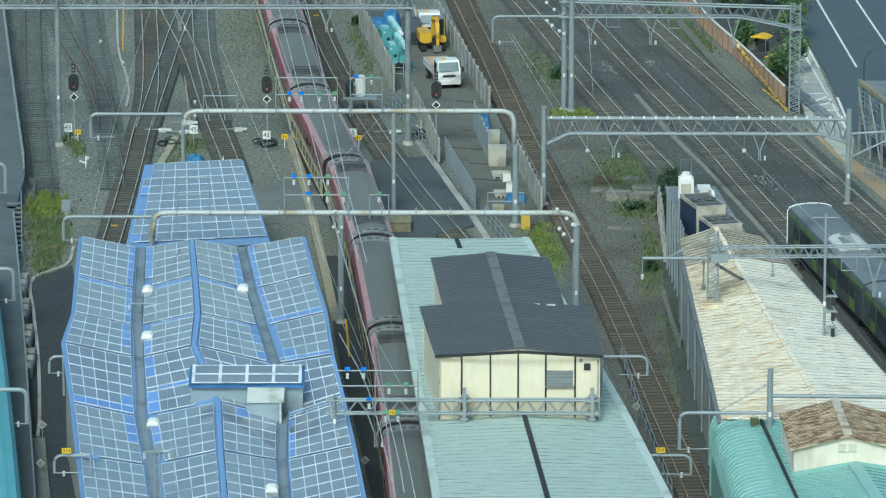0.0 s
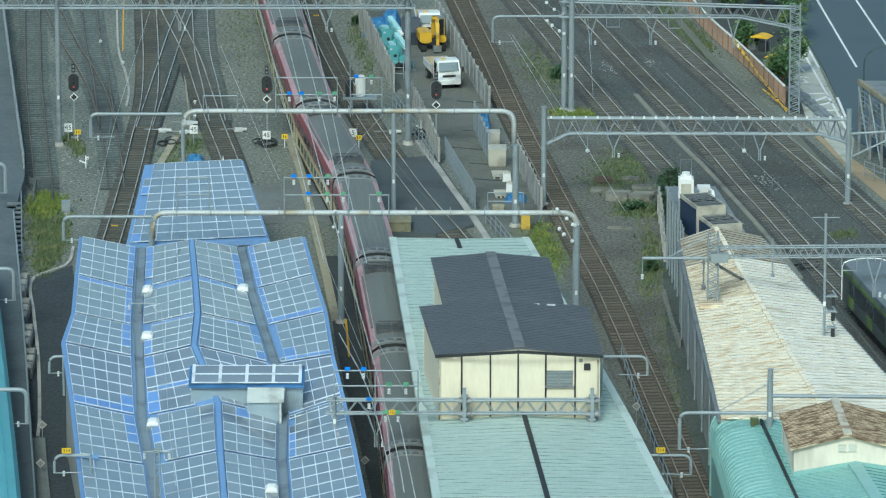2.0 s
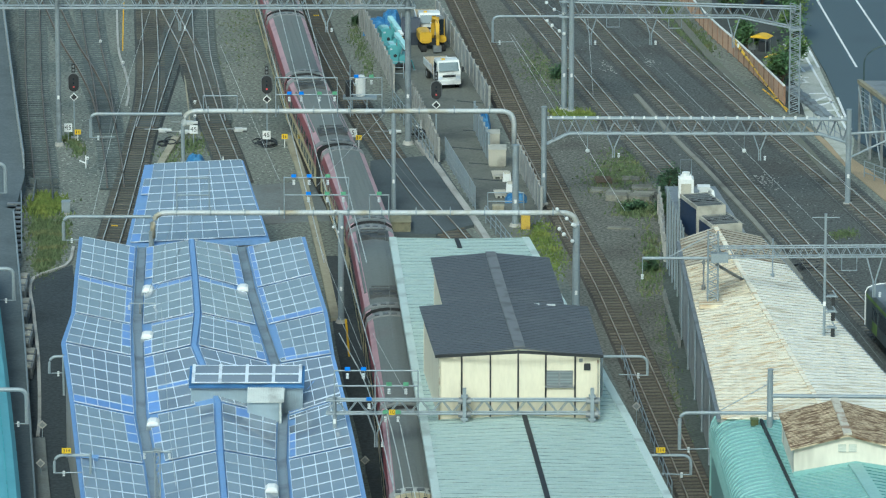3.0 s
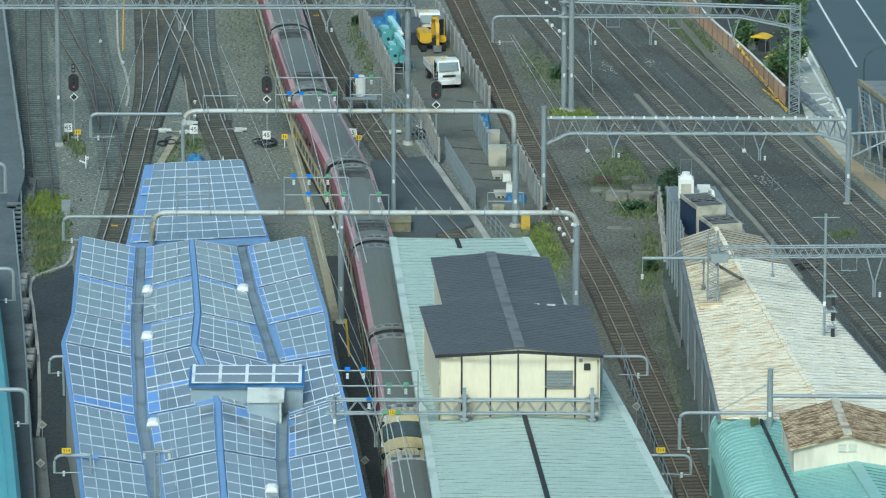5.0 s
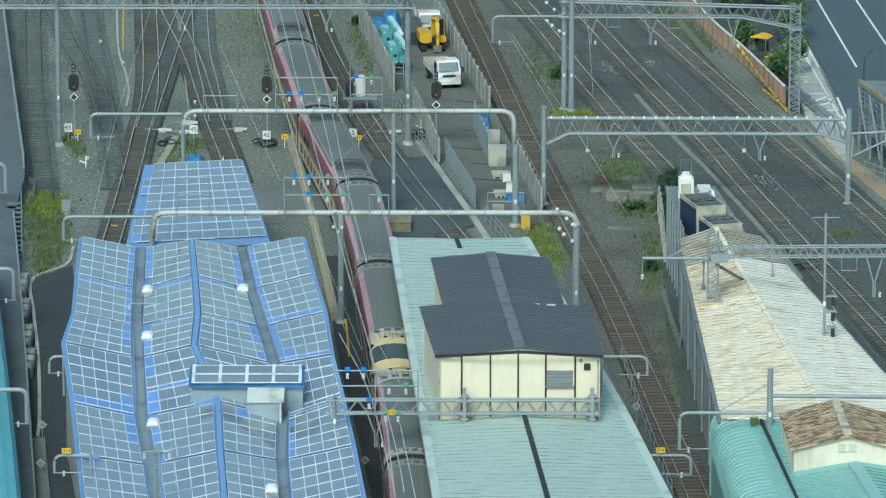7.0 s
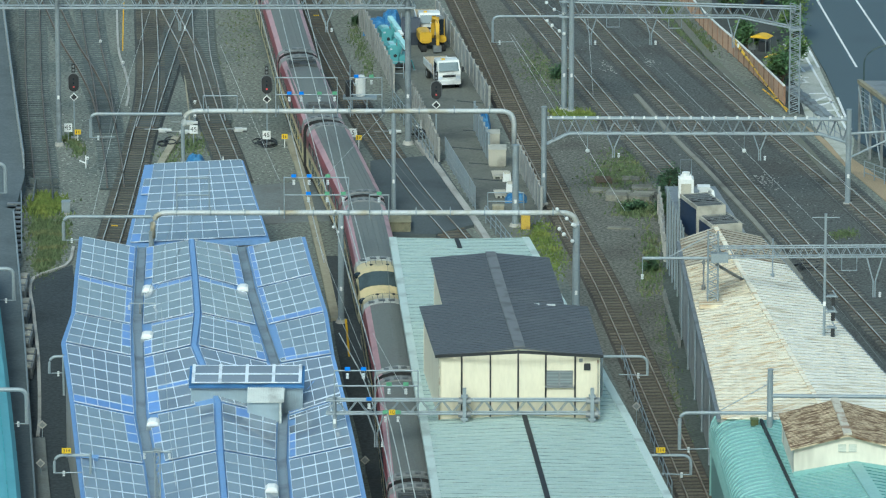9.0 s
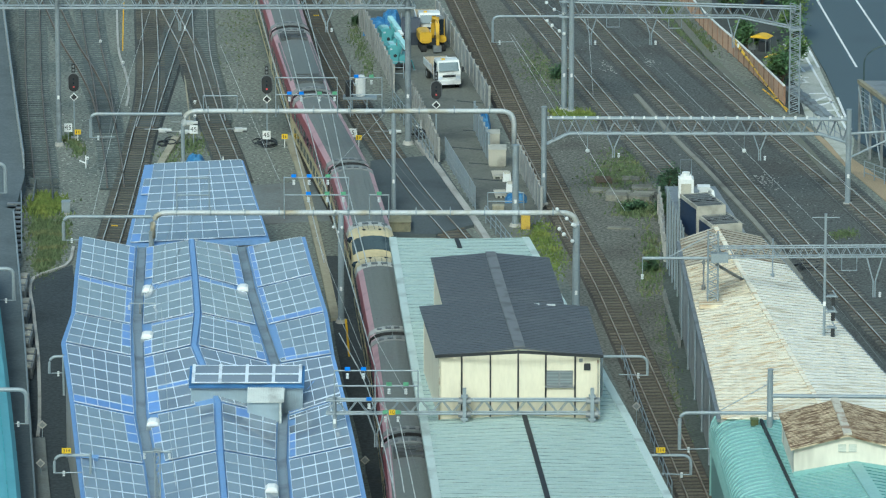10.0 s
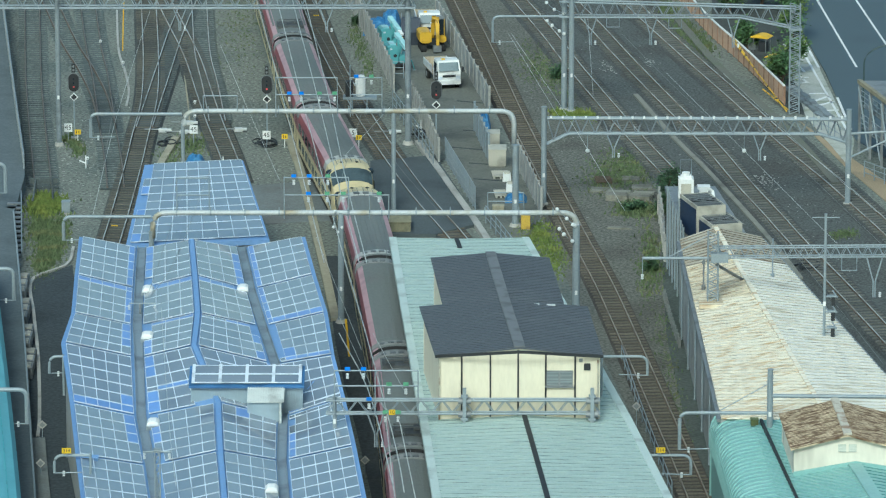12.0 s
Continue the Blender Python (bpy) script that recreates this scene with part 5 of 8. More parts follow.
for k in range(5):
    x = lx0 + 0.24 + (lx1 - lx0 - 0.48) * k / 4
    part("panel_rail", Mesh().slab([(x - 0.09, LY - 0.12, lz + 0.17), (x + 0.09, LY - 0.12, lz + 0.17), (x + 0.09, LY + 1.85, lb + 0.13), (x - 0.09, LY + 1.85, lb + 0.13)], 0.05), PANEL_FRAME, face)
porch_x0, porch_x1 = -10.9, -8.85
pt0, pt1 = 6.3, 5.84
part("porch_roof", ribbed([(porch_x0, LY, pt0), (porch_x0, LY - 1.6, pt1), (porch_x1, LY - 1.6, pt1), (porch_x1, LY, pt0)], 15, 0.05, share=0.5), [PALE_SHEET, GREY_METAL], lantern, "pale corrugated porch roof")
m = Mesh().box((porch_x0 + porch_x1 - 0.25) / 2, LY - 0.75, 3.9, porch_x1 - porch_x0 - 0.25, 1.3, pt1 - 3.95)
for k in range(13):
    m.box(porch_x0 + 0.06 + 0.14 * k, LY - 1.42, 3.9, 0.04, 0.05, pt1 - 3.95)
tagged(part("porch_wall", m, CLAD, lantern), kind="stuff")
part("downpipe", Mesh().tube([(porch_x1 - 0.2, LY - 1.5, pt1), (porch_x1 - 0.2, LY - 1.5, 3.9)], 0.07, 8), PALE_SHEET, lantern)
part("base_flashing", Mesh().box(porch_x0 + 0.9, LY - 1.46, 4.3, 1.9, 0.03, 0.25), LANTERN_BLUE, lantern)


def cowl(x, y, z):
    """A white hooded roof vent."""
    root = thing("roof_vent", "small white hooded vent beside the roof gutter", "vent", (x, y, z), "roof vents")
    part("base", Mesh().box(0, 0, -0.2, 0.74, 0.9, 0.3), GALV, root)
    sec = [[(-0.36, yy, 0.1), (-0.31, yy, 0.2 * s + 0.1), (-0.17, yy, 0.31 * s + 0.1), (0.17, yy, 0.31 * s + 0.1), (0.31, yy, 0.2 * s + 0.1), (0.36, yy, 0.1)] for yy, s in ((-0.48, 0.35), (-0.34, 0.8), (0.1, 1.0), (0.45, 0.8), (0.55, 0.3))]
    part("hood", Mesh().loft(sec), WHITE, root, "white rounded hood")


for p in ((-17.56, 341.29, 5.78), (-17.08, 330.62, 5.85), (-16.1, 316.62, 4.68), (-11.92, 341.55, 5.78), (-9.18, 304.7, 4.45), (19.29, 314.42, 5.6)):
    cowl(*p)

# posts and bars standing on the gutters
for p, w in (((-17.78, 336.42, 5.9), 1.3),):
    s = thing("roof_bracket", "thin steel bar bracket carrying wires over the roof", "wire support", p, "wire support arms")
    part("post", Mesh().tube([(0, 0, -0.2), (0, 0, 0.5)], 0.06, 8), GREY_METAL, s)
    part("bar", Mesh().tube([(-w / 2, 0, 0.5), (w / 2 + 0.3, 0, 0.5)], 0.035, 6), GALV, s)
    insulators(s, [(-w / 2, 0, 0.4), (w / 2 + 0.2, 0, 0.4)], 0.07)

gp = thing("gutter_mast", "slim grey lattice mast with a wire bar in the gutter", "pole", group="wire support arms")
lattice_mast(gp, -15.1, 300.9, 4.0, 7.9, 0.26, 9, 0.035)
part("cap_plate", Mesh().box(-15.1, 300.9, 7.9, 0.42, 0.42, 0.08), GALV, gp)
part("bar", Mesh().tube([(-15.85, 300.75, 7.85), (-14.38, 300.75, 7.85)], 0.04, 6), GALV, gp)
insulators(gp, [(-15.78, 300.75, 7.75), (-14.45, 300.75, 7.75)], 0.08)

# cream storey: seams, window, vent, pipes
for x, r in ((1.03, 0), (2.61, 0), (4.14, 0), (5.66, 0), (7.28, 0)):
    zt = 9.2 + 0.44 * (1 - abs(x - xm) / (xr - xm))
    part("wall_joint", Mesh().box(x, wy - 0.03, 5.6, 0.09, 0.06, zt - 5.65), DARK, upper, "dark joint strip")
for k in range(58):
    x = xl + 0.08 + (xr - xl - 0.16) * k / 57
    zt = 9.18 + 0.44 * (1 - abs(x - xm) / max(xr - xm, xm - xl))
    part("wall_rib", Mesh().box(x, wy - 0.012, 5.5, 0.02, 0.024, zt - 5.55), CREAM, upper)
wx0, wx1 = 5.66, 7.16
wz0, wz1 = 7.52, 8.39
win = part("window", Mesh().box((wx0 + wx1) / 2, wy - 0.02, wz0, wx1 - wx0, 0.05, wz1 - wz0), GREY_METAL, upper, "sliding window with a grey frame")
for k in range(2):
    w = (wx1 - wx0) / 2
    part("pane", Mesh().box(wx0 + w * (k + 0.5), wy - 0.05, wz0 + 0.06, w - 0.1, 0.02, wz1 - wz0 - 0.12), mat("striped_blind_glass", (0.22, 0.25, 0.26), 0.15, vary=0.3, size=2, fine=8, stretch=(0.05, 1, 6)), win)
part("sill", Mesh().box((wx0 + wx1) / 2, wy - 0.1, wz0 - 0.07, wx1 - wx0 + 0.1, 0.2, 0.07), GREY_METAL, win)
part("vent", Mesh().box(7.94, wy - 0.04, 8.42, 0.36, 0.08, 0.38), DARK, upper, "dark square vent")
part("vent", Mesh().box(7.59, wy - 0.04, 8.88, 0.2, 0.06, 0.2), GREY_METAL, upper)
for x in (xl + 0.05, xr - 0.12):
    part("downpipe", Mesh().tube([(x, wy - 0.08, 9.0), (x, wy - 0.08, 5.2)], 0.05, 8), mat("rust_stained_pipe", (0.5, 0.47, 0.38), 0.7, size=1.5, second=(0.2, 0.13, 0.08)), upper)
part("eaves_board", Mesh().add([(f0[0], f0[1] - 0.04, 9.18), (fm[0], fm[1] - 0.9, 9.64), (f1[0], f1[1] - 0.04, 9.18), (f1[0], f1[1] - 0.04, 9.36), (fm[0], fm[1] - 0.9, 9.82), (f0[0], f0[1] - 0.04, 9.36)], [(0, 1, 4, 5), (1, 2, 3, 4)]), DARK, upper)
for (px_, py_, pz_), w in (((5.31, 324.34, 9.55), 0.3), ((6.11, 324.4, 9.5), 0.5)):
    part("roof_patch", Mesh().box(px_, py_, pz_, w, 0.3, 0.05), WHITE, upper)

# lantern of the green shed
lant = building("rusty_lantern", "raised cream lantern with a heavily rusted corrugated roof")
AY = 305.22
fy = 304.03
by = fy + 6.6
ex0 = 18.74
emx = 21.59
ezl, ezr = 7.1, 7.89
dx = 18.47 - ex0
bx0, bmx = ex0 + dx, emx + dx
ex1 = 2 * emx - ex0
part("roof", ribbed([(emx - 0.02, fy - 0.3, ezr), (ex0 - 0.2, fy - 0.3, ezl), (bx0 - 0.2, by, ezl), (bmx - 0.02, by, ezr)], 30, 0.05, share=0.5), [RUST_ROOF, SEAM_RUST], lant)
part("roof", ribbed([(emx + 0.02, fy - 0.3, ezr), (ex1 + 0.2, fy - 0.3, ezl), (ex1 + dx + 0.2, by, ezl), (bmx + 0.02, by, ezr)], 30, 0.05, share=0.5), [RUST_ROOF, SEAM_RUST], lant)
part("ridge_cap", Mesh().slab([(emx - 0.22, fy - 0.32, ezr + 0.12), (emx + 0.22, fy - 0.32, ezr + 0.12), (bmx + 0.22, by, ezr + 0.12), (bmx - 0.22, by, ezr + 0.12)], 0.1), mat("flaking_ridge_cap", (0.56, 0.52, 0.43), 0.7, size=1.5, second=(0.3, 0.2, 0.13)), lant, "flaking white ridge cap")
PALE_WALL = mat("pale_cream_wall", (0.76, 0.72, 0.62), 0.7, vary=0.05, size=0.5, fine=4, stretch=(1.5, 1.5, 0.4))
part("front_wall", Mesh().add([(ex0, fy, 4.5), (ex1, fy, 4.5), (ex1, fy, ezl - 0.08), (emx, fy, ezr - 0.08), (ex0, fy, ezl - 0.08), (ex0, fy + 0.2, 4.5), (ex1, fy + 0.2, 4.5), (ex1, fy + 0.2, ezl - 0.08), (emx, fy + 0.2, ezr - 0.08), (ex0, fy + 0.2, ezl - 0.08)],
                             [(0, 1, 2, 3, 4), (9, 8, 7, 6, 5), (0, 4, 9, 5), (1, 6, 7, 2)]), PALE_WALL, lant)
walls(lant, [(ex0, fy + 0.2), (ex1, fy + 0.2), (ex1 + dx, by - 0.1), (ex0 + dx, by - 0.1)], 4.5, [ezl - 0.1] * 4, PALE_WALL)
for x in (emx - 0.28, emx + 0.28):
    part("louvre", Mesh().box(x, fy - 0.03, ezr - 1.0, 0.42, 0.06, 0.42), mat("white_louvre", (0.6, 0.62, 0.55), 0.6, size=3, stretch=(0.1, 1, 8)), lant)
part("ridge_cap", Mesh().slab([(GR1[0] - 0.35, GR1[1], GR1[2] + 0.1), (GR1[0] + 0.35, GR1[1], GR1[2] + 0.1), (GR0[0] + 0.35, GR0[1], GR0[2] + 0.1), (GR0[0] - 0.35, GR0[1], GR0[2] + 0.1)], 0.12), TEAL_DEEP, green)
for (xa, za), (xb, zb) in (((18.72, 5.62), (22.05, 6.22)), ((22.05, 6.22), (24.6, 5.8))):
    part("base_flashing", Mesh().slab([(xa, fy - 0.12, za + 0.16), (xb, fy - 0.12, zb + 0.16), (xb, fy - 0.01, zb + 0.16), (xa, fy - 0.01, za + 0.16)], 0.3), TEAL_DEEP, lant, "green flashing strip")
part("expansion_joint", Mesh().slab([(18.81 - 0.07, 298.24, 5.62), (18.81 + 0.07, 298.24, 5.62), (17.56 + 0.07, 314.77, 5.62), (17.56 - 0.07, 314.77, 5.62)], 0.3), DARK, green, "dark stepped joint")


# ---------------------------------------------------------------- rooftop plant at the end of the white shed
def cooling_unit(at, w, d, h, turn=0.0, fans=2):
    root = thing("cooling_unit", "pale beige rooftop cooling unit with dark fan openings", "air conditioner", at, "cooling units", turn=turn)
    BEIGE = COOL_BEIGE
    part("casing", Mesh().box(0, 0, 0, w, d, h), BEIGE, root)
    part("top_rim", Mesh().box(0, -d / 2 + 0.05, h, w, 0.1, 0.08).box(0, d / 2 - 0.05, h, w, 0.1, 0.08).box(-w / 2 + 0.05, 0, h, 0.1, d - 0.2, 0.08).box(w / 2 - 0.05, 0, h, 0.1, d - 0.2, 0.08), BEIGE, root)
    part("coil", Mesh().box(-w / 2 - 0.01, 0, 0.15, 0.04, d - 0.3, h - 0.3), COIL_BLUE, root, "dark blue finned coil")
    part("top_panel", Mesh().box(0, 0, h, w - 0.25, d - 0.25, 0.03), GRILLE, root)
    for k in range(7):
        part("guard_bar", Mesh().box(0, -d / 2 + d / 8 * (k + 1), h + 0.12, w - 0.2, 0.03, 0.03), GREY_METAL, root)
    for k in range(fans):
        x = -w / 4 + w / 2 * k
        f = part("fan", Mesh().tube([(x, 0, h + 0.03), (x, 0, h + 0.09)], min(w / 4, d / 2) * 0.82, 16), DARK, root, "dark round fan")
        part("hub", Mesh().tube([(x, 0, h + 0.09), (x, 0, h + 0.12)], 0.12, 10), GREY_METAL, f)


GRILLE = mat("dark_grille_metal", (0.11, 0.12, 0.12), 0.6, 0.2, vary=0.2)
COOL_BEIGE = mat("beige_casing", (0.47, 0.45, 0.38), 0.6, vary=0.08, size=0.8)
COIL_BLUE = mat("dark_blue_coil", (0.02, 0.04, 0.09), 0.5, vary=0.3, size=4, fine=20)
deck_ = thing("plant_deck", "raised steel deck with screen posts beside the shed", "platform")
PD = (16.49, 359.93, 4.2)
part("deck", Mesh().slab([(PD[0] - 1.45, PD[1] - 1, 4.2), (PD[0] + 2.9, PD[1] - 1, 4.2), (PD[0] + 1.2, PD[1] + 14, 4.2), (PD[0] - 2.1, PD[1] + 14, 4.2)], 0.3), GREY_METAL, deck_)
for k in range(7):
    x, y = PD[0] - 1.5 - 0.1 * k, PD[1] - 1.5 + 1.7 * k
    part("screen_post", Mesh().box(x, y, 0, 0.1, 0.1, 5.4), GALV, deck_)
    part("screen_panel", Mesh().box(x, y + 0.85, 0.3, 0.04, 1.5, 4.9), FENCE, deck_)
for x, y in ((2.5, -0.5), (1.1, 13.5), (-1.8, 13.5), (1.8, 6)):
    part("leg", Mesh().box(PD[0] + x, PD[1] + y, 0, 0.2, 0.2, 4.0), GREY_METAL, deck_)
cooling_unit((16.29, 360.93, 4.2), 1.9, 3.4, 2.3, 16)
cooling_unit((17.23, 358.94 - 0.5, 4.2), 2.0, 3.0, 1.7, 16)
tank = thing("white_tank", "white boxed tank on a slim lattice stand", "tank", (15.33, 363.52, 4.2))
for sx in (-0.4, 0.4):
    for sy in (-0.4, 0.4):
        part("leg", Mesh().box(sx, sy, 0, 0.08, 0.08, 2.2), GALV, tank)
part("body", Mesh().box(0, 0, 1.9, 0.95, 0.95, 1.25).box(0, 0, 3.15, 0.7, 0.7, 0.15), WHITE, tank)
part("cap", Mesh().tube([(0, 0, 3.3), (0, 0, 3.5)], 0.25, 12), WHITE, tank)
part("panel", Mesh().box(0, -0.49, 2.05, 0.65, 0.04, 0.8), COOL_BEIGE, tank)
part("guard_ring", Mesh().tube([(-0.35, 0, 3.3), (-0.35, 0, 4.3), (0.35, 0, 4.3), (0.35, 0, 3.3)], 0.025, 6), GALV, tank)
tank2 = thing("white_cylinder_unit", "small white pipe unit with bent ducts", "duct", (16.56, 365.71, 4.2))
part("body", Mesh().box(0, 0, 0, 0.55, 0.6, 1.9).box(0, 0, 1.9, 0.8, 0.7, 0.18), WHITE, tank2)
part("duct", Mesh().tube([(0.25, 0, 1.9), (0.55, 0, 1.7), (0.65, -0.4, 1.2), (0.85, -0.8, 1.0)], 0.13, 10), WHITE, tank2)


# ---------------------------------------------------------------- yard, road and surroundings
def slab_ground(name, pts, z, material, label, category="pavement"):
    """A paved area: a thin slab with the given outline."""
    m = Mesh().slab([(x, y, z) for x, y in pts], z + 0.05)
    return tagged(new(name, m.data(name, material)), label, category, kind="structure")


slab_ground("pavement_1", [(-6.27, 447.11), (-0.39, 447.11), (3.39, 412.76), (6.42, 382.31), (5.6, 377.02), (3.56, 377.02), (0.24, 400.72), (-1.99, 414.54), (-3.9, 425.51)], 0.05, mat("worn_yard_concrete", (0.15, 0.155, 0.132), 0.9, vary=0.25, size=0.25, fine=6, bump=0.2, second=(0.1, 0.105, 0.095), amount=0.5), "grey paved works yard with repaired joints")
slab_ground("pavement_2", [(-5.02, 397.4), (-0.55, 399.05), (2.46, 380.03), (-0.52, 377.02), (-3.48, 377.02), (-4.67, 383.08)], 0.215, mat("patched_asphalt", (0.085, 0.1, 0.105), 0.9, vary=0.2, size=0.25, fine=8, second=(0.062, 0.073, 0.078)), "dark patched asphalt crossing between rails")
slab_ground("pavement_3", [(-13.19, 390.91), (-8.62, 392.19), (-7.45, 381.24), (-11.74, 380.33)], 0.06, CONCRETE_DARK, "grey paved strip beside the tracks")
slab_ground("pavement_4", [(25.5, 435.08), (27.21, 439.02), (28.8, 404.09), (27.97, 395.76), (25.82, 411.88)], 0.06, PAVING, "pale paved roadside strip with painted hatching")
slab_ground("pavement_5", [(25.32, 410.13), (26.6, 404.94), (31.11, 388.53), (30.65, 382.31), (27.78, 395.76)], 0.05, mat("tan_concrete", (0.36, 0.28, 0.18), 0.9, size=0.3, second=(0.27, 0.22, 0.15)), "tan concrete path beside the track")
road = slab_ground("road", [(27.81, 468.62), (50.79, 468.62), (41.37, 377.02), (31.66, 395.76), (28.91, 404.43), (28.1, 425.88), (27.23, 439.41)], 0.08, ASPHALT, "dark blue-grey asphalt road with white lane lines", "road")
for a, b, w in (((28.98, 451.89), (30.52, 427.2), 0.16), ((31.91, 452.94), (33.51, 431.58), 0.16), ((27.06, 437.83), (27.72, 427.01), 0.18), ((28.46, 417.23), (28.77, 407.17), 0.18), ((26.84, 432.74), (28.54, 406.14), 0.18),
                ((26.5, 418.5), (27.73, 418.5), 0.3), ((26.67, 415.97), (27.93, 417.77), 0.3), ((26.83, 414.54), (28.1, 415.97), 0.3), ((27.11, 413.12), (28.29, 413.29), 0.3), ((26.26, 427.77), (26.59, 425.51), 0.2), ((26.12, 424.01), (26.55, 422.16), 0.2), ((25.87, 421.79), (26.72, 422.16), 0.25), ((26.03, 423.09), (26.73, 423.83), 0.25)):
    A_, B_ = Vector(a), Vector(b)
    n_ = Vector((-(B_ - A_).y, (B_ - A_).x)).normalized() * w / 2
    part("lane_line", Mesh().slab([(A_.x + n_.x, A_.y + n_.y, 0.1), (A_.x - n_.x, A_.y - n_.y, 0.1), (B_.x - n_.x, B_.y - n_.y, 0.1), (B_.x + n_.x, B_.y + n_.y, 0.1)][::-1], 0.016), WHITE, road)


def strip(name, pts, width, height, material, label):
    """A long low kerb or cable trough along a line."""
    p = smooth_path(pts, 1.2)
    h = heading(p)
    sec = []
    for q, d in zip(p, h):
        s = (d[1], -d[0])
        sec.append([(q[0] + s[0] * o, q[1] + s[1] * o, z) for o, z in ((-width / 2, 0), (-width / 2, height), (width / 2, height), (width / 2, 0))])
    return tagged(new(name, Mesh().loft(sec).data(name, material)), label, "kerb", kind="structure")


TAN = mat("tan_trough_lid", (0.36, 0.33, 0.24), 0.9, vary=0.15, size=0.5, fine=6, second=(0.28, 0.25, 0.18))
strip("kerb_1", [(-1.74, 403.24), (0.23, 391.71), (2.46, 378.52), (4.19, 366.84)], 0.45, 0.28, CONCRETE, "pale concrete kerb beside the crossing")
strip("kerb_2", [(-10.86, 404.94), (-9.85, 395.76), (-8.91, 384.62), (-7.72, 369.7), (-6.67, 355.82)], 0.55, 0.22, TAN, "tan concrete cable trough")
strip("kerb_3", [(-18.71, 404.94), (-19.08, 400.72), (-19.55, 395.76)], 0.5, 0.2, TAN, "tan concrete cable trough")
strip("kerb_4", [(13.93, 418.14), (15.94, 406.14), (18.06, 395.27), (19.74, 385.86), (21.46, 375.53), (22.9, 365.43)], 0.35, 0.16, mat("worn_trough", (0.24, 0.235, 0.2), 0.9, vary=0.2, size=0.5), "long concrete cable trough between tracks")
strip("kerb_5", [(17.95, 443.03), (20.27, 427.39), (22.26, 417.23), (24.47, 405.8), (26.69, 390.91)], 0.6, 0.25, mat("mossy_concrete", (0.15, 0.15, 0.125), 0.9, size=0.3, second=(0.13, 0.15, 0.1)), "weathered concrete drain channel")
strip("kerb_6", [(-25.12, 447.11), (-24.25, 433.13), (-23.35, 425.51), (-22.76, 419.04), (-22.73, 413.65)], 0.16, 0.12, CONCRETE, "pale cable duct in gravel")
strip("kerb_7", [(-19.0, 425.0), (-18.3, 415.0), (-17.9, 408.5)], 0.1, 0.12, TAN, "short tan duct")
strip("kerb_8", [(-24.06, 374.06), (-24.23, 369.55), (-26.19, 365.71), (-25.51, 357.16), (-24.54, 346.67), (-23.66, 334.34), (-23.48, 329.64)], 0.2, 0.15, CONCRETE, "pale cable duct in dark gravel")
strip("kerb_9", [(-23.46, 329.4), (-22.9, 323.0), (-22.29, 316.5), (-21.6, 309.0)], 0.9, 0.25, CONCRETE_DARK, "dark concrete walkway")


POST = mat("fence_post_concrete", (0.33, 0.33, 0.31), 0.9, vary=0.15)


def fence(pts, height, spacing, panel=FENCE, post=POST, label="grey concrete panel fence with posts", proud=0.15):
    """Posts with a solid panel in each bay."""
    root = thing("fence", label, "fence", group="yard fences")
    p = smooth_path(pts, spacing)
    for i in range(len(p)):
        part("post", Mesh().box(p[i][0], p[i][1], 0, 0.16, 0.16, height + proud), post, root)
        if i + 1 < len(p):
            a, b = p[i], p[i + 1]
            part("panel", Mesh().box((a[0] + b[0]) / 2, (a[1] + b[1]) / 2, 0.08, 0.06, float(np.hypot(*(b - a))) - 0.14, height - 0.1, math.degrees(math.atan2(-(b - a)[0], (b - a)[1]))), panel, root)
    return root


def railing(pts, height, spacing, bars=3, label="galvanised pipe railing beside the yard", net=False):
    root = thing("railing", label, "railing", group="yard railings")
    p = smooth_path(pts, spacing)
    for q in p:
        part("post", Mesh().tube([(q[0], q[1], 0), (q[0], q[1], height)], 0.04, 6), GALV, root)
    for k in range(bars):
        z = height * (k + 1) / bars
        part("rail", Mesh().tube([(q[0], q[1], z - 0.02) for q in p], 0.03, 6), GALV, root)
    if net:
        m = Mesh()
        for a, b in zip(p[:-1], p[1:]):
            for k in range(7):
                u = k / 7
                m.tube([(*(a + (b - a) * u), 0.1), (*(a + (b - a) * min(1, u + 0.45)), height)], 0.012, 4)
                m.tube([(*(a + (b - a) * u), height), (*(a + (b - a) * min(1, u + 0.45)), 0.1)], 0.012, 4)
        tagged(part("netting", m, GALV, root), kind="stuff")
    return root


fence([(-7.59, 453.36), (-6.76, 445.06), (-5.47, 435.08), (-3.56, 419.04)], 2.0, 1.5)
fence([(-2.27, 414.54), (-1.27, 406.66), (-0.23, 396.58)], 1.8, 1.1)
fence([(-0.52, 443.03), (1.3, 428.91), (3.53, 410.65)], 1.9, 2.2, label="grey concrete panel fence topped with pale knobs")
fence([(5.13, 396.09), (5.95, 388.53), (6.67, 381.24)], 1.9, 1.7, label="grey concrete panel fence topped with pale knobs")
fence([(2.23, 407.17), (2.61, 403.24), (3.19, 397.4)], 2.0, 1.6, GALV, GALV, "light grey sheet metal fence")
fence([(14.46, 385.4), (14.49, 380.03), (14.35, 372.0)], 1.2, 1.6, FENCE, POST, "low grey concrete panel fence beside the sheds")
fence([(13.95, 361.0), (14.2, 354.0), (14.5, 349.0)], 0.6, 0.95, CONCRETE_DARK, CONCRETE_DARK, "row of short grey concrete pickets beside the lane", 0.12)
fence([(14.34, 383.08), (14.33, 375.53), (14.29, 368.26)], 1.2, 2.5, CONCRETE, CONCRETE, "low pale concrete wall stub")
railing([(-3.6, 413.65), (-1.94, 404.09), (-0.46, 394.94)], 1.5, 1.6)
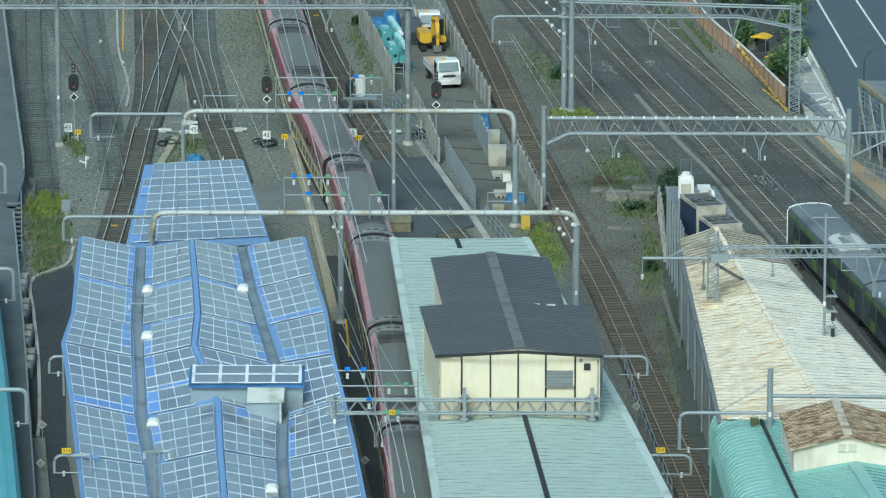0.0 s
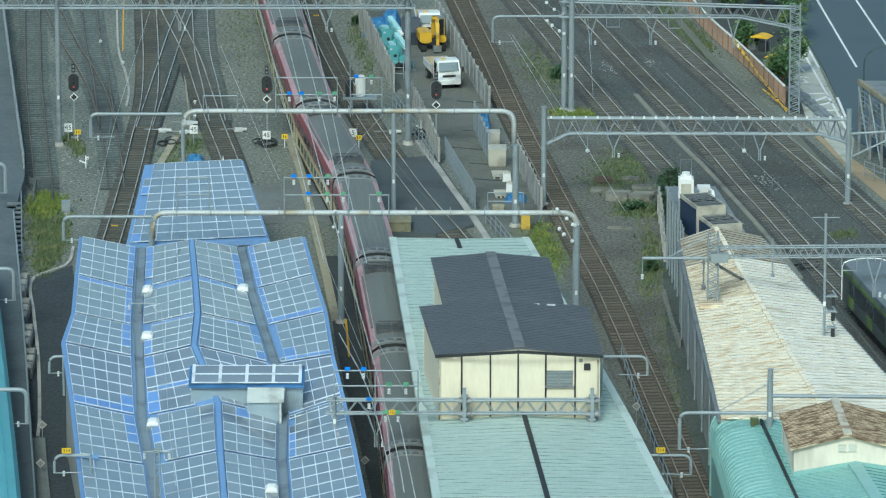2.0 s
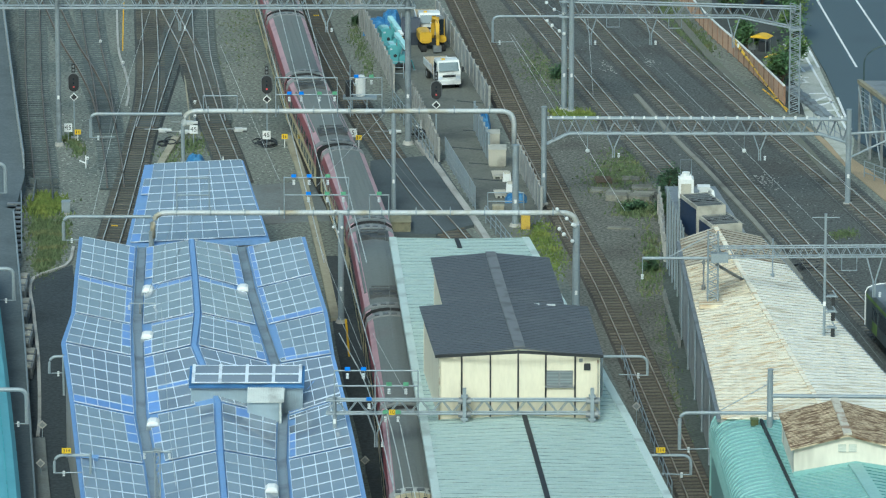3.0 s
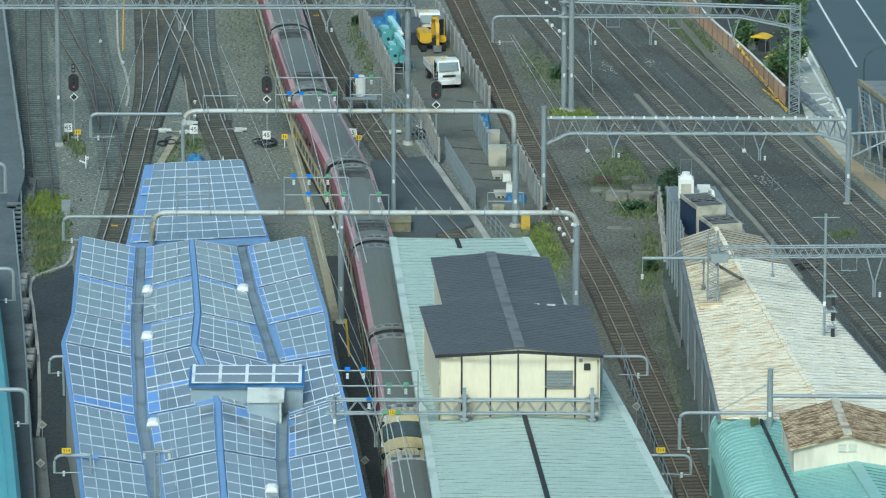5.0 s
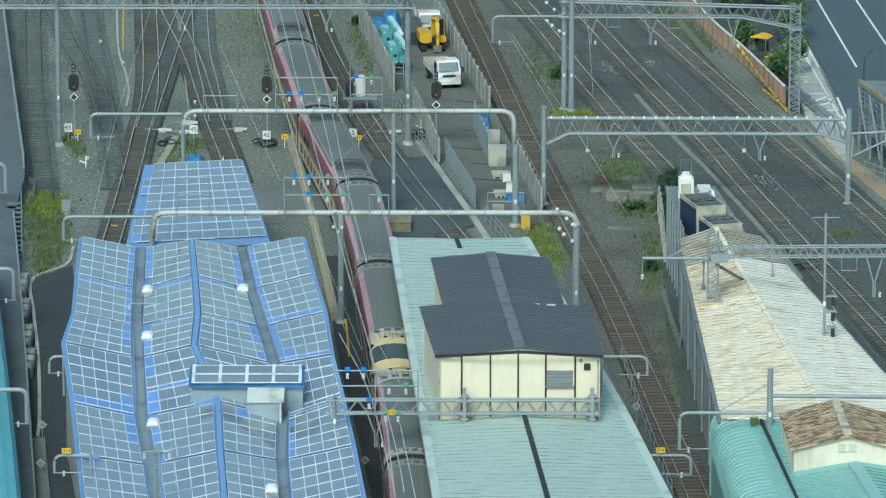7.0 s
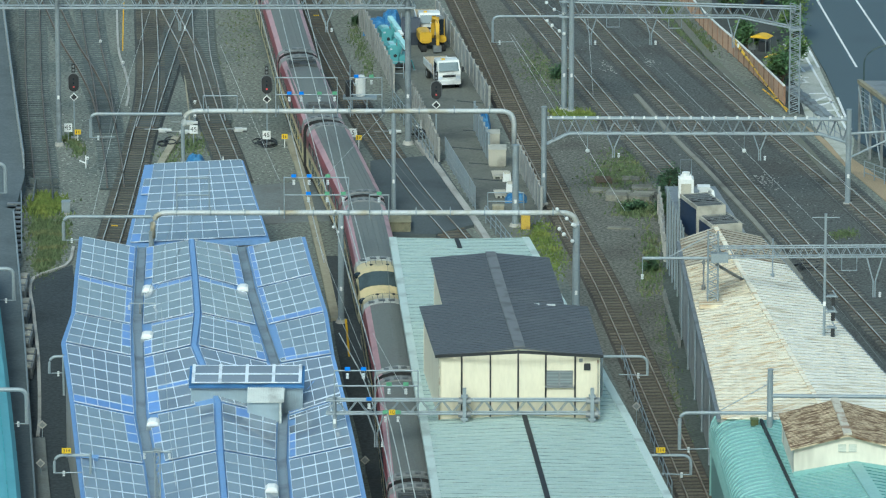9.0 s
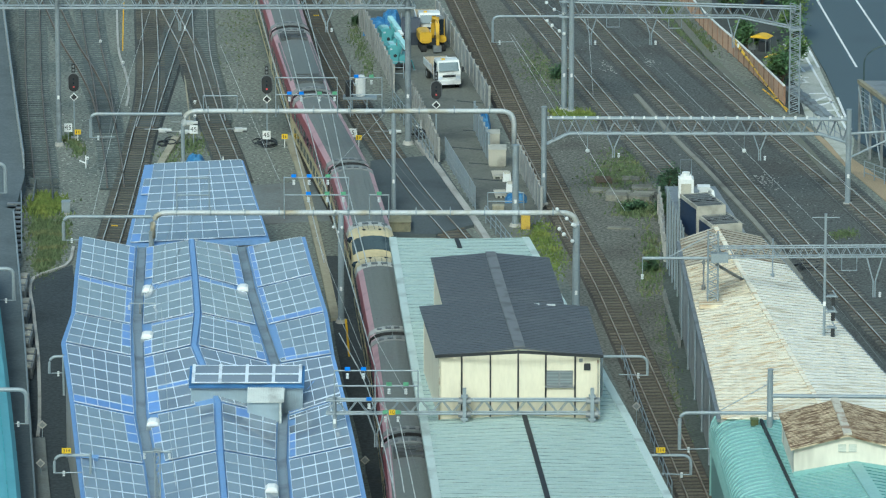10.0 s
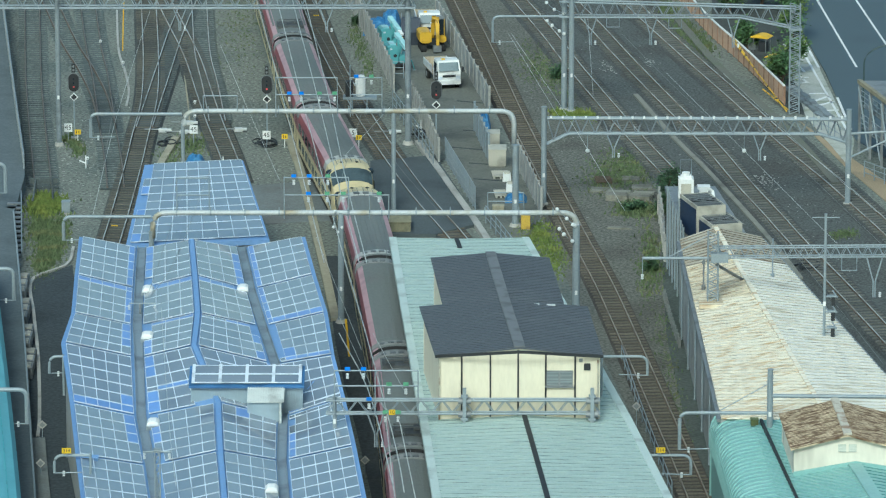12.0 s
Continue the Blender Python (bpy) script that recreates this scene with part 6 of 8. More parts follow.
railing([(0.16, 398.23), (1.19, 390.91), (2.3, 383.08)], 1.7, 1.3, net=True, label="chain-link fence on galvanised posts")
railing([(2.84, 380.79), (3.74, 376.28), (4.95, 369.7)], 1.2, 1.6)
railing([(-3.89, 423.64), (-2.23, 423.64)], 1.3, 1.0)
railing([(10.83, 346.67), (11.55, 334.94), (12.96, 316.23)], 1.0, 2.2, 2, label="thin pipe railing along the hall")
PEACH = mat("peach_panel", (0.5, 0.34, 0.24), 0.8, vary=0.1, size=0.4, fine=5, second=(0.42, 0.3, 0.22))
wall_f = fence([(16.51, 464.16), (18.45, 450.21), (20.13, 438.62), (22.36, 427.39), (24.64, 414.54)], 1.35, 1.6, PEACH, mat("rust_post", (0.28, 0.17, 0.11), 0.8), "peach-coloured panel wall with white coping along the road", 0.02)
p = smooth_path([(16.51, 464.16), (18.45, 450.21), (20.13, 438.62), (22.36, 427.39), (24.64, 414.54)], 1.6)
part("coping", Mesh().tube([(q[0], q[1], 1.4) for q in p], 0.08, 6), WHITE, wall_f, "white coping")
YELLOW = mat("yellow_paint", (0.72, 0.45, 0.03), 0.5, vary=0.08)
for a, b in (((21.46, 430.03, 1.55), (24.5, 412.01, 0.3)), ((21.57, 430.58, 1.6), (22.92, 420.74, 1.0)), ((23.1, 417.71, 0.6), (24.61, 412.54, 0.3))):
    y_ = thing("yellow_pipe", "yellow sleeved cable pipe with dark rings", "pipe", group="yellow pipes")
    part("pipe", Mesh().tube([a, b], 0.05, 8), YELLOW, y_)
    for k in range(1, 6):
        q = mix(a, b, k / 6)
        part("ring", Mesh().tube([mix(a, b, k / 6 - 0.008), mix(a, b, k / 6 + 0.008)], 0.065, 8), DARK, y_)
y_ = thing("yellow_pole", "slender yellow marker pole leaning in gravel", "pole", (0, 0, 0))
part("pole", Mesh().tube([(-5.7, 347.7, 0.0), (-5.9, 347.7, 2.38)], 0.07, 8), YELLOW, y_)
y_ = thing("yellow_pole", "slender yellow pole along a cable", "pole", (0, 0, 0))
part("pole", Mesh().tube([(-23.95, 433.13, 0.0), (-23.81, 433.13, 4.1)], 0.045, 8), YELLOW, y_)

# asphalt whose dark colour includes the shade lying beside the workshop
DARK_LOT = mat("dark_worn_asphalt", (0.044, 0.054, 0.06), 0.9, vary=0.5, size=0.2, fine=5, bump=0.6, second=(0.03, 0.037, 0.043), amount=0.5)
slab_ground("pavement_7", [(-26.57, 365.43), (-23.87, 369.7), (-21.73, 346.67), (-19.32, 316.23), (-22.78, 316.23)], 0.04, DARK_LOT, "worn asphalt painted shade-dark between workshop and platform")
# slab added over the gravel to paint the shade between workshop and train
slab_ground("pavement_9", [(-7.7, 372.0), (-7.2, 362.0), (-6.6, 351.0), (-5.9, 341.5), (-5.0, 331.2), (-4.2, 321.0), (-3.4, 310.5), (-2.9, 300.0), (2.0, 300.0), (0.0, 318.0), (-1.2, 340.0), (-3.0, 362.0), (-4.5, 372.0)], 0.03, mat("oily_gravel", (0.048, 0.056, 0.06), 0.92, vary=0.5, size=0.3, fine=5, bump=0.6, second=(0.07, 0.074, 0.07), amount=0.45), "gravel painted shade-dark between the workshop and the line")
# green-grey lane; the gap's shade along the shed is mixed into its tone
slab_ground("pavement_8", [(14.2, 374.06), (15.86, 374.06), (16.66, 331.97), (17.07, 314.09), (15.35, 314.09), (14.19, 331.97), (13.76, 351.85)], 0.04, mat("mossy_lane", (0.08, 0.092, 0.082), 0.92, vary=0.4, size=0.25, fine=5, bump=0.4, second=(0.05, 0.062, 0.05), amount=0.5), "mossy concrete lane beside the sheds, its colour darkened for shade")

# ---------------------------------------------------------------- plants
LEAF = mat("leaf_green", (0.1, 0.18, 0.07), 0.7, vary=0.5, size=0.8, fine=3, second=(0.22, 0.28, 0.06), amount=0.5)
LEAF_DARK = mat("dark_leaf", (0.06, 0.11, 0.05), 0.7, vary=0.4, size=0.6, fine=3, second=(0.06, 0.1, 0.03), amount=0.5)
GRASS = mat("grass_green", (0.15, 0.2, 0.045), 0.8, vary=0.4, size=0.6, fine=3, second=(0.22, 0.25, 0.055), amount=0.5)
GRASS_DULL = mat("dull_grass", (0.115, 0.155, 0.07), 0.85, vary=0.4, size=0.6, fine=3, second=(0.17, 0.18, 0.08), amount=0.5)
BARK = mat("bark", (0.11, 0.08, 0.055), 0.95, vary=0.3, size=2, fine=9, bump=0.5)


def leaf(m, x, y, z, s, rng):
    a, t = rng.uniform(0, 6.28), rng.uniform(-0.9, 0.9)
    ux, uy, uz = math.cos(a) * s, math.sin(a) * s, t * s * 0.6
    vx, vy, vz = -math.sin(a) * s * 0.6, math.cos(a) * s * 0.6, rng.uniform(-0.5, 0.5) * s
    m.add([(x - ux, y - uy, z - uz), (x + vx, y + vy, z + vz), (x + ux, y + uy, z + uz), (x - vx, y - vy, z - vz)], [(0, 1, 2, 3)])


def tree(at, height, spread, seed, leaves=2600, material=LEAF):
    rng = random.Random(seed)
    root = thing("roadside_tree", "leafy green roadside tree with an uneven crown", "tree", at, "roadside trees")
    m = Mesh().tube([(0, 0, 0), (0.1, 0.05, height * 0.3), (-0.05, 0.1, height * 0.6), (0.1, 0, height * 0.9)], [0.16, 0.12, 0.08, 0.03], 8)
    tips = []
    for k in range(13):
        z = height * rng.uniform(0.3, 0.85)
        a = rng.uniform(0, 6.28)
        r = spread * rng.uniform(0.4, 1.0)
        e = (math.cos(a) * r, math.sin(a) * r, z + rng.uniform(0.1, 0.9))
        m.tube([(0, 0, z - 0.3), mix((0, 0, z), e, 0.5), e], [0.06, 0.04, 0.015], 5)
        tips.append(e)
        tips.append(mix((0, 0, z), e, 0.6))
    part("trunk", m, BARK, root)
    m = Mesh()
    for k in range(leaves):
        c = rng.choice(tips)
        g = [rng.gauss(0, 0.34) for _ in range(3)]
        leaf(m, c[0] + g[0] * spread * 0.7, c[1] + g[1] * spread * 0.7, c[2] + g[2] * 0.9, rng.uniform(0.07, 0.17), rng)
    tagged(part("crown", m, material, root), kind="stuff")


def shrub(at, w, h, seed, material=LEAF_DARK, leaves=900, name="shrub", label="wild dark green shrub in gravel"):
    rng = random.Random(seed)
    root = thing(name, label, "shrub", at, "wild shrubs")
    m = Mesh()
    for k in range(7):
        a = rng.uniform(0, 6.28)
        m.tube([(0, 0, 0), (math.cos(a) * w * 0.3, math.sin(a) * w * 0.3, h * rng.uniform(0.5, 0.9))], [0.03, 0.01], 5)
    part("stem", m, BARK, root)
    m = Mesh()
    lumps = [(rng.uniform(-w, w) * 0.35, rng.uniform(-w, w) * 0.6, rng.uniform(0.2, 0.75) * h) for _ in range(9)]
    for k in range(leaves):
        c = rng.choice(lumps)
        leaf(m, c[0] + rng.gauss(0, w * 0.14), c[1] + rng.gauss(0, w * 0.2), max(0.05, c[2] + rng.gauss(0, h * 0.16)), rng.uniform(0.05, 0.13), rng)
    tagged(part("foliage", m, material, root), kind="stuff")


def grass(pts, r, blades, seed, material=GRASS, tall=0.3):
    """Loose tufts round a line of places."""
    rng = random.Random(seed)
    m = Mesh()
    for k in range(blades):
        i = rng.randrange(len(pts))
        x, y = pts[i][0] + rng.gauss(0, r[0]), pts[i][1] + rng.gauss(0, r[1])
        h, a = tall * rng.uniform(0.3, 1.1), rng.uniform(0, 6.28)
        w = 0.05 + 0.05 * rng.random()
        m.add([(x - w * math.cos(a), y - w * math.sin(a), 0), (x + w * math.cos(a), y + w * math.sin(a), 0), (x + rng.uniform(-0.12, 0.12), y + rng.uniform(-0.12, 0.12), h)], [(0, 1, 2)])
    return tagged(new("grass", m.data("grass", material)), "patchy yellow-green weeds growing in gravel", "grass", kind="stuff")


grass([(-27.01, 386.49), (-26.37, 385.86), (-25.87, 385.24), (-26.54, 383.85), (-27.12, 384.62)], (0.3, 1.0), 4500, 1, tall=0.4)
grass([(-26.67, 380.03), (-25.91, 377.02), (-25.35, 374.06), (-25.71, 371.14), (-25.45, 378.52)], (0.4, 2.2), 4500, 2, GRASS_DULL)
grass([(-26.37, 404.43), (-25.75, 403.24), (-25.3, 401.06)], (0.25, 0.8), 600, 3, GRASS_DULL)
grass([(6.59, 376.28), (7.03, 374.06), (6.15, 377.02), (7.36, 371.87), (6.54, 378.22), (5.61, 378.22), (6.95, 369.7)], (0.45, 1.9), 1900, 4, tall=0.2)
grass([(11.48, 395.76), (12.67, 396.41), (13.4, 394.94), (11.98, 392.84), (13.1, 397.73), (10.8, 391.71)], (0.8, 2.6), 2600, 5, GRASS_DULL, 0.22)
grass([(12.88, 384.62), (12.3, 384.31), (13.42, 383.85)], (0.5, 1.0), 1500, 6, GRASS_DULL, 0.3)
grass([(26.22, 377.77), (26.57, 377.47), (26.97, 377.92), (25.89, 377.32)], (0.25, 0.5), 350, 7, GRASS_DULL, 0.22)
grass([(8.31, 412.41), (8.9, 411.88), (9.51, 412.23), (10.31, 411.7)], (0.35, 0.7), 1500, 8)
grass([(18.09, 441.01), (18.79, 437.04), (19.52, 434.1), (17.24, 447.11)], (0.4, 2.2), 2000, 9, GRASS_DULL)
grass([(7.34, 427.39), (6.76, 430.24), (7.93, 425.51), (8.9, 421.79)], (0.9, 3.2), 1500, 10, GRASS_DULL, 0.2)
grass([(-6.72, 439.02), (-6.08, 433.13), (-5.51, 427.39)], (0.25, 2.0), 450, 11, GRASS_DULL, 0.25)
grass([(13.39, 374.06), (13.48, 368.98), (12.89, 365.43), (13.76, 371.87)], (0.3, 3.0), 900, 12, GRASS_DULL, 0.35)
grass([(-15.86, 441.01), (-15.02, 435.08), (-15.63, 447.11)], (0.9, 6.0), 500, 13, GRASS_DULL, 0.15)
grass([(-17.93, 403.24), (-17.29, 402.06), (-18.92, 399.05)], (0.5, 1.5), 600, 14, GRASS_DULL, 0.3)
grass([(13.57, 346.67), (13.63, 339.18), (13.86, 331.97), (13.68, 354.49)], (0.35, 3.5), 450, 15, GRASS_DULL, 0.25)
for k, (p, w, h) in enumerate((((15.02, 388.53, 0.0), 1.3, 1.6), ((15.65, 390.91, 0.0), 1.2, 1.5), ((14.63, 383.85, 0.0), 1.0, 1.2), ((13.27, 368.26, 0.0), 0.8, 1.0), ((8.45, 424.01, 0.0), 1.3, 1.0), ((12.76, 384.31, 0.0), 1.3, 0.7), ((-6.72, 442.02, 0.0), 0.4, 0.7))):
    shrub(p, w, h, 30 + k)
for k, (p, h, s) in enumerate((((24.6, 421.2, 0.0), 2.3, 1.1), ((25.7, 424.5, 0.0), 3.0, 1.1), ((22.7, 433.5, 0.0), 1.5, 0.8), ((26.2, 435.5, 0.0), 3.2, 1.2), ((26.6, 446.0, 0.0), 3.2, 1.3), ((22.0, 446.5, 0.0), 2.2, 1.2), ((24.6, 448.5, 0.0), 2.4, 1.2))):
    tree(p, h, s, 60 + k, 1700, LEAF)
# verge soil coloured dark, with the shade under the trees painted in
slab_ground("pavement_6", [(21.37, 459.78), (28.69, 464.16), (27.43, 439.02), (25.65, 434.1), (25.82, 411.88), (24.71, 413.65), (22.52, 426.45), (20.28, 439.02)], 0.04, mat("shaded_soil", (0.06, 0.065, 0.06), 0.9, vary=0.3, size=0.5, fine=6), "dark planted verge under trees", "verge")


# ---------------------------------------------------------------- roadside huts, rocks, steel stair tower, lamp
def awning_hut(at, turn):
    root = thing("yellow_awning_stall", "small dark stall with a bright yellow awning roof", "stall", at, "yellow stalls", turn=turn)
    for x in (-0.5, 0.5):
        for y in (-0.45, 0.45):
            part("post", Mesh().tube([(x, y, 0), (x, y, 1.25)], 0.03, 6), GREY_METAL, root)
    part("body", Mesh().box(0.1, 0.1, 0, 0.6, 0.5, 0.8), DARK, root)
    part("awning", Mesh().loft([[(-0.72, y, 1.18), (-0.2, y, 1.36), (0.2, y, 1.36), (0.72, y, 1.18), (0.7, y, 1.14), (-0.7, y, 1.14)] for y in (-0.55, 0.55)]), YELLOW, root, "yellow awning")
    part("side_cover", Mesh().loft([[(-1.3, y, 0), (-0.5, y, 0), (-0.6, y, h), (-1.1, y, h * 0.8)] for y, h in ((0.2, 0.8), (1.2, 1.0), (2.4, 0.6))]), GREY_METAL, root, "grey tarpaulin cover")


awning_hut((23.8, 432.74, 0.0), -25)
awning_hut((24.49, 425.88, 0.0), -25)
bank = thing("paving_bank", "sloping bank of grey stone slabs beside the road", "embankment")
ROCK = mat("slab_stone", (0.2, 0.23, 0.25), 0.85, vary=0.2, size=1.2, fine=6, second=(0.12, 0.13, 0.14))
for i in range(9):
    for j in range(2):
        x, y = mix((25.35, 419.5), (27.0, 411.0), i / 8)
        part("stone", Mesh().box(x + j * 0.42 - 0.15 * (1 - i / 8), y - j * 0.5 + random.uniform(-0.2, 0.2), 0, 0.45, 1.3, 0.2 + 0.12 * j + random.uniform(0, 0.1), 12 + random.uniform(-6, 6)), ROCK, bank)
tower = thing("steel_stair_tower", "grey steel stair tower with railings beside the road", "stair tower")
ta, tb = (28.88, 401.21, 5.0), (30.63, 393.61, 5.0)
TAN_STEEL = mat("tan_steel", (0.3, 0.27, 0.19), 0.7, size=0.6)
part("top_beam", Mesh().slab([(tb[0] - 0.14, tb[1], 5.1), (tb[0] + 0.14, tb[1], 5.1), (ta[0] + 0.14, ta[1], 5.1), (ta[0] - 0.14, ta[1], 5.1)], 0.28), TAN_STEEL, tower, "tan steel edge beam")
part("back_beam", Mesh().slab([(tb[0] + 2.2, tb[1], 5.1), (tb[0] + 2.4, tb[1], 5.1), (ta[0] + 2.4, ta[1], 5.1), (ta[0] + 2.2, ta[1], 5.1)], 0.28), TAN_STEEL, tower)
part("roof_sheet", Mesh().slab([(tb[0] + 0.2, tb[1], 5.0), (tb[0] + 2.2, tb[1], 5.0), (ta[0] + 2.2, ta[1], 5.0), (ta[0] + 0.2, ta[1], 5.0)], 0.06), GREY_METAL, tower)
for u in (0.02, 0.35, 0.7, 0.98):
    q = mix(ta, tb, u)
    for o in (0.0, 2.3):
        part("post", Mesh().box(q[0] + o, q[1], 0, 0.18, 0.18, 4.8), GREY_METAL, tower)
    part("cross_beam", Mesh().box(q[0] + 1.15, q[1], 4.55, 2.3, 0.16, 0.2), GREY_METAL, tower)
for z in (1.7, 3.3):
    part("landing", Mesh().slab([(tb[0] + 0.2, tb[1], z), (tb[0] + 2.2, tb[1], z), (ta[0] + 2.2, ta[1], z), (ta[0] + 0.2, ta[1], z)], 0.1), GREY_METAL, tower)
    for dz in (0.35, 0.7, 1.05):
        part("rail", Mesh().tube([(ta[0] + 0.1, ta[1], z + dz), (tb[0] + 0.1, tb[1], z + dz)], 0.03, 6), GALV, tower)
    for k in range(9):
        q = mix(ta, tb, k / 8)
        part("baluster", Mesh().tube([(q[0] + 0.1, q[1], z), (q[0] + 0.1, q[1], z + 1.05)], 0.025, 6), GALV, tower)
for u0, u1 in ((0.02, 0.35), (0.35, 0.7), (0.7, 0.98)):
    a, b = mix(ta, tb, u0), mix(ta, tb, u1)
    part("brace", Mesh().tube([(a[0] - 0.1, a[1], 4.6), (b[0] - 0.1, b[1], 0.6)], 0.06, 6), GALV, tower)
for k in range(11):
    part("tread", Mesh().box(tb[0] + 1.2, tb[1] - 3.4 + 0.3 * k, 0.15 * k, 1.6, 0.32, 0.15), GREY_METAL, tower)
lamp = thing("street_lamp", "dark street lamp with a curved arm", "street lamp", (29.51, 405.8, 0.0))
lh = 5.21
part("post", Mesh().tube([(0, 0, 0), (0, 0, lh)] + [(1.9 - 1.9 * math.cos(radians(a)), 0, lh + 1.3 * math.sin(radians(a))) for a in range(15, 91, 15)], 0.06, 8), mat("dark_green_pole", (0.05, 0.08, 0.08), 0.5), lamp)
part("head", Mesh().box(2.1, 0, lh + 1.2, 0.6, 0.25, 0.12), GREY_METAL, lamp)
for k, (x0, x1) in enumerate(((28.75, 32.21),)):
    railing([(x0, 393.32), (x1, 387.43)], 1.2, 1.2, 3)
railing([(26.21, 408.38), (27.25, 405.8), (28.52, 401.06)], 1.1, 1.2, 2)


# ---------------------------------------------------------------- vehicles in the yard
# pale base colour stands in for the sky mirrored in the lorry glass
SCREEN = mat("sky_bright_windscreen", (0.2, 0.25, 0.27), 0.15, vary=0.15, size=1.2)
TYRE = mat("tyre_rubber", (0.02, 0.02, 0.02), 0.9)
TRUCK_WHITE = mat("white_lorry_paint", (0.72, 0.73, 0.72), 0.35, vary=0.04)
BED_TAN = mat("tan_lorry_bed", (0.42, 0.36, 0.26), 0.7, vary=0.1)
CYAN = mat("turquoise_paint", (0.13, 0.36, 0.38), 0.4, vary=0.08, size=0.8)
DIGGER = mat("digger_yellow", (0.62, 0.38, 0.03), 0.45, vary=0.08)


def lorry(at, turn, bed=BED_TAN, label="white cab-over tipper lorry with an open tan bed"):
    """A light lorry that looks along -y of its own space."""
    root = thing("lorry", label, "lorry", at, "yard lorries", turn=turn)
    part("chassis", Mesh().box(0, 0.3, 0.45, 0.8, 4.9, 0.25), DARK, root)
    sec = [[(-0.86, y0, 0.55), (0.86, y0, 0.55), (0.86, y1, 1.35), (0.8, y2, 2.1), (-0.8, y2, 2.1), (-0.86, y1, 1.35)] for y0, y1, y2 in ((-2.3, -2.32, -1.98), (-0.8, -0.8, -0.8))]
    cab = part("cab", Mesh().loft(sec), TRUCK_WHITE, root)
    part("windscreen", Mesh().slab([(-0.74, -2.325, 1.4), (0.74, -2.325, 1.4), (0.7, -2.07, 1.98), (-0.7, -2.07, 1.98)], 0.02), SCREEN, cab)
    for s in (-1, 1):
        part("side_window", Mesh().box(s * 0.84, -1.45, 1.4, 0.04, 0.8, 0.5), GLASS_DARK, cab)
        part("headlamp", Mesh().box(s * 0.66, -2.33, 0.8, 0.3, 0.06, 0.2), PANEL_FRAME, cab)
        part("mirror", Mesh().box(s * 1.02, -2.3, 1.3, 0.16, 0.06, 0.36), DARK, cab)
    part("grille", Mesh().box(0, -2.34, 0.95, 0.95, 0.04, 0.16), DARK, cab)
    part("bumper", Mesh().box(0, -2.36, 0.42, 1.7, 0.2, 0.28), TRUCK_WHITE, cab)
    part("roof_lamp", Mesh().box(-0.3, -1.6, 2.1, 0.25, 0.2, 0.1), YELLOW, cab)
    b = part("bed", Mesh().box(0, 1.05, 0.8, 1.7, 3.3, 0.1), bed, root)
    for x, y, sx, sy in ((-0.85, 1.05, 0.06, 3.3), (0.85, 1.05, 0.06, 3.3), (0, -0.6, 1.76, 0.06), (0, 2.7, 1.76, 0.06)):
        part("bed_side", Mesh().box(x, y, 0.9, sx, sy, 0.5 if y > 0 else 0.75), TRUCK_WHITE if x else bed, b)
    for s in (-1, 1):
        for y in (-1.6, 1.6):
            w = part("wheel", Mesh().tube([(s * 0.62, y, 0.4), (s * 0.85, y, 0.4)], 0.4, 14), TYRE, root)
            part("rim", Mesh().tube([(s * 0.8, y, 0.4), (s * 0.87, y, 0.4)], 0.2, 10), GREY_METAL, w)
    return root


lorry((-0.04, 422.35, 0.0), 12)
lorry((-1.15, 438.62, 0.0), 4, label="white cab-over lorry parked behind machines")
dig = thing("excavator", "yellow crawler excavator with a folded boom", "excavator", (-0.85, 433.52, 0.0), turn=8)
dig.scale = (0.85, 0.85, 0.85)
for s in (-1, 1):
    m = Mesh().loft([[(s * 0.85 + o, y, z) for y, z in ((-1.3, 0.25), (-1.1, 0), (1.1, 0), (1.3, 0.25), (1.2, 0.6), (-1.2, 0.6))] for o in (-0.22, 0.22)])
    part("crawler_track", m, TYRE, dig)
part("turntable", Mesh().tube([(0, 0, 0.55), (0, 0, 0.8)], 0.6, 14), DARK, dig)
# rounded counterweight, side tank, dark glazed cab and the folded boom between them
round_box = lambda x0, x1, z0, z1, ys, r: Mesh().loft([[(x0 + r * k, y, z0), (x1 - r * k, y, z0), (x1, y, z0 + r), (x1, y, z1 - r), (x1 - r * k, y, z1), (x0 + r * k, y, z1), (x0, y, z1 - r), (x0, y, z0 + r)] for y, k in ys])
part("counterweight", round_box(-1.15, -0.1, 0.75, 1.75, ((-0.8, 1.6), (-0.6, 1.0), (1.2, 1.0), (1.45, 1.6)), 0.16), DIGGER, dig)
part("side_tank", round_box(0.5, 1.2, 0.8, 1.35, ((-0.8, 1.5), (-0.65, 1.0), (1.2, 1.0), (1.35, 1.5)), 0.1), DIGGER, dig)
part("deck", Mesh().box(0.1, 0.3, 0.75, 1.9, 1.8, 0.3), DARK, dig)
cab = part("cab", round_box(0.35, 1.1, 1.3, 2.75, ((-0.3, 1.2), (-0.2, 1.0), (1.1, 1.0), (1.2, 1.2)), 0.08), GLASS_DARK, dig, "dark glazed cab")
for x in (0.38, 1.07):
    part("cab_pillar", Mesh().box(x, -0.3, 1.3, 0.06, 0.06, 1.45), DIGGER, cab)
part("cab_roof", Mesh().box(0.72, 0.45, 2.74, 0.75, 1.4, 0.06), GREY_METAL, cab)
boom_line = ((-0.15, 1.1, 0.2), (-0.45, 2.3, 0.24), (-0.75, 2.95, 0.22), (-1.2, 3.15, 0.17))
part("boom", Mesh().loft([[(0.05 + x, y - dz * 0.7, z + dz) for x, dz in ((-0.16, -r), (0.16, -r), (0.16, r), (-0.16, r))] for y, z, r in boom_line]), DIGGER, dig)
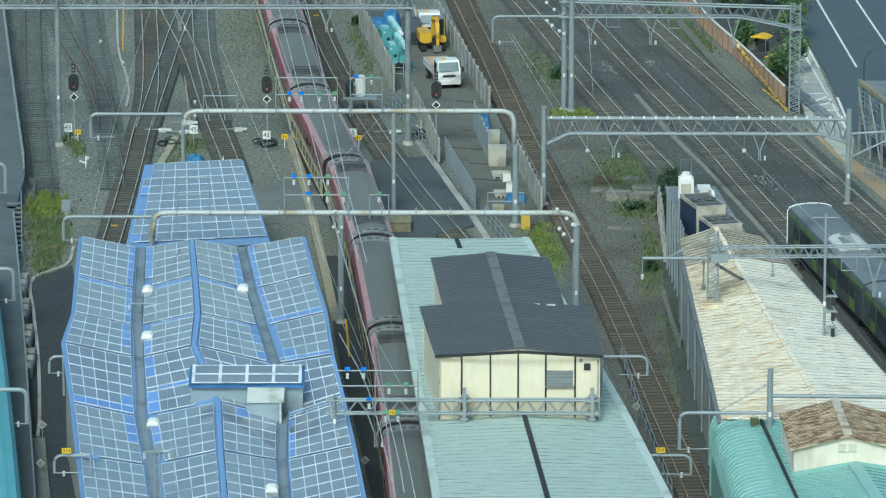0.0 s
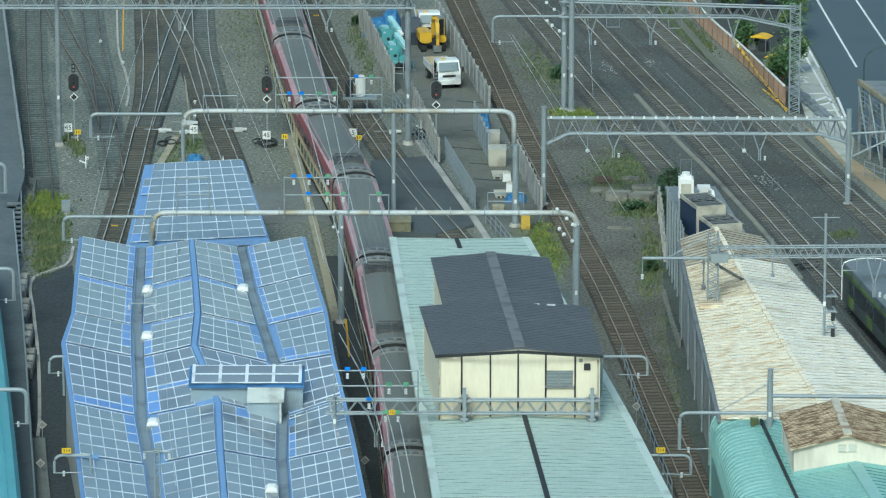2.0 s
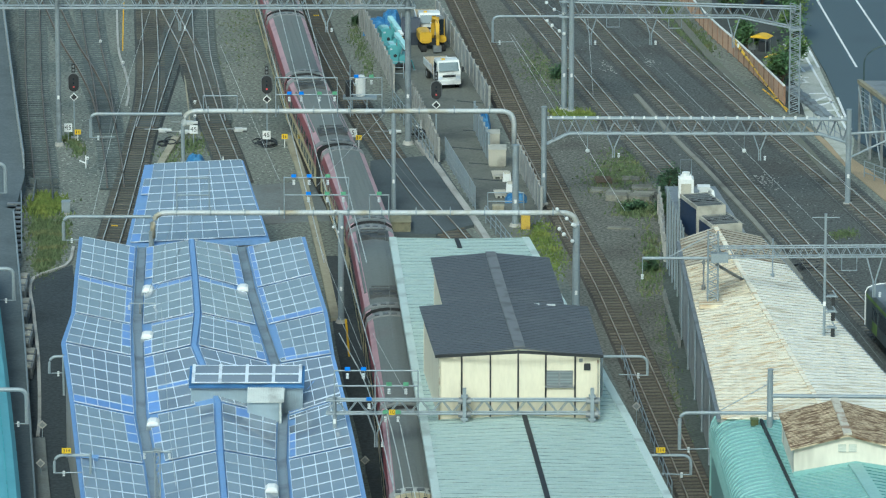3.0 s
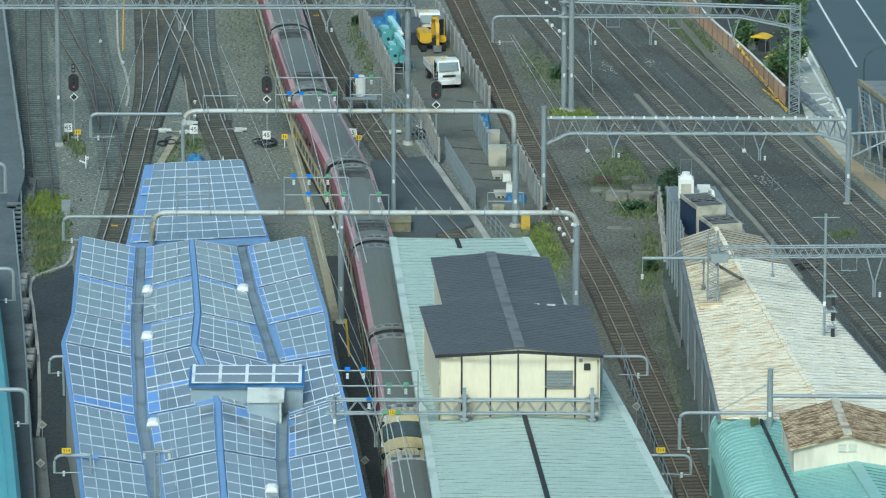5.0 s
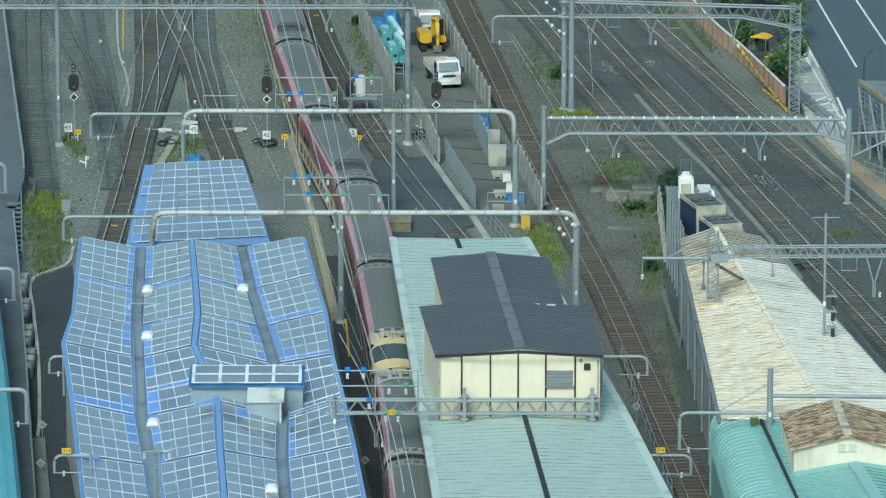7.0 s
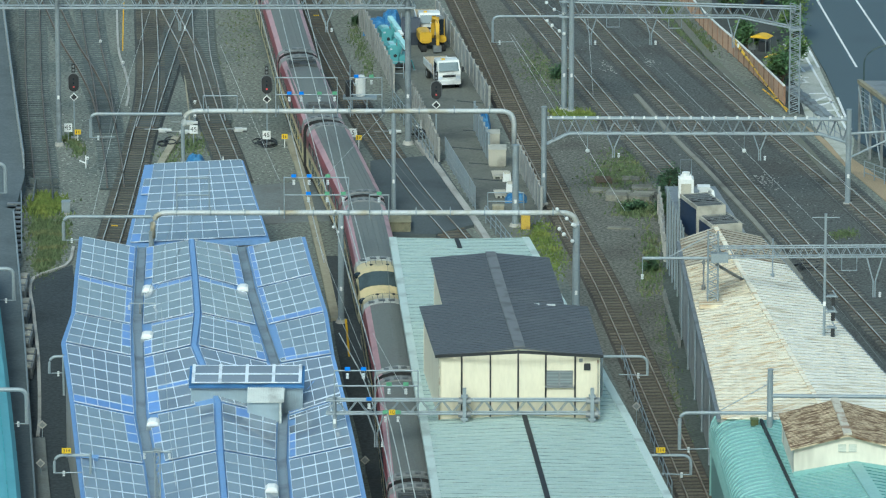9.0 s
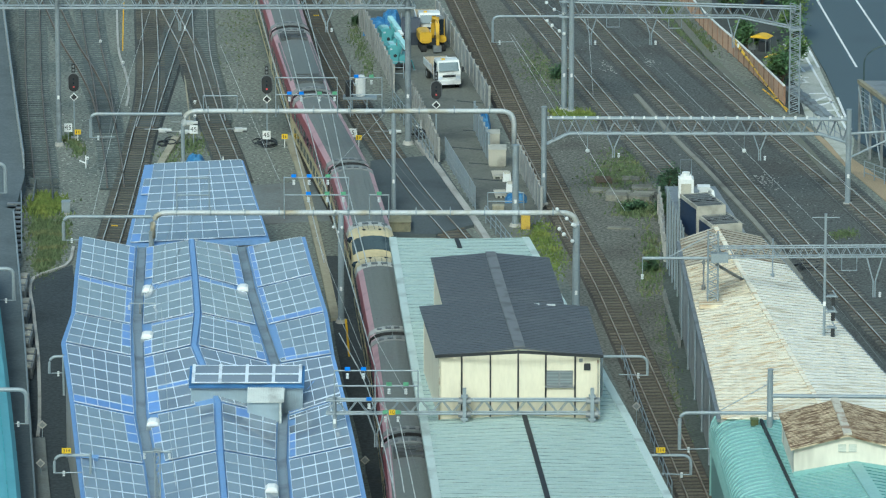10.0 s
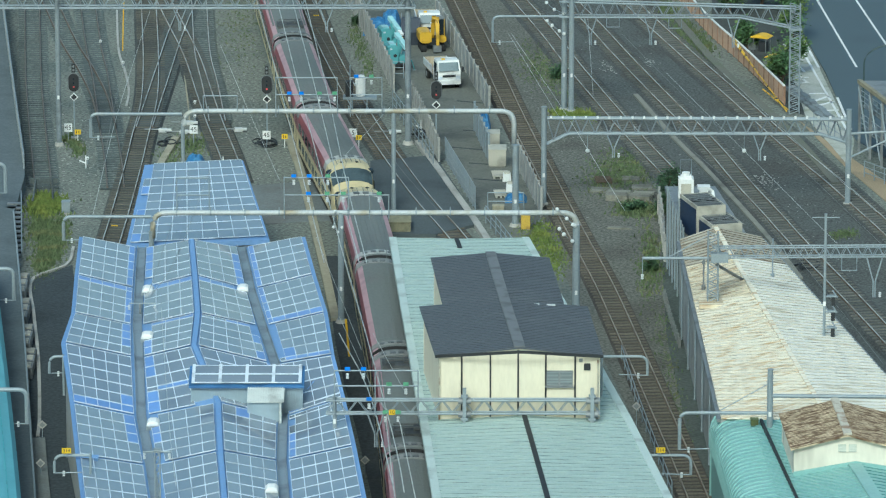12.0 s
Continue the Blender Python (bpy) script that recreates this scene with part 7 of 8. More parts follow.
part("arm", Mesh().loft([[(0.3 + x * r, y + dy * r, z) for x, dy in ((-0.14, -0.15), (0.14, -0.15), (0.14, 0.15), (-0.14, 0.15))] for y, z, r in ((-1.2, 3.0, 0.8), (-1.35, 2.5, 1.25), (-1.6, 1.5, 1.0), (-1.65, 0.75, 0.8))]), DIGGER, dig)
part("hinge", Mesh().tube([(-0.15, -1.2, 3.05), (0.5, -1.2, 3.05)], 0.14, 10), DIGGER, dig)
part("hose", Mesh().tube([(0.2, -0.5, 1.2), (0.28, -0.95, 2.2), (0.2, -1.15, 3.2), (0.3, -1.5, 2.7)], 0.035, 6), DARK, dig)
for k in (-1, 1):
    part("work_lamp", Mesh().box(0.05 + 0.2 * k, -0.6, 2.5, 0.12, 0.08, 0.12), PANEL_FRAME, dig)
part("bucket", Mesh().loft([[(0.25 + x, y, z) for y, z in ((-2.0, 0.7), (-1.5, 0.75), (-1.3, 0.3), (-1.6, 0.05), (-2.0, 0.2))] for x in (-0.35, 0.35)]), GREY_METAL, dig)
part("ram", Mesh().tube([(0.25, -0.7, 1.5), (0.25, -1.2, 2.7)], 0.06, 8), GALV, dig)


def crawler_crane(at, turn):
    root = thing("mini_crane", "turquoise mini crawler crane with a raised jib", "crane", at, "mini cranes", turn=turn)
    for s in (-1, 1):
        part("crawler_track", Mesh().loft([[(s * 0.6 + o, y, z) for y, z in ((-1.0, 0.2), (-0.85, 0), (0.85, 0), (1.0, 0.2), (0.9, 0.5), (-0.9, 0.5))] for o in (-0.18, 0.18)]), TYRE, root)
    part("frame", Mesh().box(0, 0, 0.4, 1.3, 1.9, 0.2), DARK, root)
    body = part("body", round_box(-0.8, -0.05, 0.55, 1.95, ((-0.95, 1.5), (-0.8, 1.0), (0.5, 1.0), (0.7, 1.5)), 0.14), CYAN, root)
    part("porthole", Mesh().tube([(-0.3, -0.97, 1.2), (-0.3, -0.9, 1.2)], 0.13, 12), DARK, body)
    part("lid", Mesh().box(-0.42, -0.1, 1.94, 0.5, 0.9, 0.08), PALE_TURQ, body)
    part("lamp", Mesh().box(-0.6, -0.97, 1.65, 0.16, 0.06, 0.12), PANEL_FRAME, body)
    part("engine_cover", round_box(0.05, 0.8, 0.55, 1.15, ((-0.8, 1.5), (-0.65, 1.0), (0.8, 1.0), (0.95, 1.5)), 0.1), CYAN, root)
    part("mast", Mesh().loft([[(0.2 + x, y, z) for x, y in ((-0.16, -0.25), (0.2, -0.25), (0.2, 0.25), (-0.16, 0.25))] for z in (1.0, 2.2)]), CYAN, root)
    part("winch", Mesh().tube([(0.0, 0.1, 1.75), (0.55, 0.1, 1.75)], 0.2, 12), GREY_METAL, root)
    jib = part("jib", Mesh().loft([[(x0 + x, y, z + dz) for x, dz in ((-0.17, -0.15), (0.17, -0.15), (0.17, 0.15), (-0.17, 0.15))] for x0, y, z in ((0.1, 0.5, 2.5), (0.55, -0.9, 1.75))]), PALE_TURQ, root, "pale turquoise telescopic jib")
    part("jib_head", Mesh().loft([[(x0 + x, y, z + dz) for x, dz in ((-0.12, -0.1), (0.12, -0.1), (0.12, 0.1), (-0.12, 0.1))] for x0, y, z in ((0.55, -0.9, 1.75), (0.66, -1.3, 1.58))]), WHITE, jib)
    part("ram", Mesh().tube([(0.25, -0.2, 1.0), (0.42, -0.5, 1.8)], 0.06, 8), GALV, root)
    part("hook_block", Mesh().box(0.66, -1.3, 1.1, 0.16, 0.16, 0.28), YELLOW, root)
    part("hoist_rope", Mesh().tube([(0.66, -1.3, 1.38), (0.66, -1.3, 1.6)], 0.015, 5), DARK, root)
    part("handrail", Mesh().tube([(0.75, -0.7, 1.1), (0.75, -0.7, 1.6), (0.75, 0.5, 1.6), (0.75, 0.5, 1.1)], 0.025, 6), GALV, root)
    for y in (-0.9, 0.9):
        leg = part("outrigger", Mesh().loft([[(x, y + o, z + dz) for o, dz in ((-0.08, -0.08), (0.08, -0.08), (0.08, 0.08), (-0.08, 0.08))] for x, z in ((0.5, 0.9), (0.95, 0.75), (1.15, 0.1))]), CYAN, root)
        part("foot", Mesh().box(1.15, y, 0, 0.3, 0.3, 0.06), GREY_METAL, leg)


PALE_TURQ = mat("pale_turquoise", (0.34, 0.56, 0.6), 0.4, vary=0.06)
crawler_crane((-3.97, 432.74, 0.0), 12)
crawler_crane((-3.42, 427.01, 0.0), 12)
dk = thing("dark_machine", "dark compact machine under a cover", "machine", (-2.42, 436.05, 0.0))
part("body", Mesh().loft([[(-0.8, y, 0), (0.8, y, 0), (0.7, y, z), (-0.7, y, z)] for y, z in ((-1.2, 1.0), (-0.4, 1.9), (1.2, 1.7))]), mat("dark_cover", (0.04, 0.05, 0.07), 0.6, vary=0.2), dk)
part("rail", Mesh().tube([(-0.7, -1.0, 1.2), (-0.7, 1.0, 2.0)], 0.04, 6), GREY_METAL, dk)
TARP = mat("blue_tarpaulin", (0.05, 0.17, 0.36), 0.55, vary=0.25, size=1.5, fine=5, bump=0.5, second=(0.12, 0.27, 0.45))


def tarp_heap(at, w, d, h, seed, label="heap covered with a crumpled blue tarpaulin"):
    rng = random.Random(seed)
    n = 9
    vs, fs = [], []
    for i in range(n):
        for j in range(n):
            u, v = i / (n - 1) * 2 - 1, j / (n - 1) * 2 - 1
            e = max(0, 1 - u ** 4) * max(0, 1 - v ** 4)
            vs.append((u * w / 2, v * d / 2, h * e * rng.uniform(0.7, 1.0)))
    for i in range(n - 1):
        for j in range(n - 1):
            fs.append((i * n + j, (i + 1) * n + j, (i + 1) * n + j + 1, i * n + j + 1))
    ob = new("tarpaulin_cover", Mesh().add(vs, fs).data("tarpaulin_cover", TARP))
    ob.matrix_basis = pose(*at)
    tagged(ob, label, "tarpaulin", "tarpaulin heaps")


tarp_heap((-4.97, 440.01, 0.0), 2.2, 3.5, 1.1, 1)
tarp_heap((-3.95, 441.01, 0.0), 1.6, 4.0, 1.5, 2)
tarp_heap((4.9, 387.0, 0.05), 1.5, 2.0, 0.5, 3, "low stack covered with a blue sheet")
tarp_heap((2.91, 407.65, 0.05), 0.9, 3.2, 1.3, 4, "stack under a blue sheet behind a fence")
tarp_heap((-17.1, 397.4, 0.0), 1.3, 2.0, 0.7, 5, "small blue-covered box in gravel")


# ---------------------------------------------------------------- small things along the line
def cabinet(at, w, d, h, turn=0, material=None, label="beige trackside equipment cabinet"):
    root = thing("equipment_cabinet", label, "cabinet", at, "trackside cabinets", turn=turn)
    material = material or COOL_BEIGE
    part("body", Mesh().box(0, 0, 0.1, w, d, h), material, root)
    part("plinth", Mesh().box(0, 0, 0, w * 0.9, d * 0.9, 0.1), CONCRETE, root)
    part("lid", Mesh().box(0, 0, 0.1 + h, w * 1.06, d * 1.06, 0.07), material, root)
    for s in (-1, 1):
        part("door", Mesh().box(s * w * 0.24, -d / 2 - 0.01, 0.2, w * 0.44, 0.02, h - 0.2), material, root)


cabinet((3.46, 401.86, 0.05), 0.95, 1.3, 1.0)
cabinet((3.73, 396.87, 0.05), 1.2, 1.5, 1.1)
cabinet((-25.12, 383.39, 0.0), 0.55, 0.6, 0.7, material=GALV, label="small pale grey trackside box")
cabinet((5.44, 378.97, 0.0), 0.6, 0.6, 1.0, material=mat("stained_yellow_box", (0.55, 0.38, 0.06), 0.7, vary=0.2, size=2, second=(0.35, 0.22, 0.06)), label="stained yellow steel bin")
cabinet((-2.83, 378.52, 0.0), 1.4, 1.8, 0.7, material=mat("olive_box", (0.27, 0.25, 0.16), 0.8), label="low olive trackside box")
for at, w, c in (((3.9, 393.6, 0.05), 1.1, COOL_BEIGE), ((10.92, 392.19, 0.0), 1.1, BARK), ((3.85, 388.17, 0.05), 0.8, COOL_BEIGE)):
    pal = thing("pallet", "low wooden pallet with slats", "pallet", at, "pallets", turn=4)
    for k in range(5):
        part("slat", Mesh().box(0, -0.7 + 0.35 * k, 0.15, w, 0.22, 0.06), c, pal)
    for x in (-w / 2 + 0.1, 0, w / 2 - 0.1):
        part("bearer", Mesh().box(x, 0, 0, 0.12, 1.6, 0.15), c, pal)
for at in ((4.35, 392.31, 0.05), (4.55, 389.44, 0.05)):
    b = thing("white_bollard", "white plastic block with a pinkish side", "barrier", at, "white blocks")
    part("body", Mesh().loft([[(-0.3, -0.35, 0), (0.3, -0.35, 0), (0.3, 0.35, 0), (-0.3, 0.35, 0)], [(-0.25, -0.3, 0.5), (0.25, -0.3, 0.5), (0.25, 0.3, 0.5), (-0.25, 0.3, 0.5)]]), WHITE, b)
    part("band", Mesh().box(0, 0.1, 0.5, 0.4, 0.4, 0.12), COOL_BEIGE, b)
rack = thing("steel_rack", "low galvanised rack frame on the yard", "rack", (4.19, 384.11, 0.05))
for x in (-1.2, 1.2):
    for y in (-1.2, 1.2):
        part("leg", Mesh().tube([(x, y, 0), (x, y, 0.9)], 0.04, 6), GALV, rack)
for y in (-1.2, 1.2):
    part("rail", Mesh().tube([(-1.2, y, 0.9), (1.2, y, 0.9)], 0.04, 6), GALV, rack)
part("crate", Mesh().box(-0.5, 0, 0, 0.8, 0.6, 0.35), TAN, rack, "tan crate")

OLD_SLAB = mat("lichen_grey_concrete", (0.21, 0.205, 0.17), 0.9, vary=0.25, size=0.8, fine=7, second=(0.13, 0.125, 0.1), per_piece=0.2)
# piles of concrete slabs
for at, n, w in (((11.75, 387.74, 0.0), 9, 1.5), ((13.35, 387.43, 0.0), 9, 1.4), ((12.77, 393.32, 0.0), 2, 1.2), ((10.76, 390.12, 0.0), 2, 1.5), ((13.46, 390.91, 0.0), 2, 1.4), ((11.8, 380.03, 0.0), 1, 1.6)):
    pile = thing("slab_pile", "pile of weathered concrete slabs in gravel", "concrete slabs", at, "slab piles", turn=random.uniform(-10, 10))
    for k in range(n):
        part("slab", Mesh().box(random.uniform(-0.15, 0.15), -0.8 + 0.55 * (k % 3), 0.14 * (k // 3), w, 0.5, 0.13, random.uniform(-6, 6)), OLD_SLAB, pile)
# buffer stop
buf = thing("buffer_stop", "dark rail-built buffer stop at the end of a siding", "buffer stop", (-26.92, 388.53, 0.0), turn=2)
for s in (-1, 1):
    part("upright", Mesh().tube([(s * 0.55, 0, 0), (s * 0.55, 0, 1.1)], 0.07, 6), SLEEPER, buf)
    part("strut", Mesh().tube([(s * 0.55, 0, 1.05), (s * 0.7, -3.0, 0.1)], 0.07, 6), SLEEPER, buf)
part("beam", Mesh().box(0, 0.1, 0.85, 1.9, 0.2, 0.3), SLEEPER, buf)


SIGNAL_RED = glow("red_lens", (0.7, 0.07, 0.07), 0.12)


def signal(base, z_head, r=0.2):
    """A colour-light signal on a post, with a small indicator above."""
    x, y = base[0], base[1]
    root = thing("railway_signal", "dark round-ended railway signal showing red on a post", "railway signal", (x, y, 0), "railway signals")
    part("post", Mesh().tube([(0, 0.15, 0), (0, 0.15, z_head + 1.3)], 0.06, 8), GALV, root)
    part("foot", Mesh().box(0, 0.15, 0, 0.5, 0.5, 0.2), CONCRETE, root)
    out = [(0.36 * math.cos(a) * 1.0, (0.27 if math.sin(a) > 0 else -0.27) + 0.36 * math.sin(a)) for a in np.linspace(0, 2 * math.pi, 20, endpoint=False)]
    head = part("head", Mesh().loft([[(u, yy, z_head + v) for u, v in out] for yy in (0.0, -0.12)]), DARK, root)
    part("backplate_rim", Mesh().loft([[(u * 1.13, yy, z_head + v * 1.08) for u, v in out] for yy in (0.06, 0.02)]), GREY_METAL, root)
    for k, m in enumerate((SIGNAL_RED, GLASS_DARK, GLASS_DARK)):
        z = z_head - 0.3 + 0.28 * k
        part("lens", Mesh().tube([(0, -0.12, z), (0, -0.15, z)], 0.06, 12), m, head)
    ind = part("indicator", Mesh().box(0, 0, z_head + 0.72, 0.26, 0.15, 0.6), DARK, root)
    for k in range(2):
        part("lens", Mesh().tube([(0, -0.08, z_head + 0.88 + 0.28 * k), (0, -0.1, z_head + 0.88 + 0.28 * k)], 0.08, 10), GREY_METAL, ind)
    d = 0.3
    part("diamond", Mesh().add([(0, -0.02, z_head - 1.05 - d), (d, -0.02, z_head - 1.05), (0, -0.02, z_head - 1.05 + d), (-d, -0.02, z_head - 1.05), (0, 0.02, z_head - 1.05 - d), (d, 0.02, z_head - 1.05), (0, 0.02, z_head - 1.05 + d), (-d, 0.02, z_head - 1.05)],
                               [(0, 1, 2, 3), (7, 6, 5, 4), (0, 4, 5, 1), (1, 5, 6, 2), (2, 6, 7, 3), (3, 7, 4, 0)]), WHITE, root, "white-edged diamond board")
    d = 0.22
    part("diamond_face", Mesh().add([(0, -0.03, z_head - 1.05 - d), (d, -0.03, z_head - 1.05), (0, -0.03, z_head - 1.05 + d), (-d, -0.03, z_head - 1.05)], [(0, 1, 2, 3)]), DARK, root)


signal((-25.82, 404.43, 0.0), 4.14)
signal((-12.27, 402.74, 0.0), 4.37)
signal((-0.47, 402.06, 0.0), 4.12)


def speed_board(base, z, text="45"):
    root = thing("speed_board", "square white board with black figures on a post", "sign", (base[0], base[1], 0), "speed boards")
    part("post", Mesh().tube([(0, 0.05, 0), (0, 0.05, z)], 0.035, 6), GALV, root)
    part("board", Mesh().box(0, 0, z - 0.35, 0.56, 0.04, 0.6), WHITE, root)
    lettering(text, (0, -0.03, z - 0.05), 0.46, DARK, root)


speed_board((-26.21, 403.75, 0.0), 1.1)
speed_board((-17.41, 403.08, 0.0), 1.13)
speed_board((-12.29, 402.06, 0.0), 0.97)
speed_board((-6.26, 402.06, 0.0), 1.13, "5")
for base, y in (((-25.52, 403.41, 0.0), 232), ((-11.03, 402.06, 0.0), 243), ((-5.86, 401.73, 0.0), 246), ((-21.66, 379.27, 0.0), 0), ((-9.7, 444.65, 0.0), 0)):
    s = thing("marker_post", "short white post with a yellow marker plate", "marker", base, "yellow markers")
    part("post", Mesh().tube([(0, 0, 0), (0, 0, 0.9 if y else 0.2)], 0.03, 6), WHITE, s)
    part("plate", Mesh().box(0, -0.04, 0.65 if y else 0.1, 0.42, 0.03, 0.35 if y else 0.15), TAG_YELLOW, s, "yellow plate")
    for k in (-0.08, 0.08):
        part("figure_bar", Mesh().box(k, -0.065, 0.72 if y else 0.12, 0.05, 0.01, 0.2 if y else 0.1), DARK, s)
MACHINE = mat("pale_point_machine", (0.55, 0.57, 0.56), 0.6, vary=0.15)
for at in ((-19.74, 406.66, 0.0), (-14.41, 406.83, 0.0), (-3.54, 406.14, 0.0), (-18.25, 406.14, 0.0), (-17.96, 408.91, 0.0)):
    pm = thing("point_machine", "pale grey point machine beside the rails", "point machine", at, "point machines", turn=random.uniform(-8, 8))
    part("case", Mesh().box(0, 0, 0.05, 0.55, 0.4, 0.25), MACHINE, pm)
    part("motor", Mesh().tube([(0.25, 0, 0.2), (0.6, 0, 0.2)], 0.11, 10), MACHINE, pm)
    part("rod", Mesh().tube([(-0.3, 0.1, 0.2), (-1.3, 0.1, 0.2)], 0.04, 6), GREY_METAL, pm)
for at, n in (((-12.54, 402.74, 0.0), 5), ((-19.11, 403.24, 0.0), 4), ((-1.55, 405.46, 0.0), 5), ((-5.53, 391.71, 0.0), 3), ((23.29, 368.98, 0.0), 4), ((-7.97, 409.25, 0.0), 3)):
    coil = thing("cable_coil", "loose dark coil of cable lying in gravel", "cable", at, "cable coils")
    rng = random.Random(n)
    for k in range(n):
        r, cx, cy = rng.uniform(0.35, 0.7), rng.uniform(-0.5, 0.5), rng.uniform(-0.8, 0.8)
        part("loop", Mesh().tube([(cx + r * math.cos(a), cy + r * 1.6 * math.sin(a), 0.06 + 0.06 * k) for a in np.linspace(0, 6.28, 18)], 0.045, 5), DARK, coil)
for base, ytop in (((-15.09, 395.76, 0.0), 0), ((-24.54, 396.09, 0.0), 1), ((-1.55, 406.66, 0.0), 1)):
    mk = thing("white_marker", "white angled marker arm on a short post", "marker", base, "white markers")
    part("post", Mesh().tube([(0, 0, 0), (0, 0, 0.9)], 0.05, 6), WHITE, mk)
    part("arm", Mesh().tube([(0, 0, 0.35), (-0.45, 0, 0.55)], 0.05, 6), WHITE, mk)
stand = thing("equipment_stand", "steel stand with a white drum and a dark case", "equipment", (-5.92, 411.88, 0.0))
sz = 1.45
for x in (-1.0, 0.9):
    for y in (-0.4, 0.4):
        part("leg", Mesh().tube([(x * 0.5, y, 0), (x * 0.6, y, sz)], 0.05, 6), GALV, stand)
part("deck", Mesh().box(0, 0, sz - 0.15, 2.4, 1.2, 0.12), GALV, stand)
part("drum", Mesh().tube([(0.05, 0, sz), (0.05, 0, sz + 0.2), (0.05, 0, sz + 1.3), (0.05, 0, sz + 1.5)], [0.3, 0.36, 0.36, 0.25], 12), WHITE, stand, "white drum")
part("case", Mesh().box(-0.75, 0, sz, 0.55, 0.6, 1.1), DARK, stand, "dark case")
part("mast", Mesh().tube([(-0.7, 0.2, sz), (-0.7, 0.2, sz + 2.2)], 0.05, 6), GALV, stand)

# ---------------------------------------------------------------- western edge: deck, blue roof, stairs
deck2 = tagged(new("platform", Mesh().slab([(*p, 1.1) for p in [(-40.68, 463.29), (-35.55, 463.29), (-33.91, 446.12), (-31.04, 416.99), (-28.27, 389.65), (-28.27, 378.72), (-25.92, 353.1), (-22.59, 314.56), (-21.15, 297.41), (-28.04, 297.41)]], 1.1).data("platform", mat("grey_blue_deck", (0.115, 0.138, 0.148), 0.85, vary=0.2, size=0.3, fine=6, second=(0.09, 0.11, 0.118)))), "grey concrete platform deck along the yard", "platform", kind="structure")
edge = thing("parapet_rail", "pale pipe rail along the platform edge", "railing")
p = smooth_path([(-33.91, 446.12), (-31.04, 416.99), (-28.27, 389.65)], 2.5)
part("rail", Mesh().tube([(q[0], q[1], 2.1) for q in p], 0.05, 6), GALV, edge)
part("kick_plate", Mesh().loft([[(q[0] - 0.04, q[1], 1.1), (q[0] + 0.04, q[1], 1.1), (q[0] + 0.04, q[1], 1.7), (q[0] - 0.04, q[1], 1.7)] for q in p]), FENCE, edge)
for q in p:
    part("post", Mesh().tube([(q[0], q[1], 1.1), (q[0], q[1], 2.1)], 0.04, 6), GALV, edge)
edge = thing("parapet_rail", "pale pipe rail along the platform edge", "railing")
p = smooth_path([(-28.27, 378.72), (-25.92, 353.1), (-22.59, 314.56), (-21.53, 302.33)], 2.5)
part("rail", Mesh().tube([(q[0], q[1], 1.35) for q in p], 0.06, 6), GALV, edge)
for q in p:
    part("post", Mesh().tube([(q[0], q[1], 1.1), (q[0], q[1], 1.35)], 0.04, 6), GALV, edge)
AQUA = mat("aqua_roof_paint", (0.12, 0.34, 0.4), 0.45, vary=0.05, size=0.3, fine=4, second=(0.14, 0.38, 0.44))
canopy = building("aqua_canopy", "long smooth aqua-blue roof beside the platform")
p = smooth_path([(-28.15, 358.59), (-26.38, 342.39), (-24.37, 322.81), (-22.63, 305.02), (-21.52, 293.16)], 2.0)
part("roof", Mesh().loft([[(q[0] - 6.0, q[1], 4.2), (q[0] - 0.9, q[1], 4.2), (q[0] - 0.25, q[1], 4.05), (q[0], q[1], 3.7), (q[0], q[1], 3.4), (q[0] - 6.0, q[1], 3.4)] for q in p]), AQUA, canopy, smooth=False)
part("seam", Mesh().loft([[(q[0] - 0.75, q[1], 4.14), (q[0] - 0.7, q[1], 4.14), (q[0] - 0.7, q[1], 4.2), (q[0] - 0.75, q[1], 4.2)] for q in p]), mat("deep_aqua", (0.1, 0.38, 0.42), 0.5), canopy)
for k in range(0, len(p), 6):
    part("post", Mesh().box(p[k][0] - 1.5, p[k][1], 1.1, 0.2, 0.2, 2.3), GREY_METAL, canopy)
stair = thing("metal_stair", "grey metal stair flight with dark treads", "stairs")
a, b = (-27.62, 369.7, 0.0), (-28.45, 381.55, 0.0)
for k in range(14):
    q = mix(a, b, k / 13)
    part("tread", Mesh().box(q[0], q[1], 0.17 * k * 0.5, 0.85, 0.45, 0.08 + 0.0 * k), GREY_METAL, stair)
    part("riser", Mesh().box(q[0], q[1] + 0.25, 0, 0.85, 0.05, 0.17 * k * 0.5 + 0.08), DARK, stair)
part("handrail", Mesh().tube([(a[0] + 0.5, a[1], 0.9), (b[0] + 0.5, b[1], 2.0)], 0.04, 6), GALV, stair)
for k, at in enumerate(((-26.74, 362.63, 0.0), (-26.21, 356.49, 0.0), (-25.61, 350.28, 0.0), (-25.09, 344.77, 0.0))):
    st = thing("stacked_units", "stack of grey boxed units beside the platform", "equipment", at, "boxed units")
    for j in range(3):
        part("unit", Mesh().box(0, 1.6 * j - 1.6, 0, 0.9, 1.3, 0.75), GREY_METAL, st)
        part("unit_lid", Mesh().box(0, 1.6 * j - 1.6, 0.75, 0.7, 0.9, 0.08), COOL_BEIGE, st)
for at, z, x1 in (((-28.28, 351.85), 4.45, -26.33), ((-26.02, 321.69), 5.32, -23.47), ((-30.4, 380.03), 4.23, -28.87)):
    c = cantilever((at[0], at[1]), z, x1, 2.0, 0.13)
    column(c, at[0], at[1], 0, z + 0.3, 0.2)


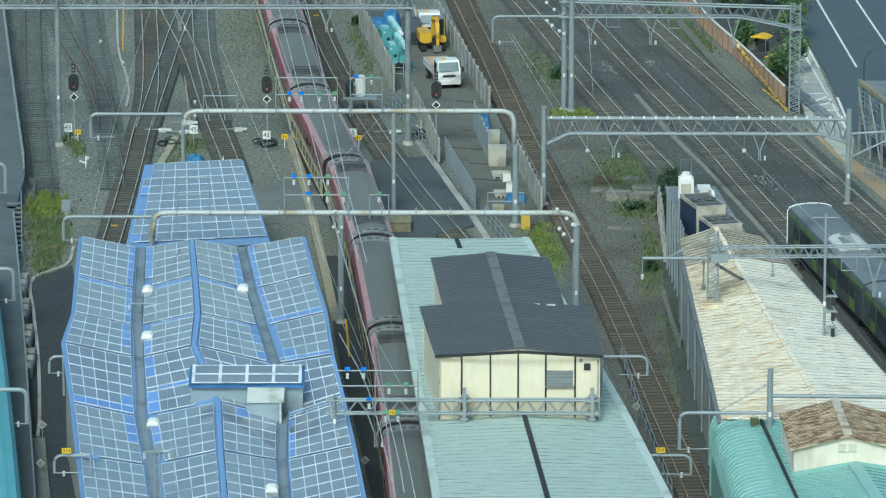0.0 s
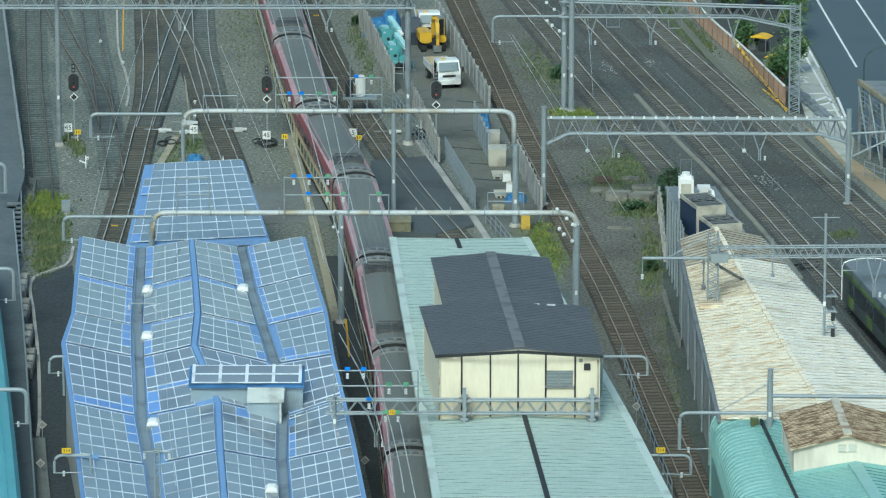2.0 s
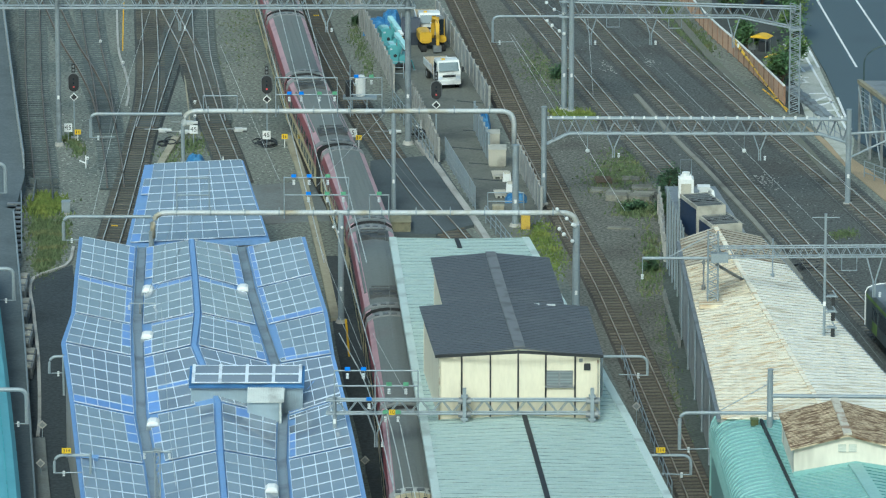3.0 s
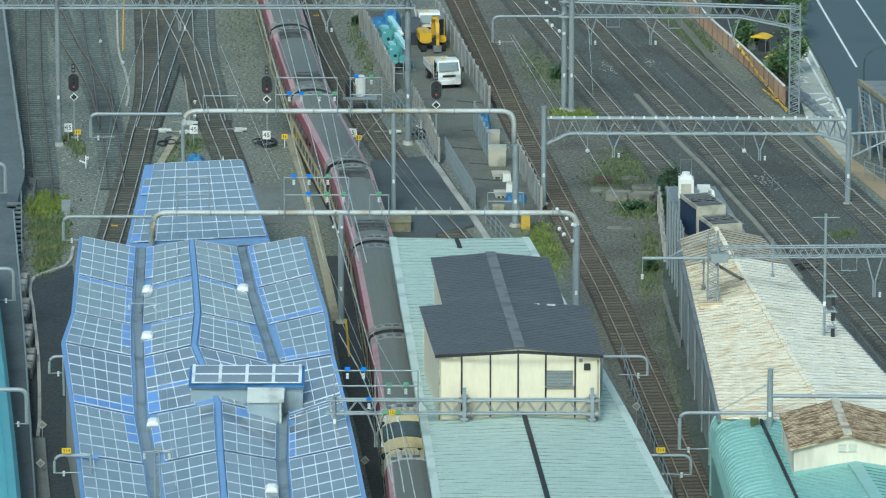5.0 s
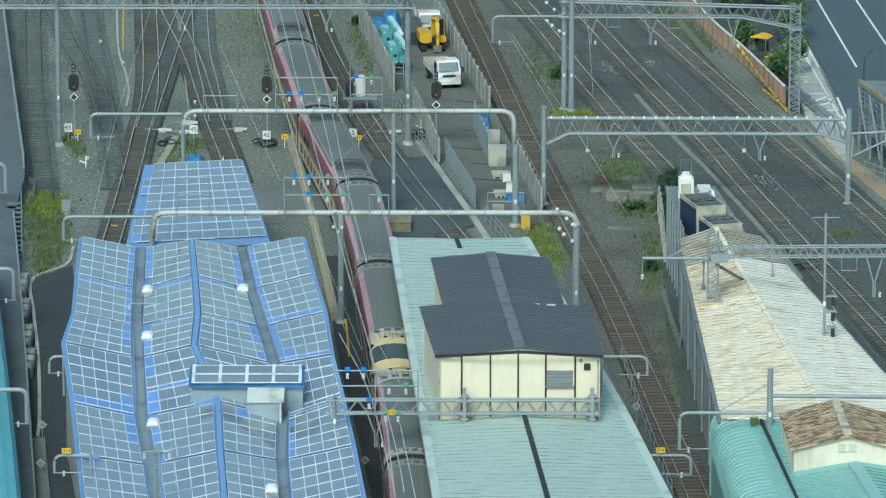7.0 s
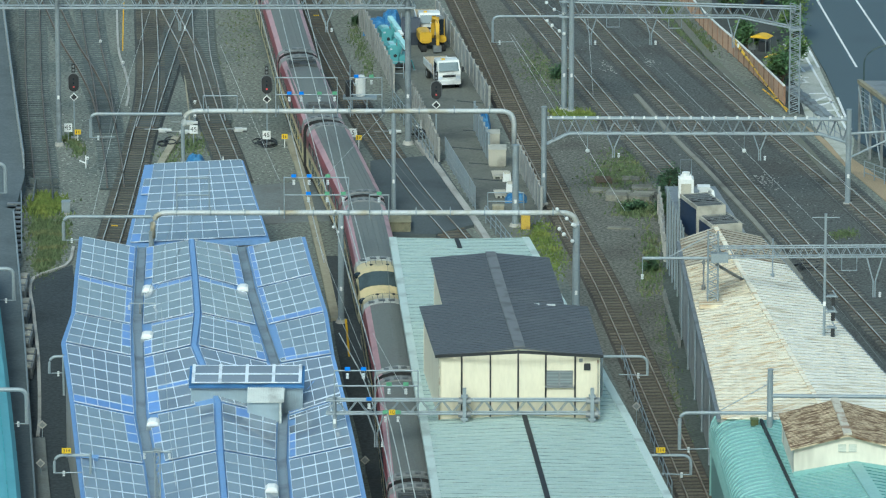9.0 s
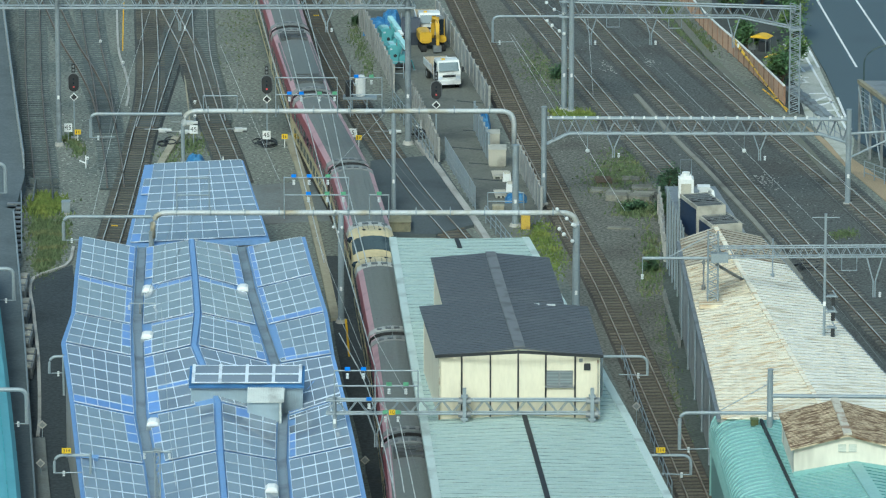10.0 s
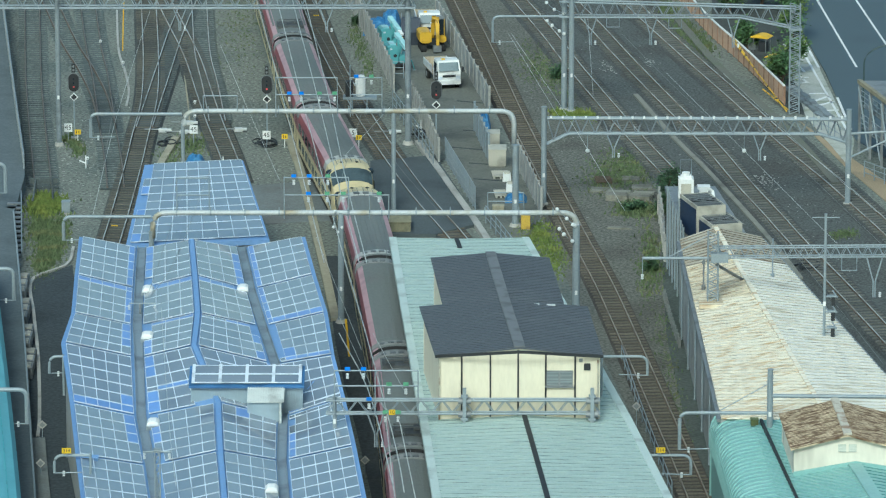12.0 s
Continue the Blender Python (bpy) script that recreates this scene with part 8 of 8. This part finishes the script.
# ---------------------------------------------------------------- scattered small things
def rubble(pts, spread, n, seed, material=CONCRETE, size=0.12):
    """Loose pale stones and scraps round some places."""
    rng = random.Random(seed)
    m = Mesh()
    for k in range(n):
        c = rng.choice(pts)
        s = size * rng.uniform(0.4, 1.3)
        m.box(c[0] + rng.gauss(0, spread[0]), c[1] + rng.gauss(0, spread[1]), 0, s, s * rng.uniform(0.8, 2.5), s * 0.6, rng.uniform(0, 90))
    return tagged(new("rubble", m.data("rubble", material)), "scattered pale stones and scraps in gravel", "rubble", kind="stuff")


rubble([(12.16, 428.34), (12.57, 427.77), (21.42, 392.84), (22.16, 392.19), (15.25, 429.29)], (0.4, 1.2), 300, 1, size=0.07)
rubble([(12.08, 383.08), (12.11, 377.77), (11.44, 374.06), (12.23, 369.7), (11.54, 390.91), (10.46, 386.18), (12.92, 380.03)], (0.7, 2.5), 120, 2, OLD_SLAB, 0.07)
rubble([(6.54, 377.77), (8.22, 369.7), (7.95, 374.06), (7.24, 365.43)], (0.4, 3.0), 150, 3, OLD_SLAB, 0.06)
rubble([(-22.0, 421.79), (-24.99, 402.4), (-15.95, 425.51), (-14.29, 412.76), (-25.76, 395.76), (-23.55, 390.91), (-14.34, 402.4), (-11.79, 395.76)], (1.2, 8.0), 900, 4, size=0.05)
rubble([(18.51, 405.8), (23.62, 390.91), (21.43, 400.72), (25.8, 377.02), (15.79, 407.52), (12.5, 404.09), (6.7, 412.76), (10.63, 425.51)], (1.5, 8.0), 900, 5, size=0.05)


def diamond_board(base, z):
    """A small diamond board on a post beside the line."""
    root = thing("diamond_board", "small pale diamond board on a thin post", "marker", base, "diamond boards")
    part("post", Mesh().tube([(0, 0.03, 0), (0, 0.03, z)], 0.025, 6), GALV, root)
    for d, y, m in ((0.27, 0.0, CONCRETE), (0.17, -0.025, GREY_METAL)):
        part("board", Mesh().add([(0, y, z - d), (d, y, z), (0, y, z + d), (-d, y, z), (0, y + 0.02, z - d), (d, y + 0.02, z), (0, y + 0.02, z + d), (-d, y + 0.02, z)],
                                 [(0, 1, 2, 3), (7, 6, 5, 4), (0, 4, 5, 1), (1, 5, 6, 2), (2, 6, 7, 3), (3, 7, 4, 0)]), m, root)


diamond_board((-22.8, 322.25, 0.0), 0.83)
diamond_board((11.26, 331.97, 0.0), 1.4)
diamond_board((-4.41, 321.69, 0.0), 1.17)
diamond_board((-23.22, 330.22, 0.0), 0.78)
# joints across the paved yard
for a, b in (((0.98, 416.33), (2.88, 415.61)), ((1.43, 407.17), (2.43, 407.0)), ((0.63, 402.06), (3.3, 401.06)), ((1.79, 397.4), (3.93, 396.74)), ((2.08, 392.84), (4.08, 392.19)), ((-2.31, 439.02), (-1.67, 438.62))):
    part("joint", Mesh().slab([(a[0], a[1] - 0.12, 0.062), (b[0], b[1] - 0.12, 0.062), (b[0], b[1] + 0.12, 0.062), (a[0], a[1] + 0.12, 0.062)], 0.01), DARK_LOT, bpy.data.objects["pavement_1"])
# narrow gauge of lamps and levers between the yard tracks
for k, base in enumerate(((-24.5, 397.4, 0.0), (-23.61, 427.39, 0.0), (-25.69, 434.68, 0.0), (-17.61, 410.13, 0.0), (-17.79, 414.54, 0.0), (-7.47, 392.52, 0.0), (-34.15, 452.31, 0.0))):
    s = thing("track_lamp", "small white track lamp on a stub post", "lamp", base, "track lamps")
    part("post", Mesh().tube([(0, 0, 0), (0, 0, 0.35)], 0.05, 6), GALV, s)
    part("lamp_case", Mesh().tube([(0, 0, 0.28), (0, 0, 0.36), (0, 0, 0.46), (0, 0, 0.5)], [0.08, 0.11, 0.11, 0.06], 8), WHITE, s)
    part("lens", Mesh().tube([(0, -0.1, 0.4), (0, -0.12, 0.4)], 0.04, 8), GREY_METAL, s)
# pair of steel posts under the big roof's edge and a blue pipe bracket
arm = thing("blue_roof_bracket", "blue flat steel bracket on the workshop roof edge", "bracket", (-19.25, 308.3, 5.3))
part("plate", Mesh().slab([(-0.9, -0.1, 0.15), (0.6, -0.3, 0.1), (0.6, 0.2, 0.1), (-0.9, 0.1, 0.15)], 0.08), BLUE_SHEET, arm)
part("foot", Mesh().box(0.45, 0, -0.6, 0.2, 0.2, 0.65), BLUE_SHEET, arm)

# square wire loops under the lattice beams, thin posts and a box on the shed roofs
for root, x, z, y in ((g4, 12.1, 7.02, YC), (g4, 16.52, 6.94, YC), (gd, 24.06, 8.22, YD)):
    part("square_loop", Mesh().tube([(x - 0.45, y, z), (x - 0.45, y, z - 0.75), (x + 0.45, y, z - 0.75), (x + 0.45, y, z)], 0.04, 6), GALV, root)
for at, h, m in (((15.59, 343.21, 5.6), 1.8, GREY_METAL), ((19.84, 345.48, 5.7), 2.3, GALV)):
    s = thing("roof_post", "thin steel post standing on the shed roof", "pole", at, "roof posts")
    part("shaft", Mesh().tube([(0, 0, -0.3), (0, 0, h)], 0.05, 8), m, s)
    part("collar", Mesh().tube([(0, 0, -0.3), (0, 0, 0.12)], 0.12, 8), m, s)
    part("clamp", Mesh().box(0, 0, h * 0.8, 0.2, 0.12, 0.16), GREY_METAL, s)
box_ = thing("roof_box", "small olive box fixed on the shed roof", "box", (17.18, 314.5, 5.35))
part("case", Mesh().box(0, 0, 0, 0.42, 0.5, 0.3), mat("olive_case", (0.12, 0.14, 0.05), 0.7), box_)
part("lid", Mesh().box(0, 0, 0.3, 0.46, 0.54, 0.05), mat("olive_lid", (0.16, 0.18, 0.07), 0.7), box_)
# ladder and pipes on the long wall of the white shed
for k in range(5):
    q = mix(SL[0], SL[1], 0.12 + 0.17 * k)
    part("downpipe", Mesh().tube([(q[0] - 0.12, q[1], 5.0), (q[0] - 0.12, q[1], 0.1)], 0.06, 8), GALV, shed)
part("eaves_gutter", Mesh().loft([[(q[0] - 0.22, q[1], 5.12), (q[0] - 0.22, q[1], 4.95), (q[0] - 0.02, q[1], 4.95), (q[0] - 0.02, q[1], 5.12)] for q in (SL[0], SL[1])]), GREY_METAL, shed)
part("eaves_gutter", Mesh().loft([[(q[0] + 0.02, q[1], 5.12), (q[0] + 0.02, q[1], 4.95), (q[0] + 0.2, q[1], 4.95), (q[0] + 0.2, q[1], 5.12)] for q in (SR[0], SR[1])]), GREY_METAL, shed)


# times in seconds, and the way of the first car along its line in metres
TRAIN_TIMES = [0, 1, 2, 3, 4, 5, 6, 7, 8, 9, 10, 11, 12]
TRAIN_PLACES = [15.0, 6.8, -1.3, -9.4, -17.5, -25.8, -34.1, -42.2, -50.5, -59.0, -67.8, -76.8, -85.9]
COMMUTER_TIMES = [0.0, 0.3, 0.6, 0.9, 1.2, 1.5, 1.8, 2.1, 2.4, 2.7, 3.0, 4, 5, 6.5, 8, 10, 12]
COMMUTER_PLACES = [70.1, 72.1, 74.1, 76.6, 79.1, 81.1, 83.1, 85.1, 86.6, 88.6, 90.6, 96.85, 103.1, 112.47, 121.85, 134.35, 146.85]


# ---------------------------------------------------------------- movement
def run_along(line, cars, pitch, times, places, length_sign):
    """Key cars along a line; places: the depth of the first car's middle at each of the times."""
    p = smooth_path(line, 0.5)
    run = np.concatenate([[0], np.cumsum(np.linalg.norm(np.diff(p, axis=0), axis=1))])

    def at(s):
        if s < 0:
            return p[0] + (p[0] - p[1]) / np.linalg.norm(p[0] - p[1]) * -s
        if s > run[-1]:
            return p[-1] + (p[-1] - p[-2]) / np.linalg.norm(p[-1] - p[-2]) * (s - run[-1])
        return np.array([np.interp(s, run, p[:, 0]), np.interp(s, run, p[:, 1])])

    for k, car in enumerate(cars):
        rows = []
        for t, s in zip(times, places):
            q = s + pitch * k
            a, b = at(q - 7.0), at(q + 7.0)
            mid = (a + b) / 2
            d = a - b
            rows.append((t, pose(mid[0], mid[1], 0.0, 0, 0, math.degrees(math.atan2(-d[0], d[1])))))
        walk(car, rows)


def motions():
    run_along(TRAIN_LINE, CARS, PITCH, TRAIN_TIMES, TRAIN_PLACES, 1)
    run_along(COMMUTER_LINE, [TAIL, NEXT, THIRD], 20.0, COMMUTER_TIMES, COMMUTER_PLACES, 1)


motions()
